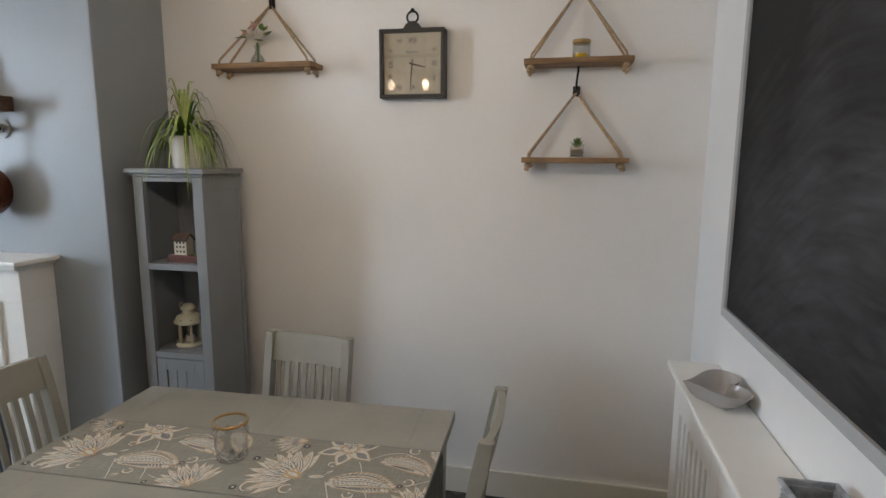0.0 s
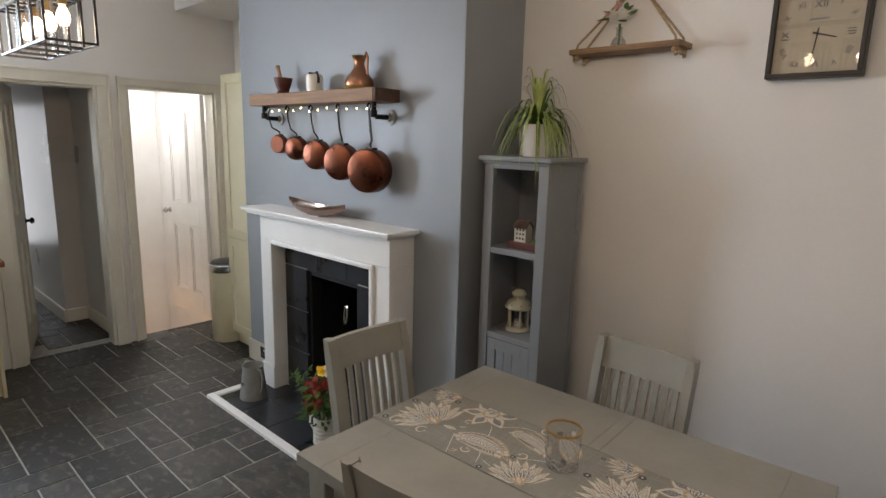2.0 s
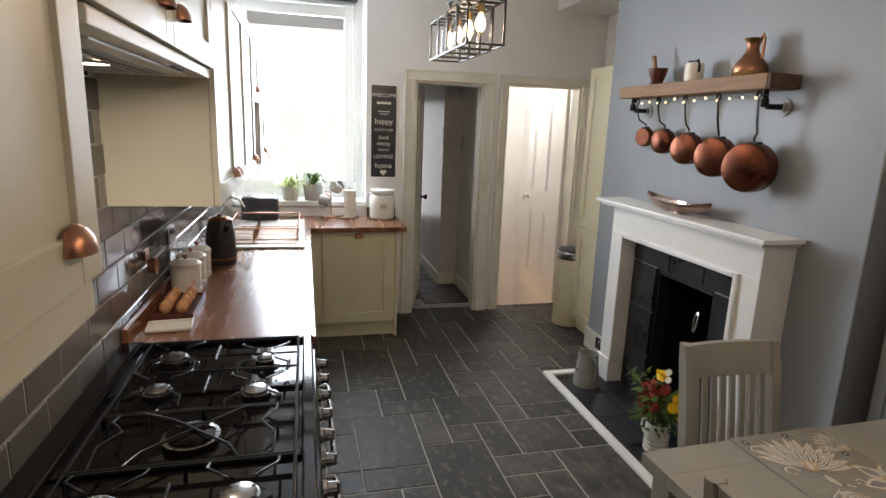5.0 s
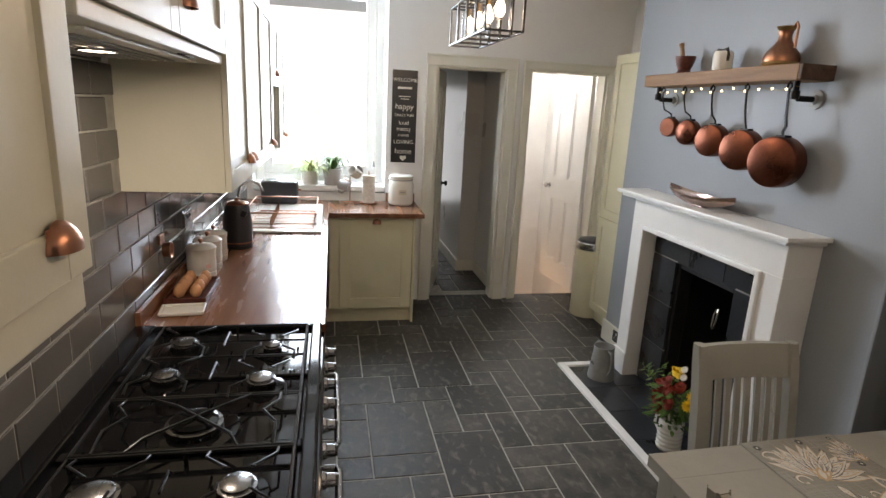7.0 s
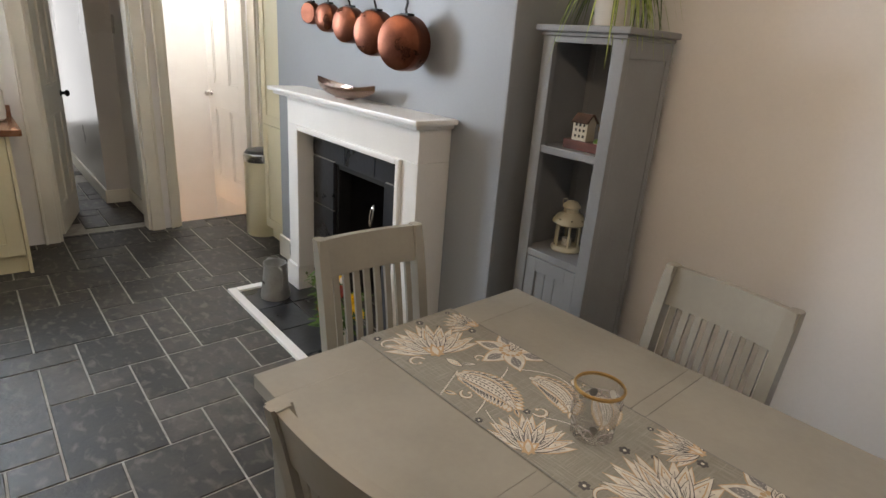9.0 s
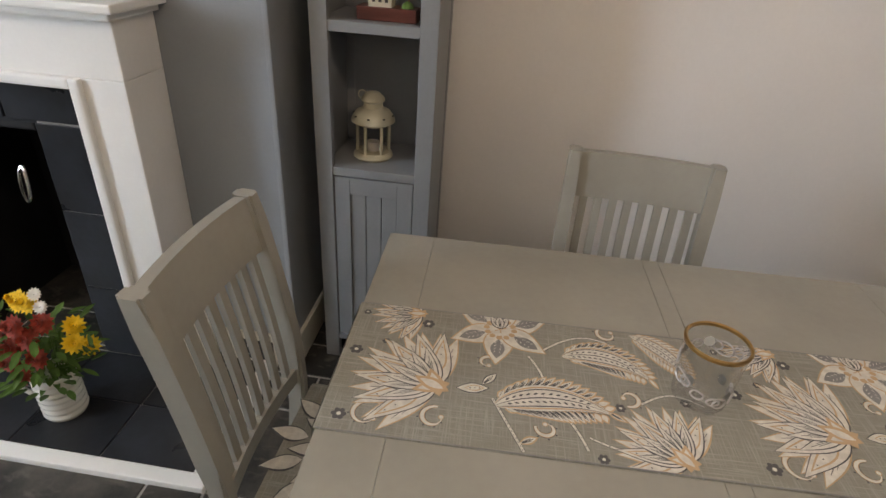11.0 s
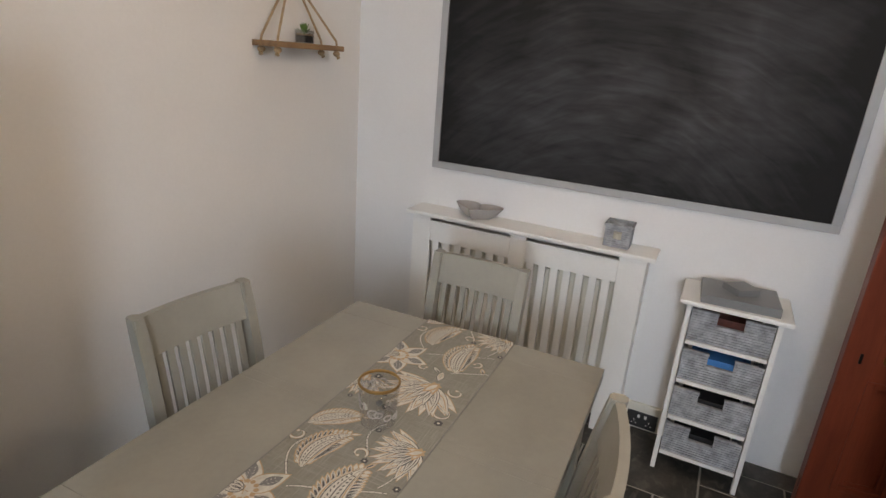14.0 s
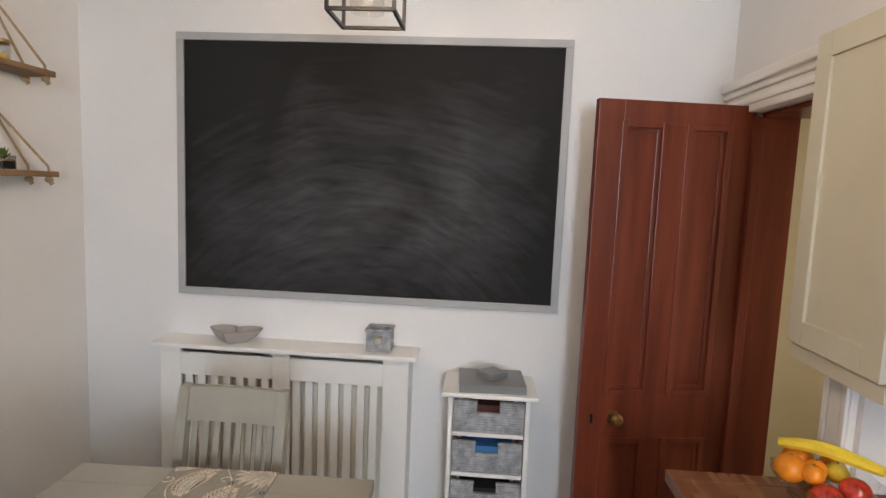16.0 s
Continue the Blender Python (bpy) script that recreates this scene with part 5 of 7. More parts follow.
t = thing("flower_jug", pose(-1.955, 2.41, 0.012), "white ribbed jug of russet, yellow and white chrysanthemums", "flower vase")
rib = [(0, 0), (0.058, 0)]
for i in range(14):
    rib += [(0.062 + 0.004 * (i % 2), 0.006 + i * 0.0115)]
part("jug", lathe(rib + [(0.062, 0.17), (0.056, 0.17), (0.052, 0.12), (0, 0.02)], 32), M_CERAMIC, t, "white ribbed jug", True)
part("handle", tube([(-0.055, -0.02, 0.155), (-0.095, -0.03, 0.15), (-0.10, -0.03, 0.10), (-0.06, -0.02, 0.06)], 0.008, 8), M_CERAMIC, t, "", True)
rng = random.Random(3)


def leaf(bm, base, tip, w, droop=0.0, n=4):
    """A pointed leaf blade of two cells' width from base to tip."""
    base, tip = Vector(base), Vector(tip)
    d = tip - base
    side = d.cross(Vector((0.1, 0.2, 1)))
    side = side.normalized() if side.length > 1e-6 else Vector((1, 0, 0))
    rows = []
    for i in range(n + 1):
        u = i / n
        p = base + d * u - Vector((0, 0, droop * u * u))
        ww = w * math.sin(math.pi * min(0.98, 0.12 + 0.86 * u)) / 2
        rows.append([bm.verts.new(p - side * ww), bm.verts.new(p + Vector((0, 0, -0.15 * ww))), bm.verts.new(p + side * ww)])
    for a, b in zip(rows, rows[1:]):
        bm.faces.new((a[0], a[1], b[1], b[0]))
        bm.faces.new((a[1], a[2], b[2], b[1]))


bm = bmesh.new()
for i in range(170):
    a, h = rng.uniform(0, 6.28), rng.uniform(0.15, 0.36)
    r = rng.uniform(0.02, 0.13)
    p = Vector((r * math.cos(a), r * math.sin(a), h))
    leaf(bm, p, p + Vector((0.05 * math.cos(a), 0.05 * math.sin(a), rng.uniform(-0.02, 0.04))), 0.022, 0.01)
for q, n in ((0.0, 30), (-0.05, 26), (0.05, 24)):
    for i in range(n):
        p = Vector((-0.05 - 0.007 * i, q - 0.02 + 0.004 * (i % 3), 0.21 + 1.2 * abs(q) + 0.0045 * i + 0.015 * math.sin(i)))
        leaf(bm, p, p + Vector((-0.012, rng.uniform(-0.045, 0.045), rng.uniform(-0.02, 0.03))), 0.012)
for i in range(30):
    p = Vector((0.05 + 0.005 * i, -0.02 + 0.004 * (i % 3), 0.22 + 0.003 * i + 0.02 * math.sin(i)))
    leaf(bm, p, p + Vector((-0.02, rng.uniform(-0.03, 0.03), rng.uniform(-0.01, 0.03))), 0.014)
for i in range(7):
    a = i * 0.9
    add_tube(bm, [(0.01 * math.cos(a), 0.01 * math.sin(a), 0.05), (0.05 * math.cos(a), 0.05 * math.sin(a), 0.3)], 0.003, 5)
tagged(part("foliage", bm, M_GREEN, t, "dark green leaves and stems"), kind="stuff")


def bloom(t, p, r, mat, label, rings=4):
    bm = bmesh.new()
    for k in range(rings):
        n = 13 - 2 * k
        for i in range(n):
            a = 2 * math.pi * i / n + k
            q = r * (1 - 0.2 * k)
            leaf(bm, (0.1 * q * math.cos(a), 0.1 * q * math.sin(a), 0.2 * r * k), (q * math.cos(a) * (0.95 - 0.12 * k), q * math.sin(a) * (0.95 - 0.12 * k), r * (0.10 + 0.28 * k)), r * 0.42, 0.0, 3)
    d = Vector((p[0] * 0.8 - 0.02, p[1] - 0.10, 0.09)).normalized()
    rot = d.to_track_quat("Z", "Y").to_matrix().to_4x4()
    part("bloom", moved(bm, Matrix.Translation(p) @ rot), mat, t, label, True)


for x, y, z in ((-0.06, -0.05, 0.35), (-0.015, -0.07, 0.32), (0.03, -0.06, 0.35), (-0.03, -0.08, 0.27), (0.0, -0.06, 0.39), (0.045, -0.07, 0.29), (-0.07, -0.05, 0.28), (0.0, -0.09, 0.24), (0.05, -0.02, 0.38)):
    bloom(t, (x, y, z), 0.040, M_PETAL_R, "russet chrysanthemum")
for x, y, z in ((-0.02, 0.0, 0.43), (0.02, -0.01, 0.44), (0.12, 0.01, 0.36), (0.13, -0.02, 0.32), (0.14, 0.02, 0.28), (-0.05, 0.02, 0.42)):
    bloom(t, (x, y, z), 0.036, M_PETAL_Y, "yellow chrysanthemum")
for x, y, z in ((0.06, -0.02, 0.485), (0.075, -0.03, 0.45)):
    bloom(t, (x, y, z), 0.022, M_PETAL_W, "white chrysanthemum", 2)


def socket(m, label):
    t = thing("wall_socket", m, label, "socket", "wall sockets")
    part("plate", box(-0.073, -0.008, 0, 0.073, 0, 0.086, 0.004), M_PLASTIC, t)
    for x in (-0.036, 0.036):
        for dx, dz, w, h in ((-0.011, 0.022, 0.007, 0.004), (0.011, 0.022, 0.007, 0.004), (0, 0.038, 0.004, 0.008)):
            part("pin_hole", box(x + dx - w / 2, -0.0085, dz - h / 2, x + dx + w / 2, -0.0079, dz + h / 2), M_WHITE, t)
        part("switch", box(x * 0.45 - 0.006, -0.012, 0.056, x * 0.45 + 0.006, -0.008, 0.074, 0.002), M_WHITE, t)
    return t


socket(pose(-1.462, BREAST - 0.021, 0.02), "black double wall socket set in the skirting board")
socket(pose(EAST - 0.019, 1.475, 0.012, 0, 0, -90), "black double wall socket beside the radiator cover")
socket(pose(-3.19, BREAST - 0.021, 0.06), "black double wall socket beside the hearth")

# ---- alcove: plant, house, lantern ----
t = thing("spider_plant", pose(-1.02, 2.985, 1.660), "bushy variegated spider plant in a white ribbed pot", "plant")
part("pot", lathe([(0, 0), (0.062, 0), (0.066, 0.01), (0.080, 0.14), (0.083, 0.15), (0.076, 0.15), (0.07, 0.13), (0, 0.12)], 36), M_CERAMIC, t, "white ribbed ceramic pot", True)
rng = random.Random(11)
for mat, n, off, name in ((M_GREEN, 120, 0.0, "green leaf blades"), (M_PALE, 120, 0.0009, "pale yellow-green leaf blades")):
    bm = bmesh.new()
    rr = random.Random(11)
    for i in range(n):
        a = rr.uniform(0, 6.283)
        reach, rise = rr.uniform(0.10, 0.25), rr.uniform(0.05, 0.16)
        if i % 6 == 0:
            reach, rise = rr.uniform(0.05, 0.16), rr.uniform(0.18, 0.30)
        fall = max(0, reach - 0.07) * rr.uniform(1.4, 2.2)
        w = rr.uniform(0.011, 0.018) * (1.0 if mat is M_GREEN else 0.45)
        if mat is M_PALE and i % 3 == 0:
            w *= 2.0
        rows, k = [], 8
        side = Vector((-math.sin(a), math.cos(a), 0))
        for j in range(k + 1):
            u = j / k
            p = Vector((reach * u * math.cos(a), reach * u * math.sin(a), 0.13 + rise * math.sin(u * 1.9) / math.sin(min(1.9, 1.57)) - fall * u ** 3 + off))
            if p.y > 0.15:
                p.y = 0.15
            ww = w * (1 - u ** 2.5) + 0.0008
            rows.append([bm.verts.new(p - side * ww / 2 + Vector((0, 0, 0.1 * ww))), bm.verts.new(p), bm.verts.new(p + side * ww / 2 + Vector((0, 0, 0.1 * ww)))])
        for p, q in zip(rows, rows[1:]):
            bm.faces.new((p[0], p[1], q[1], q[0]))
            bm.faces.new((p[1], p[2], q[2], q[1]))
    tagged(part("leaves", bm, mat, t, name, True), kind="stuff")

t = thing("wooden_block", pose(-1.015, 2.935, 1.2155), "red-brown wooden block base on the grey shelf", "block")
part("block", box(-0.085, -0.035, 0, 0.085, 0.035, 0.036, 0.003), M_MAHOG, t)
t = thing("toy_house", pose(-1.035, 2.935, 1.2515), "little cream wooden house with a dark pitched roof", "ornament")
part("house_body", prism([(-0.026, 0), (0.026, 0), (0.026, 0.070), (0, 0.096), (-0.026, 0.070)], 0.066, pose(-0.033, 0, 0, 0, 0, 90) @ pose(0, 0, 0, 90)), M_TERRA, t)
for s_y, ang in ((-1, 45), (1, -45)):
    part("roof_slope", moved(box(-0.038, min(0, s_y * 0.046), 0.0, 0.038, max(0, s_y * 0.046), 0.006, 0.001), pose(0, 0, 0.0975, ang)), M_OAK_END, t, "dark brown roof slope")
for x in (-0.022, -0.004, 0.014):
    for z in (0.012, 0.034, 0.054):
        part("window", box(x, -0.0272, z, x + 0.009, -0.0258, z + 0.010), M_BLACKWOOD, t)
t = thing("wire_tree", pose(-0.96, 2.93, 1.2515), "tiny wire tree with green moss on the wooden block", "ornament")
part("trunk", tube([(0, 0, 0), (0.004, 0, 0.03), (-0.004, 0, 0.055), (0.006, 0, 0.075)], 0.002, 6), M_BRASS, t)
part("moss", lathe([(0, 0), (0.018, 0.0), (0.015, 0.01), (0.006, 0.017), (0, 0.018)], 10), M_GREEN, t, "", True)

t = thing("lantern", pose(-1.072, 2.985, 0.7805) @ Matrix.Scale(0.98, 4), "cream metal tealight lantern with glass panes and a pierced roof", "lantern")
part("base", lathe([(0, 0), (0.062, 0), (0.066, 0.006), (0.064, 0.014), (0.056, 0.022), (0, 0.022)], 32), M_LANTERN, t, "", True)
for i in range(6):
    a = math.pi / 3 * i + 0.25
    part("upright", tube([(0.052 * math.cos(a), 0.052 * math.sin(a), 0.02), (0.052 * math.cos(a), 0.052 * math.sin(a), 0.118)], 0.0055, 6), M_LANTERN, t)
    b = a + math.pi / 3
    bm = bmesh.new()
    vs = [bm.verts.new((0.049 * math.cos(c), 0.049 * math.sin(c), z)) for c, z in ((a, 0.024), (b, 0.024), (b, 0.115), (a, 0.115))]
    bm.faces.new(vs)
    bmesh.ops.solidify(bm, geom=bm.faces[:], thickness=0.0015)
    part("pane", bm, M_GLASS, t).visible_shadow = False
r = part("roof", lathe([(0.056, 0.114), (0.060, 0.122), (0.072, 0.124), (0.070, 0.134), (0.056, 0.155), (0.032, 0.168), (0.030, 0.185), (0.038, 0.190), (0.037, 0.198), (0.022, 0.214), (0, 0.219)], 32), M_LANTERN, t, "pierced domed roof", True)
for i in range(8):
    a = math.pi / 4 * i
    part("star_hole", lathe([(0, 0), (0.0042, 0), (0.0042, 0.003), (0, 0.003)], 8, pose(0.0645 * math.cos(a), 0.0645 * math.sin(a), 0.1425)), M_BLACKWOOD, r)
part("ring", tube([(-0.035 - 0.014 * math.sin(x), 0, 0.205 - 0.014 * math.cos(x)) for x in [2 * math.pi * i / 12 for i in range(13)]], 0.0016, 6), M_LANTERN, t)
part("candle", lathe([(0, 0.022), (0.02, 0.022), (0.02, 0.052), (0.016, 0.05), (0, 0.05)], 20), M_PETAL_W, t, "white tealight candle", True)


# ---- rope shelves and clock on the north wall ----
def rope_shelf(x0, x1, z, hook_z, label, top_hook):
    t = thing("rope_shelf", pose(0, 0, 0), label, "shelf", "hanging rope shelves")
    y0, y1, cx = 3.105, NORTH - 0.004, (x0 + x1) / 2
    part("board", box(x0, y0, z - 0.024, x1, y1, z, 0.003), M_PINE, t, "rough driftwood board")
    for x in (x0 + 0.028, x1 - 0.028):
        for y in (y0 + 0.025, y1 - 0.025):
            s = 1 if x < cx else -1
            r = part("rope", tube([(x, y, z - 0.03), (x, y, z + 0.004), (x + s * 0.004, y, z + 0.02), (cx - s * 0.012, NORTH - 0.022, hook_z - 0.012), (cx, NORTH - 0.020, hook_z)], 0.0055, 7), M_ROPE, t, "jute rope", True)
            part("knot", moved(ball(0.017, pose(x, y, z - 0.036), 10, 0.8), pose(0, 0, 0)), M_ROPE, r, "", True)
            part("frayed_end", tube([(x, y, z - 0.04), (x - s * 0.01, y - 0.006, z - 0.056)], 0.008, 6, lambda u: 0.6 + 0.7 * u), M_ROPE, r)
    h = thing("wall_hook", pose(cx, NORTH, hook_z), "black wrought iron scroll hook on the wall", "hook", "wrought iron hooks")
    part("plate", box(-0.016, -0.006, -0.012, 0.016, 0, 0.032, 0.002), M_BLACKMETAL, h)
    part("lower_prong", tube([(0, -0.004, 0.0), (0.004, -0.028, -0.012), (0.01, -0.038, 0.004), (0.012, -0.036, 0.018)], 0.005, 7), M_BLACKMETAL, h, "", True)
    part("scroll", tube([(0, -0.004, 0.02), (-0.002, -0.03, 0.03), (0.0, -0.055, 0.06), (0.004, -0.065, 0.09), (0.004, -0.055, 0.112), (0.004, -0.040, 0.108), (0.004, -0.040, 0.094)], 0.005, 7), M_BLACKMETAL, h, "", True)
    return t


rope_shelf(0.550, 1.005, 2.137, 2.442, "driftwood shelf hung on jute rope, holding a glass jar", True)
rope_shelf(0.550, 1.005, 1.719, 2.002, "driftwood shelf hung on jute rope, holding a succulent", True)
rope_shelf(-0.948, -0.432, 2.158, 2.442, "driftwood shelf hung on jute rope, holding a flower vase", True)
t = thing("glass_jar", pose(0.79, 3.165, 2.1375), "small glass tealight jar with a silver band", "jar")
g = part("jar", lathe([(0, 0), (0.034, 0), (0.038, 0.006), (0.038, 0.055), (0.034, 0.066), (0.036, 0.078), (0.033, 0.078), (0.031, 0.066), (0.035, 0.052), (0.035, 0.008), (0, 0.006)], 28), M_GLASS, t, "", True)
g.visible_shadow = False
part("band", lathe([(0.0365, 0.062), (0.0385, 0.064), (0.0385, 0.074), (0.0365, 0.076)], 28), M_BRASS, t, "", True)
part("candle", lathe([(0, 0.007), (0.026, 0.007), (0.026, 0.022), (0, 0.022)], 18), M_PETAL_Y, t, "", True)
t = thing("succulent", pose(0.788, 3.165, 1.7195), "small green succulent in a square glass cube", "plant")
part("cube", boxes([(-0.03, -0.03, 0, 0.03, -0.028, 0.055), (-0.03, 0.028, 0, 0.03, 0.03, 0.055), (-0.03, -0.028, 0, -0.028, 0.028, 0.055), (0.028, -0.028, 0, 0.03, 0.028, 0.055), (-0.028, -0.028, 0, 0.028, 0.028, 0.004)]), M_GLASS, t).visible_shadow = False
part("soil", box(-0.026, -0.026, 0.004, 0.026, 0.026, 0.032), M_BLACKWOOD, t, "dark soil")
part("gravel", box(-0.026, -0.026, 0.0325, 0.026, 0.026, 0.04, 0.003), M_ROPE, t, "pale gravel")
bm = bmesh.new()
for i in range(16):
    a = i * 2.4
    e = 0.3 + 0.075 * i
    leaf(bm, (0, 0, 0.04), (0.036 * math.cos(a) * math.cos(e * 0.9), 0.036 * math.sin(a) * math.cos(e * 0.9), 0.045 + 0.045 * math.sin(e)), 0.014)
part("leaves", bm, M_GREEN, t, "", True)
t = thing("posy_vase", pose(-0.735, 3.170, 2.1585), "small bulbous glass vase with cream and blush artificial flowers", "flower vase")
part("vase", lathe([(0, 0), (0.03, 0), (0.036, 0.012), (0.03, 0.03), (0.014, 0.05), (0.013, 0.075), (0.018, 0.085), (0.015, 0.085), (0.011, 0.07), (0.012, 0.05), (0.027, 0.03), (0.032, 0.013), (0, 0.006)], 28), M_GLASS, t, "", True).visible_shadow = False
part("stems", tube([(0, 0, 0.008), (0.003, 0, 0.05), (0, 0, 0.1)], 0.006, 6), M_GREEN, t)
for x, z, r, mat, lab in ((-0.02, 0.13, 0.036, M_PETAL_W, "cream rose"), (0.025, 0.135, 0.034, M_PETAL_W, "cream rose"), (0.0, 0.12, 0.03, M_PETAL_W, "cream rose"), (-0.005, 0.175, 0.024, M_PINK, "blush rose"), (-0.055, 0.14, 0.018, M_PINK, "blush rosebud")):
    bloom(t, (x, -0.01, z), r, mat, lab, 5)
bm = bmesh.new()
for a, b in (((0.02, 0, 0.15), (0.06, 0, 0.175)), ((0.03, 0, 0.13), (0.085, -0.01, 0.15)), ((-0.03, 0, 0.13), (-0.115, -0.01, 0.125)), ((-0.03, 0, 0.15), (-0.09, 0, 0.165)), ((0.02, 0, 0.16), (0.03, 0, 0.19)), ((0.0, -0.02, 0.11), (0.05, -0.03, 0.105))):
    leaf(bm, a, b, 0.026)
part("leaves", bm, M_GREEN, t, "dark green leaves")

t = thing("wall_clock", pose(0.031, NORTH - 0.028, 2.144), "square black-framed wall clock with Roman numerals and a top ring", "clock")
S = 0.155
for r in ((-S, -S, S, -S + 0.018), (-S, S - 0.018, S, S), (-S, -S + 0.018, -S + 0.018, S - 0.018), (S - 0.018, -S + 0.018, S, S - 0.018)):
    part("frame_bar", box(r[0], -0.042, r[1], r[2], 0.027, r[3], 0.004), M_BLACKWOOD, t)
f = part("dial", box(-S + 0.018, -0.022, -S + 0.018, S - 0.018, -0.004, S - 0.018), M_PAPER, t, "aged cream dial")
part("cover_glass", box(-S + 0.018, -0.034, -S + 0.018, S - 0.018, -0.032, S - 0.018), M_GLASS, t).visible_shadow = False
for text, x, z, rot in (("XII", 0, 0.103, 0), ("III", 0.103, 0, 90), ("VI", 0, -0.103, 180), ("IX", -0.103, 0, 270), ("I", 0.062, 0.103, 15), ("XI", -0.062, 0.103, -15), ("II", 0.103, 0.062, 65), ("X", -0.103, 0.062, -65), ("IIII", 0.103, -0.062, 115), ("V", 0.062, -0.103, 165), ("VII", -0.062, -0.103, 195), ("VIII", -0.103, -0.062, 245)):
    part("numeral", moved(letters(text, 0.036 if x * z == 0 else 0.028, 0.0004), pose(x, -0.0228, z) @ pose(0, 0, 0, 90) @ pose(0, 0, 0, 0, 0, -rot)), M_PRINT_D, f)
part("maker_mark", box(-0.03, -0.0228, 0.05, 0.03, -0.0224, 0.056), M_ZINC, f)
part("long_pointer", prism([(-0.003, -0.02), (0.003, -0.02), (0.0015, 0.095), (-0.0015, 0.095)], 0.0012, pose(0, -0.0255, 0) @ pose(0, 0, 0, 90, 0, 0) @ pose(0, 0, 0, 0, 0, 174)), M_BLACKWOOD, f)
part("short_pointer", prism([(-0.004, -0.015), (0.004, -0.015), (0.002, 0.065), (-0.002, 0.065)], 0.0012, pose(0, -0.0270, 0) @ pose(0, 0, 0, 90, 0, 0) @ pose(0, 0, 0, 0, 0, -106)), M_BLACKWOOD, f)
part("crest", prism([(-0.045, 0), (0.045, 0), (0.03, 0.022), (0.012, 0.034), (-0.012, 0.034), (-0.03, 0.022)], 0.02, pose(0, -0.005, S) @ pose(0, 0, 0, 90)), M_BLACKWOOD, t)
part("ring", tube([(0.026 * math.sin(a), -0.016, S + 0.052 + 0.026 * math.cos(a)) for a in [2 * math.pi * i / 20 for i in range(21)]], 0.005, 8), M_BLACKMETAL, t, "", True)
part("ring_knob", ball(0.010, pose(0, -0.016, S + 0.082), 10), M_BLACKMETAL, t, "", True)

# ---- table runner and candle glass ----
t = thing("table_runner", TABLE, "grey-green linen table runner printed with cream and ochre flowers", "table runner")
RW = 0.170
xs = [-L - 0.006] + [-L + 2 * L * i / 24 for i in range(25)] + [L + 0.006]
rows = [(-L - 0.010, 0.55), (-L - 0.014, 0.62), (-L - 0.009, 0.70), (-L - 0.006, 0.759)] + [(x, 0.7635) for x in xs[1:-1]] + [(L + 0.006, 0.759), (L + 0.009, 0.70), (L + 0.013, 0.62), (L + 0.010, 0.55)]
ends = [r for r in rows if r[1] < 0.76]
for half in (ends[:4], ends[4:]):
    bm = bmesh.new()
    g = [[bm.verts.new((x + (0.004 * math.sin(k * 1.7) if z < 0.7 else 0), -RW + 2 * RW * k / 6, z)) for k in range(7)] for x, z in half]
    for a, b in zip(g, g[1:]):
        for k in range(6):
            bm.faces.new((a[k], a[k + 1], b[k + 1], b[k]))
    bmesh.ops.solidify(bm, geom=bm.faces[:], thickness=0.0012)
    part("hanging_end", bm, M_LINEN, t, "", True)
part("cloth", box(-L - 0.003, -RW, 0.7602, L + 0.003, RW, 0.7640, 0.0008), M_LINEN, t)
part("hem", boxes([(-L, -RW, 0.7642, L, -RW + 0.0015, 0.7650), (-L, RW - 0.0015, 0.7642, L, RW, 0.7650)]), M_PRINT_G, t)
PRINT = {"charcoal": (bmesh.new(), M_PRINT_D, 0.76460), "ochre": (bmesh.new(), M_PRINT_O, 0.76462), "cream": (bmesh.new(), M_PRINT, 0.76464), "line": (bmesh.new(), M_PRINT_D, 0.76466), "grey": (bmesh.new(), M_PRINT_G, 0.76466)}


def flat(layer, pts, lift=0.0):
    """A printed shape, kept to the cloth."""
    bm, _, z = PRINT[layer]
    if min(abs(p[0]) for p in pts) > L or min(abs(p[1]) for p in pts) > RW - 0.002:
        return
    pts = [(max(-L, min(L, x)), max(0.002 - RW, min(RW - 0.002, y))) for x, y in pts]
    bm.faces.new([bm.verts.new((x, y, z + lift)) for x, y in pts])


def almond(x, y, ang, a0, a1, width, tip):
    ca, sa, pts = math.cos(ang), math.sin(ang), []
    for i in range(13):
        u = i / 12
        pts.append((a0 + (a1 - a0) * u, width / 2 * math.sin(math.pi * u ** tip)))
    pts += [(p, -q) for p, q in pts[-2:0:-1]]
    return [(x + ca * p - sa * q, y + sa * p + ca * q) for p, q in pts]


def dot(layer, x, y, r, lift=0.0):
    flat(layer, [(x + r * math.cos(j * math.pi / 4), y + r * math.sin(j * math.pi / 4)) for j in range(8)], lift)


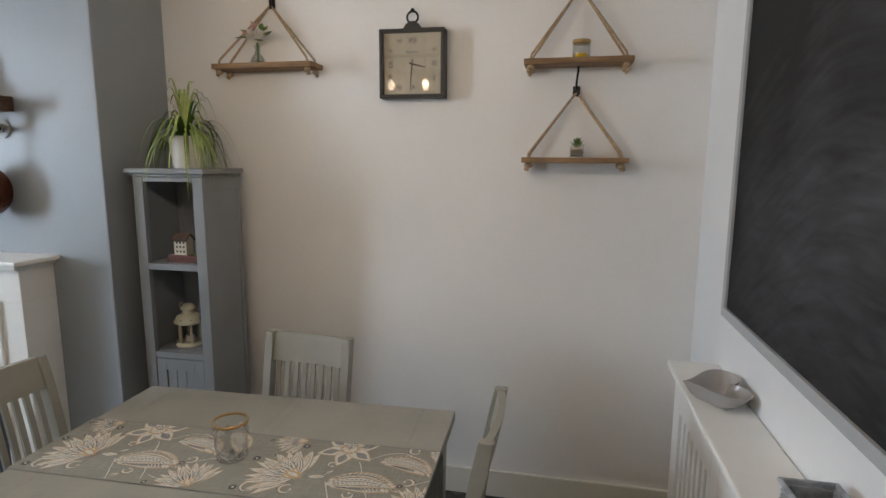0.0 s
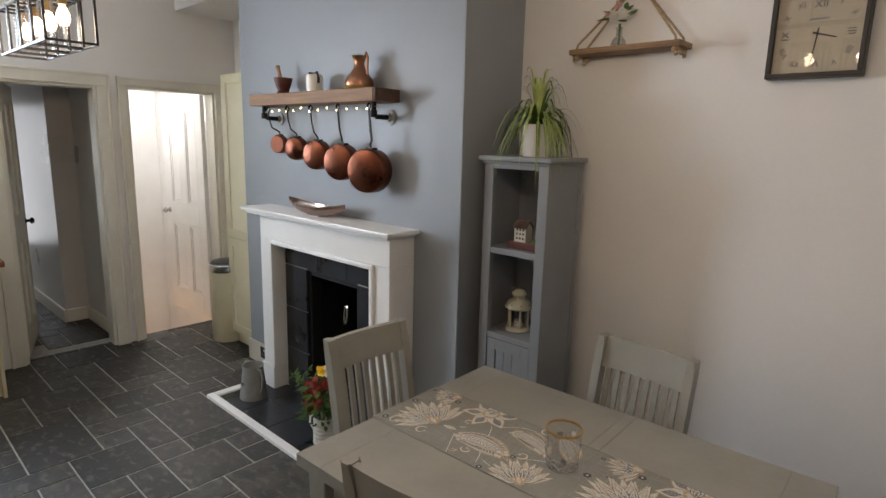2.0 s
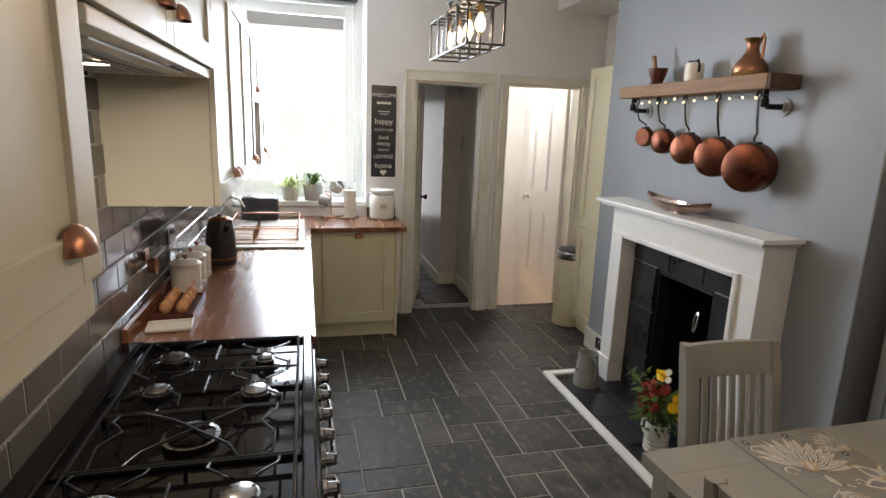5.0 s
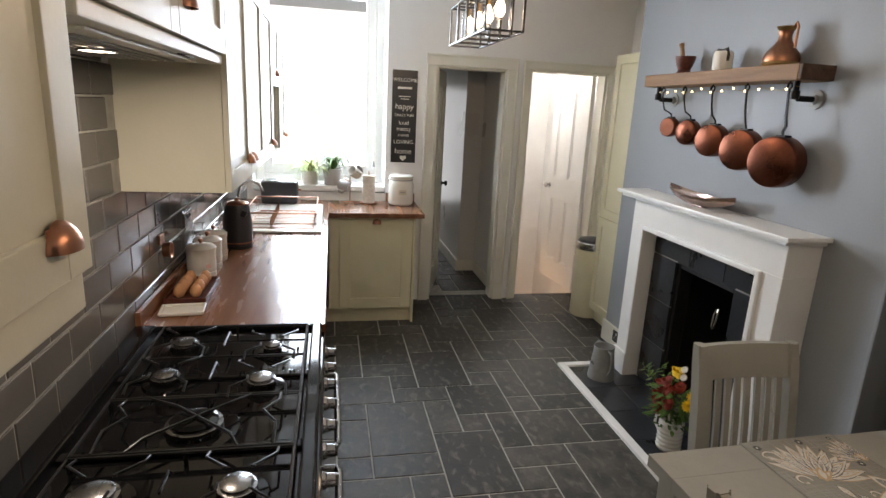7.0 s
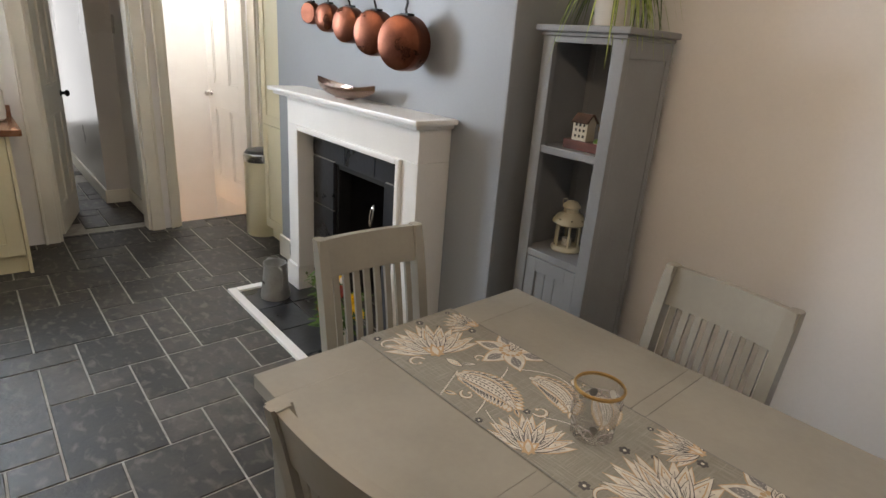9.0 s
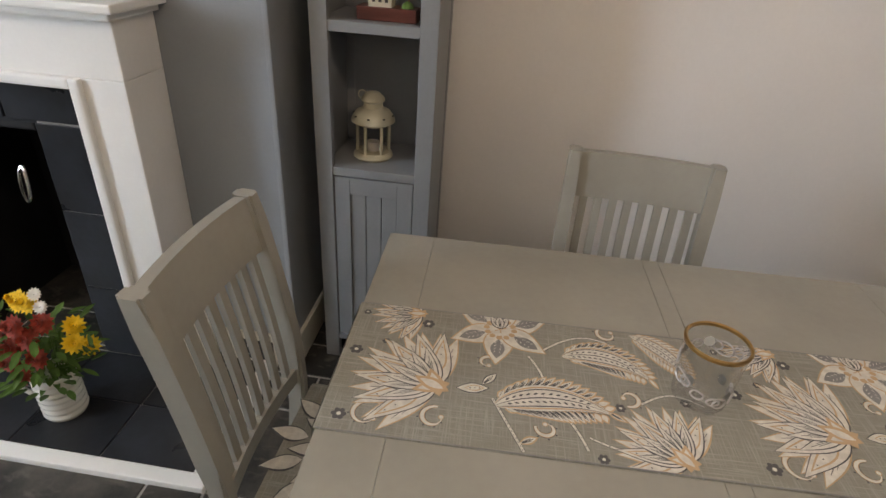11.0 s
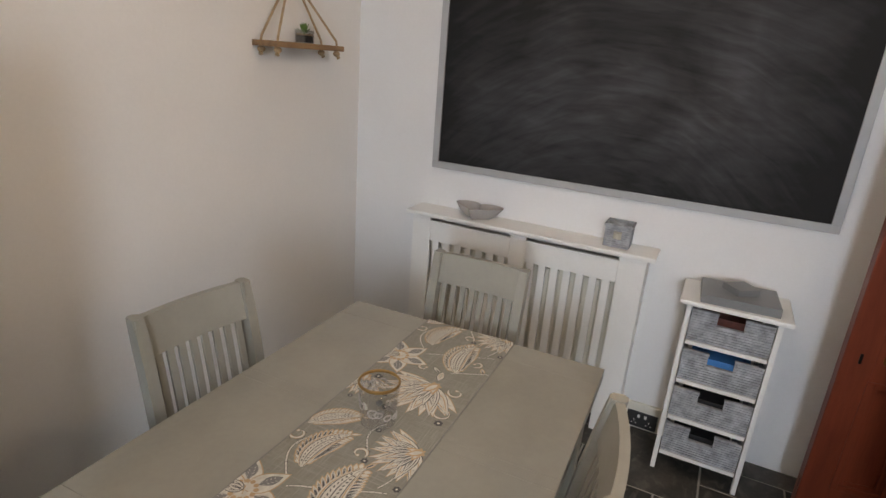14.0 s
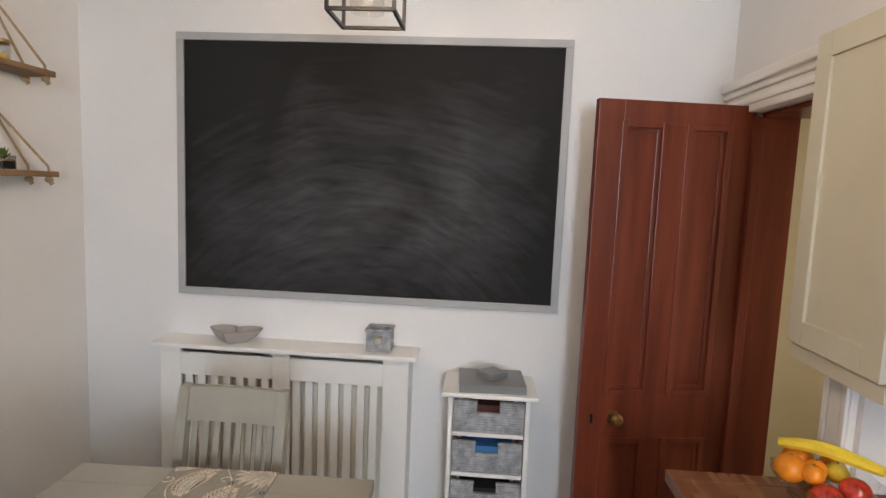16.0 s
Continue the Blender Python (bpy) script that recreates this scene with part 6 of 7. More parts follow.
def petal(x, y, ang, length, width, style="ochre", tip=1.0, lift=0.0):
    """One printed petal: a dark or ochre edge, a cream body and hatching or a leaf inside."""
    e = 0.0023
    if style == "dark" or style == "seed":
        flat("charcoal", almond(x, y, ang, 0, length, width, tip), lift)
        flat("cream", almond(x, y, ang, e, length - e, width - 2 * e, tip), lift)
    else:
        flat("ochre", almond(x, y, ang, 0, length, width, tip), lift)
        flat("cream", almond(x, y, ang, e, length - 1.8 * e, width - 2.6 * e, tip), lift)
    ca, sa = math.cos(ang), math.sin(ang)
    if style == "leaf":
        flat("grey", almond(x, y, ang, length * 0.30, length * 0.82, width * 0.46, 1.0), lift)
        for s in (-1, 1):
            for i in range(4):
                p, q = length * (0.40 + 0.085 * i), s * width * 0.09
                flat("cream", almond(x + ca * p - sa * q, y + sa * p + ca * q, ang + s * 0.7, -0.004, 0.004, 0.0016, 1.0), lift + 4e-5)
    elif style == "seed":
        flat("ochre", almond(x, y, ang, length * 0.25, length * 0.85, width * 0.55, tip), lift + 4e-5)
        flat("cream", almond(x, y, ang, length * 0.28, length * 0.80, width * 0.40, tip), lift + 4e-5)
        for i in range(3):
            p = length * (0.42 + 0.14 * i)
            dot("line", x + ca * p, y + sa * p, 0.0015, lift + 4e-5)
    elif length > 0.03:
        for s in (-1, 0, 1):
            p0, p1, q = length * 0.15, length * (0.62 if s else 0.75), s * width * 0.13
            flat("line", [(x + ca * p - sa * r, y + sa * p + ca * r) for p, r in ((p0, q * 0.5 - 0.0009), (p1, q - 0.0005), (p1, q + 0.0005), (p0, q * 0.5 + 0.0009))], lift)


def vine(pts, w, layer="cream", beads=True):
    for i, ((xa, ya), (xb, yb)) in enumerate(zip(pts, pts[1:])):
        d = math.hypot(xb - xa, yb - ya) or 1
        nx, ny = -(yb - ya) / d * w / 2, (xb - xa) / d * w / 2
        flat("charcoal", [(xa - nx * 1.5, ya - ny * 1.5), (xb - nx * 1.5, yb - ny * 1.5), (xb + nx * 1.5, yb + ny * 1.5), (xa + nx * 1.5, ya + ny * 1.5)])
        flat(layer, [(xa - nx, ya - ny), (xb - nx, yb - ny), (xb + nx, yb + ny), (xa + nx, ya + ny)])
        if beads:
            dot("line", (xa + xb) / 2, (ya + yb) / 2, w * 0.28)


def lotus(x, y, ang, s):
    """A fan of flames, a fan of seeded petals, a fan of narrow ones and an ochre cup."""
    k = 0
    for spread in (1.35, 1.1, 0.85, 0.6, 0.35, 0.1):
        for sg in (-1, 1):
            petal(x, y, ang + sg * spread, 0.088 * s * (1 - 0.10 * spread), 0.020 * s, "ochre", 0.8, k * 8e-5)
            k += 1
    for spread in (1.15, 0.78, 0.40, 0.0):
        for sg in ((-1, 1) if spread else (1,)):
            petal(x, y, ang + sg * spread, 0.080 * s, 0.025 * s, "seed", 0.62, k * 8e-5)
            k += 1
    for spread in (0.85, 0.55, 0.28, 0.0):
        for sg in ((-1, 1) if spread else (1,)):
            petal(x, y, ang + sg * spread, 0.056 * s, 0.013 * s, "dark", 0.8, k * 8e-5)
            k += 1
    for sg in (-1, 1, 0):
        k += 1
        flat("ochre", almond(x, y, ang + sg * 0.8, -0.014 * s, 0.024 * s, 0.016 * s, 0.9), k * 8e-5)
        flat("cream", almond(x, y, ang + sg * 0.8, -0.008 * s, 0.018 * s, 0.009 * s, 0.9), k * 8e-5)
        a = ang + sg * 0.95
        for i in range(6):
            dot("charcoal", x + 0.094 * s * math.cos(a) + 0.0045 * s * math.cos(i * 1.05), y + 0.094 * s * math.sin(a) + 0.0045 * s * math.sin(i * 1.05), 0.0026 * s, i * 1e-5)
        dot("cream", x + 0.094 * s * math.cos(a), y + 0.094 * s * math.sin(a), 0.002 * s, 2e-4)


def star(x, y, ang, s):
    """A six-petalled flower, a dark leaf in each petal, and a beaded middle with a bud."""
    for i in range(6):
        petal(x, y, ang + i * math.pi / 3, 0.082 * s, 0.046 * s, "leaf", 0.75, i * 8e-5)
    for i in range(12):
        a = ang + i * math.pi / 6
        dot("ochre", x + 0.021 * s * math.cos(a), y + 0.021 * s * math.sin(a), 0.0048 * s, 6e-4 + i * 1e-5)
        dot("cream", x + 0.013 * s * math.cos(a), y + 0.013 * s * math.sin(a), 0.0034 * s, 7e-4 + i * 1e-5)
    for sg in (-0.4, 0.4, 0):
        petal(x, y, ang + 1.2 + sg, 0.034 * s, 0.015 * s, "dark", 0.8, 9e-4 + abs(sg) * -1e-4)


def plume(x, y, ang, s, curl=0.9):
    """A long leaf that bends over, with a jagged ochre edge and a row of dark seeds."""
    px, py, a, n, spine = x, y, ang, 16, []
    for i in range(n + 1):
        u = i / n
        spine.append((px, py, a, 0.034 * s * math.sin(math.pi * (0.04 + 0.94 * u ** 0.85))))
        px, py = px + 0.0095 * s * math.cos(a), py + 0.0095 * s * math.sin(a)
        a += curl / n

    def off(p, k):
        return p[0] - math.sin(p[2]) * p[3] * k, p[1] + math.cos(p[2]) * p[3] * k

    for i, p in enumerate(spine[1:-1]):
        for sg in (-1, 1):
            ex, ey = off(p, sg * 0.55)
            petal(ex, ey, p[2] + sg * 0.75, 0.014 * s + p[3] * 0.5, 0.012 * s, "ochre", 0.9, i * 1e-5)
    for i, (p, q) in enumerate(zip(spine, spine[1:])):
        up = 2e-4 + i * 9e-5
        flat("cream", [off(p, -0.66), off(q, -0.66), off(q, 0.66), off(p, 0.66)], up)
        for sg in (-1, 1):
            flat("line", [off(p, sg * 0.40), off(q, sg * 0.40), off(q, sg * 0.46), off(p, sg * 0.46)], up)
            flat("ochre", [off(p, sg * 0.50), off(q, sg * 0.50), off(q, sg * 0.58), off(p, sg * 0.58)], up + 5e-5)
            flat("line", [off(p, sg * 0.64), off(q, sg * 0.92), off(q, sg * 0.96), off(p, sg * 0.70)], up)
            ex, ey = off(p, sg * 0.2)
            if 1 < i < 14:
                flat("line", almond(ex, ey, p[2] + sg * 0.4, -0.003 * s, 0.004 * s, 0.0030 * s, 1.0), up + 1e-5)
        flat("line", [off(p, -0.03), off(q, -0.03), off(q, 0.03), off(p, 0.03)], up + 2e-5)
    petal(px - 0.012 * s * math.cos(a), py - 0.012 * s * math.sin(a), a, 0.026 * s, 0.010 * s, "ochre", 0.8, 20e-4)


def scroll(x, y, ang, r, turns=0.8):
    """A hooked comma with a row of beads on its back."""
    pts = []
    for i in range(20):
        u = i / 19
        q = r * (1 - 0.50 * u)
        a = ang + turns * 2 * math.pi * u
        pts.append((x + q * math.cos(a), y + q * math.sin(a), 0.0025 + 0.006 * math.sin(math.pi * min(1, 0.15 + u)), a))
    for p, q in zip(pts, pts[1:]):
        flat("charcoal", [(p[0] + k * p[2] * math.cos(p[3]), p[1] + k * p[2] * math.sin(p[3])) for k in (-0.62, 0.62)] + [(q[0] + k * q[2] * math.cos(q[3]), q[1] + k * q[2] * math.sin(q[3])) for k in (0.62, -0.62)])
        flat("ochre", [(p[0] + k * p[2] * math.cos(p[3]), p[1] + k * p[2] * math.sin(p[3])) for k in (-0.5, 0.5)] + [(q[0] + k * q[2] * math.cos(q[3]), q[1] + k * q[2] * math.sin(q[3])) for k in (0.5, -0.5)])
        flat("cream", [(p[0] + k * p[2] * math.cos(p[3]), p[1] + k * p[2] * math.sin(p[3])) for k in (-0.35, 0.35)] + [(q[0] + k * q[2] * math.cos(q[3]), q[1] + k * q[2] * math.sin(q[3])) for k in (0.35, -0.35)])
    for p in pts[4::3]:
        dot("line", p[0] + 0.9 * p[2] * math.cos(p[3]), p[1] + 0.9 * p[2] * math.sin(p[3]), 0.0018)
    dot("ochre", pts[-1][0], pts[-1][1], 0.005, 1e-4)
    dot("cream", pts[-1][0], pts[-1][1], 0.0036, 1e-4)


for k in (-1.045, -0.348, 0.347, 1.042):
    star(k, 0.132, 0.45, 1.32)
    lotus(k - 0.110, -0.048, 2.72, 1.85)
    lotus(k - 0.165, 0.150, 3.25, 1.15)
    lotus(k + 0.300, -0.145, 2.30, 1.42)
    plume(k - 0.005, -0.075, 0.55, 1.35, -1.05)
    plume(k + 0.120, 0.070, 0.45, 1.15, -1.45)
    plume(k + 0.262, 0.160, -0.45, 0.95, -0.9)
    petal(k - 0.075, -0.045, 0.15, 0.060, 0.026, "seed")
    petal(k - 0.030, -0.030, 0.9, 0.042, 0.018, "dark")
    petal(k + 0.035, -0.150, 0.5, 0.036, 0.016, "ochre")
    petal(k + 0.345, 0.050, 2.2, 0.040, 0.017, "ochre")
    scroll(k - 0.215, -0.128, 0.6, 0.032)
    scroll(k - 0.105, -0.118, 1.4, 0.024)
    scroll(k + 0.215, 0.155, 1.9, 0.022)
    scroll(k - 0.022, 0.030, 0.0, 0.018)
    scroll(k + 0.080, -0.112, 3.0, 0.018)
    scroll(k + 0.230, -0.020, 4.4, 0.020)
    vine([(k - 0.010 + 0.0035 * i, -0.060 - 0.007 * i) for i in range(16)], 0.0048)
    vine([(k + 0.055 + 0.006 * i, 0.060 - 0.014 * i + 0.008 * math.sin(i * 0.6)) for i in range(16)], 0.0045)
    vine([(k + 0.075 + 0.012 * i, 0.075 + 0.060 * math.sin(i * 0.19)) for i in range(15)], 0.0045)
    vine([(k + 0.150 + 0.012 * i, -0.120 - 0.018 * math.sin(i * 0.3)) for i in range(13)], 0.0040)
    vine([(k + 0.250 + 0.010 * i, -0.030 + 0.030 * math.sin(i * 0.25)) for i in range(12)], 0.0042)
for name, (bm, mat, z) in PRINT.items():
    tagged(part("floral_print", bm, mat, t, name + " printed flowers"), kind="stuff")
bm = bmesh.new()
for i in range(26):
    y = -RW + 0.01 + i * 0.0132
    leaf(bm, (-L - 0.0155, y, 0.56 + 0.02 * (i % 3)), (-L - 0.0150, y + 0.008, 0.60 + 0.03 * (i % 4)), 0.012)
part("drape_print", bm, M_PRINT, t, "cream print on the hanging end")

t = thing("candle_glass", pose(-0.250, 2.052, 0.7765) @ Matrix.Scale(0.92, 4), "clear glass candle holder with silver paisley outlines and a gold rim", "candle holder")
part("glass", lathe([(0, 0.004), (0.046, 0.004), (0.050, 0.008), (0.053, 0.06), (0.058, 0.135)], 36), M_GLASS, t, "", True).visible_shadow = False
part("gold_rim", lathe([(0.0545, 0.133), (0.0595, 0.132), (0.0605, 0.138), (0.0575, 0.141), (0.0540, 0.139), (0.0545, 0.133)], 36), M_BRASS, t, "worn gold rim", True)
bm, rng = bmesh.new(), random.Random(8)
for i in range(15):
    a0, z0, s, tw = i * 2.399, 0.022 + 0.09 * ((i * 0.618) % 1), rng.uniform(0.010, 0.018), rng.uniform(0, 6.28)
    pts = []
    for j in range(17):
        u = 2 * math.pi * j / 16
        rr = s * (1 - 0.45 * math.cos(u))
        p, q = rr * math.cos(u + tw), rr * math.sin(u + tw) * 0.8
        z = min(0.126, max(0.010, z0 + q))
        r = 0.0515 + 0.006 * z / 0.13
        pts.append((r * math.cos(a0 + p / r), r * math.sin(a0 + p / r), z))
    add_tube(bm, pts, 0.0020, 5)
part("paisley_outline", bm, M_DISH, t, "raised silver paisley lines")
for i in range(7):
    a0, z0 = i * 2.399 + 0.5, 0.03 + 0.08 * ((i * 0.618) % 1)
    bm = bmesh.new()
    bm.faces.new([bm.verts.new((0.0525 * math.cos(a0 + 0.2 * math.cos(u)), 0.0525 * math.sin(a0 + 0.2 * math.cos(u)), z0 + 0.012 * math.sin(u))) for u in [math.pi / 4 * j for j in range(8)]])
    bmesh.ops.solidify(bm, geom=bm.faces[:], thickness=0.001)
    part("frosted_drop", bm, M_CERAMIC if i % 2 else M_ZINC, t, "frosted pale drop")

# ---- on the radiator cover and the drawers ----
t = thing("heart_dish", pose(1.235, 2.44, 0.9455, 0, 0, 90) @ Matrix.Diagonal((1.16, 1.16, 1.08, 1)), "grey glazed heart-shaped ceramic dish on the radiator cover", "dish")
bm = bmesh.new()
hp = []
for i in range(40):
    u = 2 * math.pi * i / 40
    hp.append((16 * math.sin(u) ** 3 / 16, (13 * math.cos(u) - 5 * math.cos(2 * u) - 2 * math.cos(3 * u) - math.cos(4 * u) + 2) / 15))
rings = [[bm.verts.new((x * s, -y * s * 0.75, z)) for x, y in hp] for s, z in ((0.055, 0.0), (0.085, 0.02), (0.112, 0.055), (0.107, 0.056), (0.08, 0.023), (0.052, 0.006))]
for a, b in zip(rings, rings[1:]):
    for i in range(40):
        bm.faces.new((a[i], a[(i + 1) % 40], b[(i + 1) % 40], b[i]))
bm.faces.new(rings[0][::-1])
bm.faces.new(rings[-1])
part("bowl", bm, M_DISH, t, "", True)
t = thing("wicker_holder", pose(1.255, 1.735, 0.9455), "square grey wicker candle holder with a heart cut-out", "candle holder")
part("liner", boxes([(-0.045, -0.05, 0.004, 0.045, 0.05, 0.012), (-0.046, -0.051, 0.0, -0.043, -0.018, 0.098), (-0.046, 0.018, 0.0, -0.043, 0.051, 0.098), (0.043, -0.051, 0, 0.046, 0.051, 0.098), (-0.043, -0.051, 0, 0.043, -0.048, 0.098), (-0.043, 0.048, 0, 0.043, 0.051, 0.098), (-0.046, -0.018, 0, -0.043, 0.018, 0.03), (-0.046, -0.018, 0.075, -0.043, 0.018, 0.098)]), M_WICKER, t)
bm = bmesh.new()
for k in range(10):
    z, e, o = 0.006 + k * 0.0098, 0.049, (k % 2) * math.pi
    for a, b in (((-e, -0.054), (e, -0.054)), ((e, -0.054), (e, 0.054)), ((e, 0.054), (-e, 0.054)), ((-e, 0.054), (-e, 0.020 if 3 < k < 8 else -0.054)), ((-e, -0.020), (-e, -0.054)) if 3 < k < 8 else ((-e, 0), (-e, -0.054))):
        add_tube(bm, [(a[0] + (b[0] - a[0]) * i / 8, a[1] + (b[1] - a[1]) * i / 8, z + 0.0015 * math.sin(o + i * math.pi / 2)) for i in range(9)], 0.0048, 5)
tagged(part("weave", bm, M_WICKER, t, "", True), kind="stuff")
part("rim", tube([(-0.053, -0.058, 0.103), (0.053, -0.058, 0.103), (0.053, 0.058, 0.103), (-0.053, 0.058, 0.103), (-0.053, -0.058, 0.103)], 0.007, 8), M_WICKER, t, "", True)
part("candle", lathe([(0, 0.012), (0.03, 0.012), (0.03, 0.06), (0, 0.058)], 20), M_IVORY, t, "pale green-white candle", True)
t = thing("placemat_stack", pose(1.155, 1.205, 0.8405, 0, 0, 3), "stack of grey leather-look placemats on the drawer tower", "placemats")
for i in range(6):
    part("placemat", box(-0.105, -0.145, i * 0.006, 0.125, 0.145, i * 0.006 + 0.005, 0.001), M_GREY, t)
t = thing("coaster_stack", pose(1.17, 1.205, 0.8775, 0, 0, 38), "stack of square grey coasters on the placemats", "coasters")
for i in range(5):
    part("coaster", box(-0.05, -0.05, i * 0.0055, 0.05, 0.05, i * 0.0055 + 0.0045, 0.001), M_GREY, t)

# ---- fruit bowl ----
t = thing("fruit_bowl", pose(0.165, 0.345, WT + 0.0005), "scalloped cut-glass bowl on the worktop, full of fruit", "bowl")
bm = bmesh.new()
rings = []
for r, z in ((0.0, 0.004), (0.05, 0.0), (0.056, 0.006), (0.09, 0.035), (0.118, 0.070), (0.132, 0.092)):
    rings.append([bm.verts.new(((r + (0.006 * math.sin(k * 9 * 2 * math.pi / 72) if z > 0.06 else 0)) * math.cos(2 * math.pi * k / 72), r * math.sin(2 * math.pi * k / 72), z + (0.006 * math.sin(k * 9 * 2 * math.pi / 72) if z > 0.09 else 0))) for k in range(72)] if r else [bm.verts.new((0, 0, z))])
for a, b in zip(rings, rings[1:]):
    for k in range(72):
        bm.faces.new(list(dict.fromkeys((a[k % len(a)], a[(k + 1) % len(a)], b[(k + 1) % len(b)], b[k % len(b)]))))
bmesh.ops.solidify(bm, geom=bm.faces[:], thickness=0.003)
part("bowl", bm, M_GLASS, t, "", True).visible_shadow = False
for x, y, z, r, mat, name in ((0.09, 0.03, 0.125, 0.040, M_ORANGE, "orange"), (0.02, 0.085, 0.13, 0.040, M_ORANGE, "orange"), (0.0, 0.0, 0.06, 0.042, M_ORANGE, "orange"), (-0.07, 0.04, 0.10, 0.036, M_RED, "apple"), (-0.055, -0.035, 0.115, 0.036, M_RED, "apple"),
                              (0.03, -0.04, 0.12, 0.030, M_YELLOW, "lemon"), (0.02, 0.02, 0.13, 0.028, M_ORANGE, "tangerine"), (-0.02, 0.05, 0.135, 0.028, M_ORANGE, "tangerine"), (0.07, -0.05, 0.115, 0.036, M_ORANGE, "orange")):
    f = thing(name, pose(0.165 + x, 0.345 + y, WT + z - 0.028), {"orange": "ripe orange with dimpled peel in the glass bowl", "apple": "red streaked apple in the glass bowl", "lemon": "yellow lemon in the glass bowl", "tangerine": "small orange tangerine in the glass bowl"}[name], "fruit", "fruit in the bowl")
    part("skin", ball(r, None, 20, 0.92), mat, f, "", True)
    part("stalk_end", lathe([(0, 0.004), (0.003, 0.003), (0.003, -0.002), (0, -0.002)], 8, pose(0, 0, r * 0.9)), M_GREEN, f)
f = thing("banana", pose(0.165, 0.345, WT - 0.028), "ripe yellow banana lying over the other fruit", "fruit", "fruit in the bowl")
part("skin", tube([(0.10 - 0.022 * i, 0.075 - 0.020 * i, 0.165 + 0.012 * math.sin(i * 0.5) + 0.003 * i) for i in range(9)], 0.019, 8, lambda u: 0.35 + 0.65 * math.sin(math.pi * (0.12 + 0.78 * u)) ** 0.6), M_YELLOW, f, "", True)
part("tip", tube([(-0.08, -0.088, 0.185), (-0.098, -0.105, 0.20)], 0.006, 6), M_BLACKWOOD, f)

# ---- things along the worktop ----
t = thing("kettle", pose(-2.80, 0.125, WT + 0.0005), "dark grey enamel kettle with copper trim", "kettle")
part("base", lathe([(0, 0), (0.078, 0), (0.080, 0.006), (0.078, 0.018), (0, 0.018)], 32), M_PLASTIC, t, "", True)
part("body", lathe([(0, 0.018), (0.077, 0.018), (0.080, 0.03), (0.078, 0.15), (0.066, 0.225), (0.060, 0.24), (0, 0.24)], 32), M_STEELGREY, t, "", True)
part("trim", lathe([(0.080, 0.028), (0.0815, 0.03), (0.0815, 0.036), (0.080, 0.038)], 32), M_BRONZE, t, "copper trim ring", True)
part("lid", lathe([(0.060, 0.24), (0.061, 0.246), (0.05, 0.256), (0.012, 0.26), (0.012, 0.275), (0, 0.277)], 32), M_BRONZE, t, "copper lid", True)
part("handle", tube([(-0.05, -0.03, 0.235), (-0.10, -0.05, 0.235), (-0.115, -0.06, 0.17), (-0.085, -0.045, 0.06)], 0.011, 10), M_PLASTIC, t, "", True)
part("spout", tube([(0.062, 0.04, 0.19), (0.085, 0.055, 0.225)], 0.016, 10), M_STEELGREY, t, "", True)
for i, (x, y) in enumerate(((-2.24, 0.048), (-2.385, 0.048), (-2.53, 0.048))):
    t = thing("storage_canister", pose(x, y, WT + 0.0005), "white enamel storage canister with a copper-knobbed lid", "canister", "canisters on the worktop")
    part("body", lathe([(0, 0), (0.062, 0), (0.064, 0.004), (0.064, 0.02), (0.062, 0.022), (0.064, 0.024), (0.062, 0.03), (0.064, 0.034), (0.064, 0.125), (0, 0.125)], 28), M_CERAMIC, t, "", True)
    part("lid", lathe([(0.066, 0.123), (0.067, 0.138), (0.055, 0.149), (0.02, 0.156), (0, 0.157)], 28), M_CERAMIC, t, "", True)
    part("knob", lathe([(0.007, 0.155), (0.006, 0.162), (0.012, 0.17), (0.008, 0.178), (0, 0.179)], 14), M_BRONZE, t, "copper knob", True)
    part("motif", prism([(0.012 * math.cos(k * math.pi / 4), 0.012 * math.sin(k * math.pi / 4)) for k in range(8)], 0.0012, pose(0.0505, 0.0395, 0.06) @ pose(0, 0, 0, 0, 0, 38) @ pose(0, 0, 0, 0, 90, 0)), M_PINK, t, "small printed motif")
t = thing("egg_tray", pose(-1.985, 0.060, WT + 0.0005), "dark wooden egg tray on the worktop", "tray")
part("tray", boxes([(-0.15, -0.075, 0, 0.15, 0.085, 0.016), (-0.15, -0.075, 0.016, 0.15, -0.068, 0.030), (-0.15, 0.078, 0.016, 0.15, 0.085, 0.030), (-0.15, -0.068, 0.016, -0.143, 0.078, 0.030), (0.143, -0.068, 0.016, 0.15, 0.078, 0.030)], 0.002), M_MAHOG, t)
for i in range(4):
    for j in range(2):
        e = thing("egg", pose(-1.985 - 0.096 + i * 0.064, 0.035 + j * 0.062, WT + 0.017), "brown hen's egg standing in the wooden tray", "egg", "eggs in the tray")
        part("shell", lathe([(0, 0), (0.013, 0.003), (0.0215, 0.014), (0.0235, 0.025), (0.019, 0.042), (0.010, 0.054), (0, 0.057)], 18), M_EGG, e, "", True)
t = thing("butter_tray", pose(-1.765, 0.075, WT + 0.0005, 0, 0, 6), "small white ceramic spoon rest with patterned rim", "dish")
part("tray", boxes([(-0.05, -0.075, 0.0, 0.05, 0.075, 0.006), (-0.055, -0.08, 0.006, 0.055, -0.07, 0.016), (-0.055, 0.07, 0.006, 0.055, 0.08, 0.016), (-0.055, -0.07, 0.006, -0.046, 0.07, 0.016), (0.046, -0.07, 0.006, 0.055, 0.07, 0.016)], 0.003), M_CERAMIC, t)
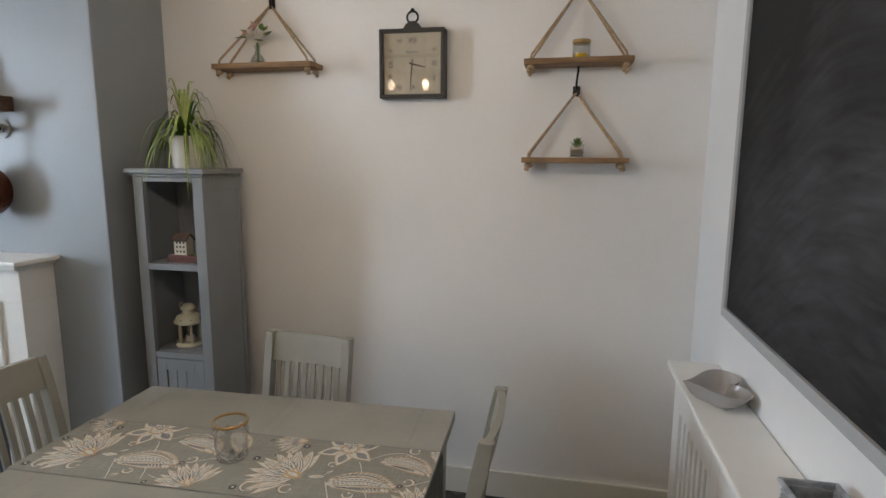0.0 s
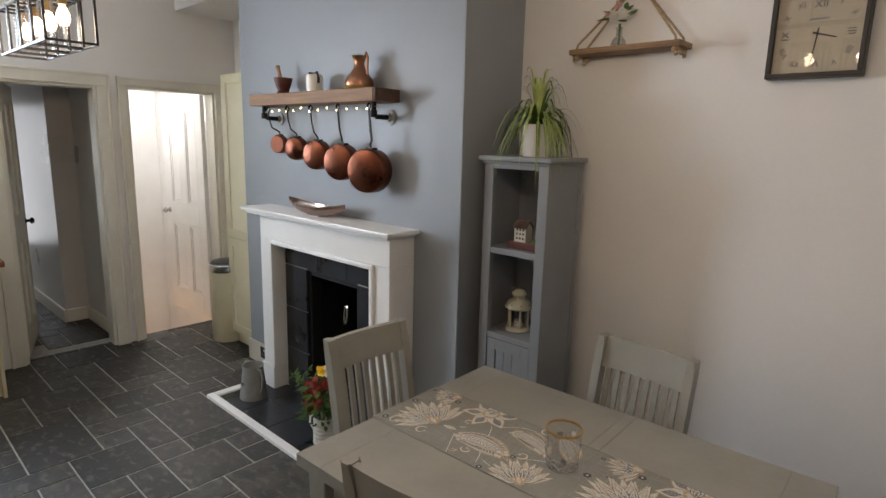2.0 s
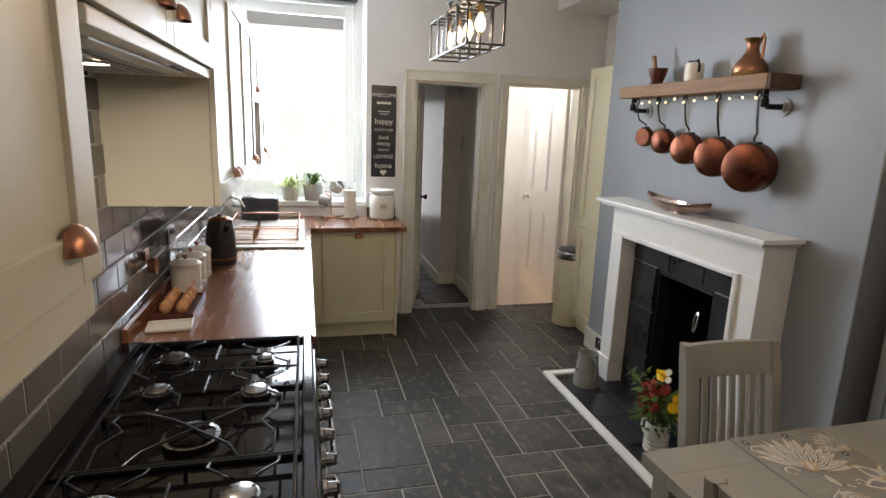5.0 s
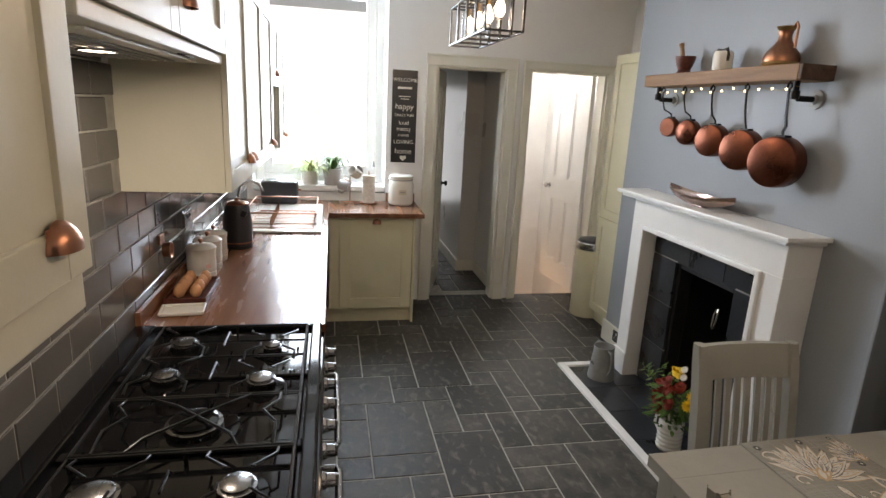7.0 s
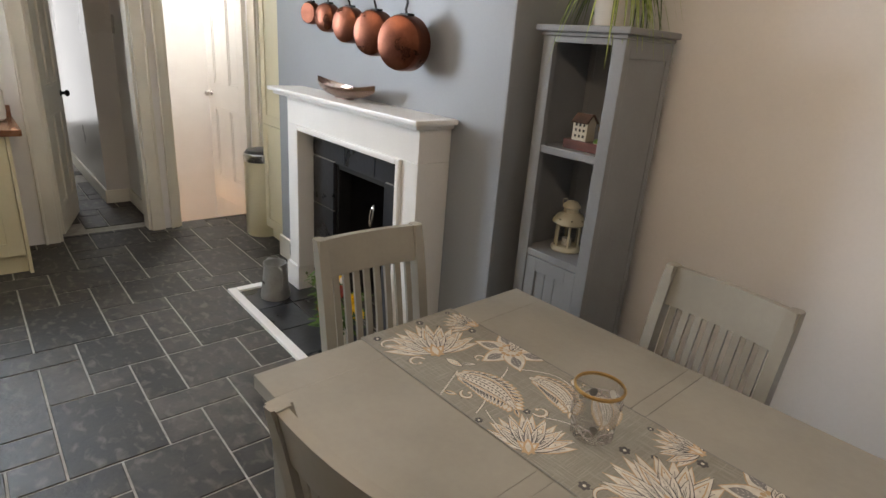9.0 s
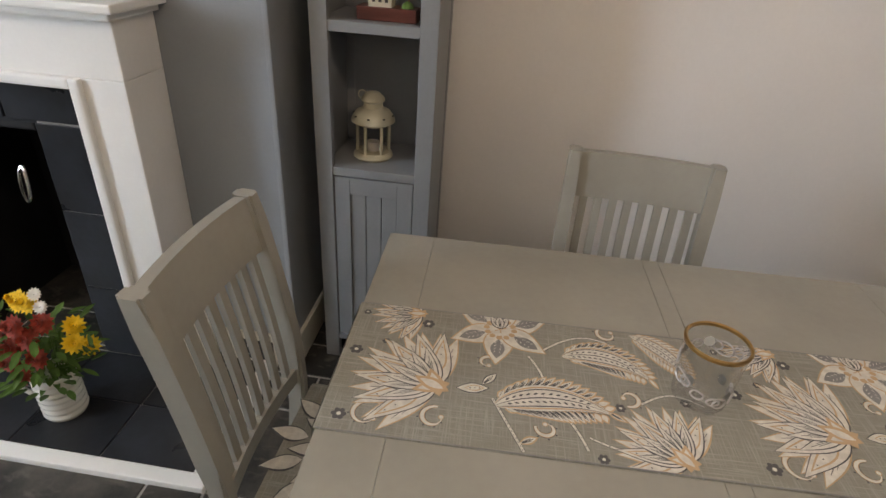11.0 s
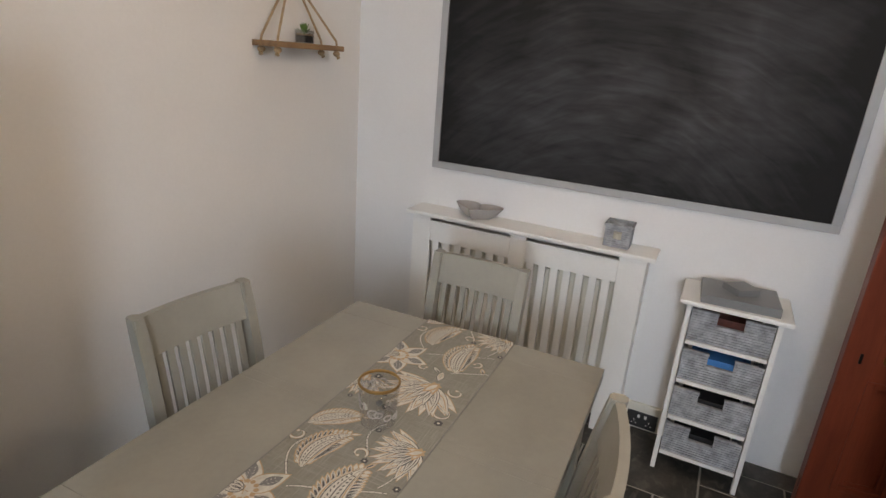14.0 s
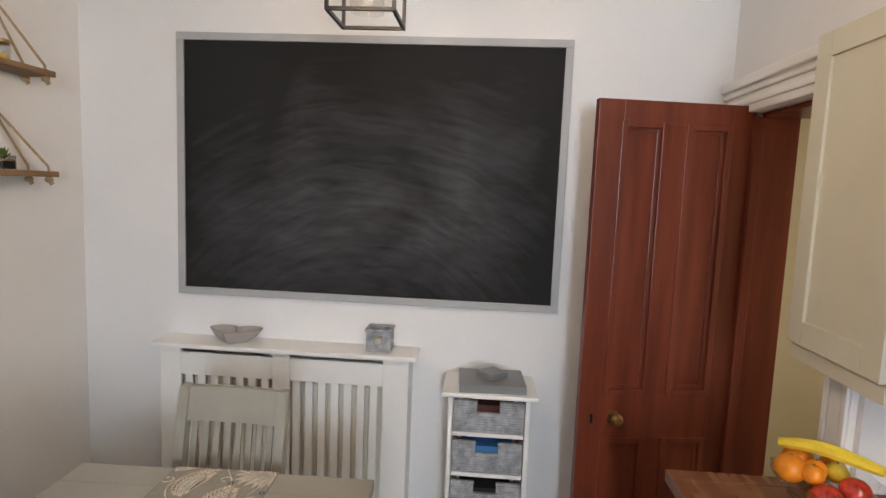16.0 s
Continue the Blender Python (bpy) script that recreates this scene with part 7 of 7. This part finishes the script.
# sink, tap and dish rack
t = thing("sink", pose(0, 0, 0), "white ceramic one-and-a-half bowl sink with a drainer", "sink")
sx0, sx1, sy0, sy1 = -4.16, -3.13, 0.03, 0.575
part("rim", boxes([(sx0, sy0, WT, sx1, sy0 + 0.05, WT + 0.016), (sx0, sy1 - 0.04, WT, sx1, sy1, WT + 0.016), (sx0, sy0 + 0.05, WT, sx0 + 0.42, sy1 - 0.04, WT + 0.012), (sx1 - 0.04, sy0 + 0.05, WT, sx1, sy1 - 0.04, WT + 0.016), (-3.44, sy0 + 0.05, WT, -3.40, sy1 - 0.04, WT + 0.014)], 0.006), M_CERAMIC, t)
part("bowl", boxes([(sx0 + 0.42, sy0 + 0.05, WT + 0.0005, -3.44, sy1 - 0.04, WT + 0.003), (-3.40, sy0 + 0.05, WT + 0.0005, sx1 - 0.04, sy1 - 0.04, WT + 0.003)]), M_CERAMIC, t, "white sink bowls")
for i in range(7):
    part("drainer_rib", box(sx0 + 0.04, sy0 + 0.08 + i * 0.058, WT + 0.012, sx0 + 0.40, sy0 + 0.10 + i * 0.058, WT + 0.017, 0.002), M_CERAMIC, t)
t = thing("mixer_tap", pose(-3.55, 0.014, WT), "chrome bridge mixer tap behind the sink", "tap")
part("pillar", lathe([(0, 0), (0.026, 0), (0.026, 0.01), (0.014, 0.02), (0.013, 0.16), (0, 0.165)], 18), M_CHROME, t, "", True)
part("spout", tube([(0, 0, 0.15), (0, 0.02, 0.23), (0, 0.08, 0.27), (0, 0.14, 0.25), (0, 0.165, 0.20)], 0.010, 10), M_CHROME, t, "", True)
for s in (-1, 1):
    part("lever", tube([(0, 0, 0.10), (s * 0.06, 0, 0.11), (s * 0.085, 0.0, 0.14)], 0.008, 8), M_CHROME, t, "", True)
t = thing("dish_rack", pose(-3.52, 0.32, WT + 0.017), "copper wire dish drainer over the sink", "dish rack")
bm = bmesh.new()
for z, e in ((0.0, 0.0), (0.10, 0.02)):
    pts = [(-0.30 - e, -0.20 - e, z), (0.30 + e, -0.20 - e, z), (0.30 + e, 0.20 + e, z), (-0.30 - e, 0.20 + e, z), (-0.30 - e, -0.20 - e, z)]
    for a, b in zip(pts, pts[1:]):
        add_tube(bm, [a, b], 0.0045, 6)
part("rim_wire", bm, M_BRONZE, t, "copper wire rim", True)
bm = bmesh.new()
for i in range(13):
    x = -0.30 + i * 0.05
    add_tube(bm, [(x, -0.22, 0.10), (x, -0.20, 0.0), (x, 0.20, 0.0), (x, 0.22, 0.10)], 0.002, 5)
    add_tube(bm, [(x, -0.06, 0.0), (x + 0.01, -0.06, 0.07), (x + 0.02, -0.06, 0.0)], 0.002, 5)
tagged(part("wires", bm, M_BRONZE, t, "thin copper wires"), kind="stuff")
t = thing("toaster", pose(-4.20, 0.235, WT + 0.0005), "dark grey two-slot toaster with copper trim", "toaster")
part("body", box(-0.085, -0.14, 0.012, 0.085, 0.14, 0.19, 0.025), M_STEELGREY, t, "", True)
part("top_plate", box(-0.065, -0.115, 0.19, 0.065, 0.115, 0.194, 0.002), M_CHROME, t)
for x in (-0.03, 0.03):
    part("slot", box(x - 0.013, -0.10, 0.1945, x + 0.013, 0.10, 0.196), M_BLACKWOOD, t)
part("lever", box(-0.02, 0.141, 0.11, 0.02, 0.165, 0.125, 0.004), M_BRONZE, t)
part("foot", boxes([(-0.07, -0.12, 0, -0.05, 0.12, 0.012), (0.05, -0.12, 0, 0.07, 0.12, 0.012)]), M_PLASTIC, t)


def pot_plant(m, r, h, mat, n, reach, label, seed):
    t = thing("pot_plant", m, label, "plant", "plants on the window sill")
    part("pot", lathe([(0, 0), (r * 0.8, 0), (r * 0.84, 0.005), (r, h), (r * 0.92, h), (r * 0.88, h - 0.02), (0, h - 0.02)], 24), mat, t, "", True)
    rr, bm = random.Random(seed), bmesh.new()
    for i in range(n):
        a, q, z = rr.uniform(0, 6.28), rr.uniform(0.4, 1) * reach, rr.uniform(0.05, 0.14)
        rows = []
        for j in range(7):
            u = j / 6
            p = Vector((q * u * math.cos(a), q * u * math.sin(a), h - 0.02 + z * math.sin(u * 2.2) - 0.06 * u ** 3))
            if p.x < -0.13:
                p.x = -0.13
            s = Vector((-math.sin(a), math.cos(a), 0)) * 0.009 * (1 - u ** 3)
            rows.append([bm.verts.new(p - s), bm.verts.new(p + s)])
        for p, k in zip(rows, rows[1:]):
            bm.faces.new((p[0], p[1], k[1], k[0]))
    tagged(part("leaves", bm, M_PALE if seed % 2 else M_GREEN, t, "arching narrow leaves"), kind="stuff")


pot_plant(pose(-4.50, 0.46, 1.0355), 0.075, 0.12, M_CERAMIC, 90, 0.23, "spider plant in a white pot on the window sill", 5)
pot_plant(pose(-4.50, 0.65, 1.0355), 0.085, 0.14, M_DISH, 60, 0.20, "trailing green plant in a grey woven pot on the sill", 6)
t = thing("mug_tree", pose(-4.30, 0.79, WT + 0.0005), "copper wire mug tree hung with grey and white mugs", "mug tree")
part("base", lathe([(0.065, 0), (0.070, 0.003), (0.065, 0.006), (0.06, 0.003), (0.065, 0)], 28), M_BRONZE, t, "", True)
part("pole", tube([(0.065, 0, 0.003), (0, 0, 0.006), (0, 0, 0.33)], 0.004, 8), M_BRONZE, t, "", True)
for i in range(4):
    a, z = i * math.pi / 2 + 0.7, 0.29 - 0.11 * (i // 2)
    part("arm", tube([(0, 0, z), (0.05 * math.cos(a), 0.05 * math.sin(a), z + 0.02), (0.065 * math.cos(a), 0.065 * math.sin(a), z + 0.045)], 0.003, 6), M_BRONZE, t)
    q = thing("mug", pose(-4.30 + 0.062 * math.cos(a), 0.79 + 0.062 * math.sin(a), WT + z - 0.03, 60, 20 * i, math.degrees(a)), "grey and white glazed mug hanging on the mug tree", "mug", "mugs on the tree")
    part("cup", lathe([(0, -0.04), (0.036, -0.04), (0.04, -0.03), (0.041, 0.045), (0.038, 0.045), (0.036, -0.03), (0, -0.034)], 24), (M_CERAMIC, M_DISH)[i % 2], q, "", True)
    part("mug_loop", tube([(0.038, 0, 0.028), (0.062, 0, 0.026), (0.066, 0, -0.005), (0.038, 0, -0.022)], 0.005, 7), (M_CERAMIC, M_DISH)[i % 2], q, "", True)
t = thing("kitchen_roll", pose(-4.30, 0.945, WT + 0.0005), "white paper roll on a copper wire stand", "kitchen roll")
part("stand", lathe([(0.0, 0), (0.072, 0), (0.075, 0.004), (0.072, 0.008), (0, 0.006)], 28), M_BRONZE, t, "copper stand base", True)
part("paper", lathe([(0.018, 0.012), (0.05, 0.010), (0.051, 0.235), (0.018, 0.236)], 32), M_PETAL_W, t, "", True)
part("rod", tube([(0, 0, 0.005), (0, 0, 0.27)], 0.004, 8), M_BRONZE, t)
t = thing("bread_jar", pose(-4.285, 1.215, WT + 0.0005), "large cream ceramic storage jar with a clip lid", "jar")
part("jar", lathe([(0, 0), (0.09, 0), (0.102, 0.012), (0.105, 0.05), (0.105, 0.175), (0.092, 0.205), (0, 0.205)], 36), M_CERAMIC, t, "", True)
part("seal", lathe([(0.090, 0.205), (0.096, 0.208), (0.096, 0.214), (0.09, 0.216)], 36), M_DISH, t, "", True)
part("lid", lathe([(0.094, 0.216), (0.098, 0.225), (0.096, 0.242), (0.08, 0.25), (0, 0.252)], 36), M_CERAMIC, t, "", True)
part("clip", tube([(0.02, -0.094, 0.24), (0.02, -0.108, 0.22), (0.02, -0.11, 0.18), (-0.02, -0.11, 0.18), (-0.02, -0.108, 0.22), (-0.02, -0.094, 0.24)], 0.002, 6), M_CHROME, t)
part("label_plate", moved(box(-0.032, -0.003, -0.02, 0.032, 0.0, 0.02, 0.002), pose(0.1065, 0, 0.115, 0, 0, 90)), M_IVORY, t)
part("label_mark", moved(boxes([(-0.022, -0.004, -0.004, 0.022, -0.0032, 0.006)]), pose(0.1062, 0, 0.115, 0, 0, 90)), M_DISH, t)
t = thing("utensil_rail", pose(-1.95, SOUTH + 0.012, 1.155), "copper measuring cups hanging on the tiled wall", "utensils")
part("plate", box(-0.03, 0, -0.02, 0.03, 0.012, 0.02, 0.003), M_BRONZE, t)
part("cup", lathe([(0, 0), (0.03, 0), (0.033, 0.03), (0.03, 0.03), (0, 0.004)], 20, pose(0, 0.014, -0.045, -90)), M_BRONZE, t, "", True)
t = thing("wall_switch", pose(-2.42, SOUTH + 0.010, 1.14), "steel double socket on the tiled wall", "socket")
part("plate", box(-0.073, 0, -0.043, 0.073, 0.008, 0.043, 0.003), M_CHROME, t)
part("rocker", boxes([(-0.03, 0.008, 0.01, -0.015, 0.011, 0.03), (0.015, 0.008, 0.01, 0.03, 0.011, 0.03)], 0.001), M_PLASTIC, t)

# ---- slogan sign ----
t = thing("slogan_sign", pose(WEST + 0.001, 1.238, 1.63, 90, 0, 90), "tall dark grey wooden slogan sign with white lettering", "sign")
part("board", box(-0.112, -0.387, 0, 0.112, 0.387, 0.012, 0.002), M_WHITE, t, "pale edged board")
part("face", box(-0.105, -0.38, 0.0122, 0.105, 0.38, 0.0135), M_PLASTIC, t, "dark grey sign face")
for text, y, s in (("WELCOME", 0.300, 0.042), ("happy", 0.085, 0.066), ("CRAZY FUN", 0.015, 0.030), ("loud", -0.048, 0.048), ("messy", -0.098, 0.050), ("CARING", -0.152, 0.026), ("LOVING", -0.208, 0.046), ("home", -0.285, 0.064)):
    part("lettering", moved(letters(text, s, 0.0005), pose(0, y, 0.0142)), M_PETAL_W, t, "white painted word " + text)
for w, y, h in ((0.12, 0.228, 0.018), (0.10, 0.165, 0.006), (0.07, 0.145, 0.005)):
    part("flourish", box(-w / 2, y, 0.0136, w / 2, y + h, 0.0146), M_PETAL_W, t)
bm = prism([(0.028 * x, 0.026 * y) for x, y in hp], 0.001, pose(0, -0.345, 0.0136))
part("heart", bm, M_PETAL_W, t)

# ---- floor tiles ----
def slate_floor():
    """Slate tiles of four sizes in a repeating modular pattern: column, row, columns wide, rows deep."""
    floor = bpy.data.objects["floor"]
    pattern = [(3, 0, 3, 2), (0, 0, 1, 2), (1, 1, 1, 1), (2, 1, 1, 2), (3, 2, 2, 1), (5, 2, 3, 2), (4, 3, 1, 1),
               (2, 3, 2, 2), (0, 4, 1, 2), (1, 4, 1, 1), (4, 4, 2, 1), (1, 5, 2, 1), (3, 5, 1, 1), (4, 5, 2, 2)]
    ux, uy, ox, oy = 0.1735, 0.172, -2.076, 0.836
    rng, meshes = random.Random(5), {}
    for band in range(-1, 3):
        for rep in range(-4, 5):
            for ci, cj, w, d in pattern:
                x, y = ox + (ci + 6 * rep - 3 * band) * ux, oy + (cj + 6 * band) * uy
                inside = x + w * ux > WEST - 0.12 and x < EAST and y + d * uy > -0.1 and y < NORTH
                passage = -6.9 < x < WEST and 1.2 < y + d * uy and y < 2.2
                if not (inside or passage):
                    continue
                lo, hi = (-7.6 if passage and not inside else WEST - 0.12, -0.15), (EAST + 0.05, NORTH + 0.05)
                x0, y0, x1, y1 = max(x, lo[0]), max(y, lo[1]), min(x + w * ux, hi[0]), min(y + d * uy, hi[1])
                if passage and not inside:
                    y0, y1 = max(y0, 1.2), min(y1, 2.25)
                if x1 - x0 < 0.02 or y1 - y0 < 0.02:
                    continue
                size = (round(x1 - x0, 3), round(y1 - y0, 3))
                if size not in meshes:
                    me = bpy.data.meshes.new("tile")
                    bm = box(0.0042, 0.0042, -0.012, size[0] - 0.0042, size[1] - 0.0042, 0.0)
                    bmesh.ops.bevel(bm, geom=[e for e in bm.edges if all(v.co.z > -0.001 for v in e.verts)], offset=0.0025, segments=1, affect="EDGES")
                    bmesh.ops.recalc_face_normals(bm, faces=bm.faces)
                    bm.to_mesh(me)
                    bm.free()
                    me.materials.append(M_SLATE)
                    meshes[size] = me
                ob = new("tile", meshes[size])
                ob.parent = floor
                ob.location = (x0, y0, rng.uniform(-0.0008, 0.0008))


slate_floor()


def wall_tiles():
    """Glazed metro tiles in a running bond behind the units."""
    wall = bpy.data.objects["wall_south"]
    me = bpy.data.meshes.new("tile")
    bm = box(0.002, 0.0, 0.002, 0.198, 0.009, 0.098, 0.0)
    bmesh.ops.bevel(bm, geom=[e for e in bm.edges if all(v.co.y > 0.008 for v in e.verts)], offset=0.004, segments=1, affect="EDGES")
    bmesh.ops.recalc_face_normals(bm, faces=bm.faces)
    bm.to_mesh(me)
    bm.free()
    me.materials.append(M_TILE)
    for k in range(10):
        for i in range(24):
            x = -4.43 + i * 0.2 + (0.1 if k % 2 else 0)
            z = 0.905 + k * 0.1
            if x > 0.08 or (z > 1.36 and not -1.7 < x < -0.3):
                continue
            ob = new("tile", me)
            ob.parent = wall
            ob.location = (x, SOUTH, z)


wall_tiles()
setting("tile_grout", box(WEST + 0.001, SOUTH, 0.87, 0.279, SOUTH + 0.006, 1.47), M_GROUT, "pale grout behind the wall tiles", "wall")
setting("hood_grout", box(-1.6, SOUTH, 1.47, -0.42, SOUTH + 0.006, 1.80), M_GROUT, "pale grout behind the hood tiles", "wall")
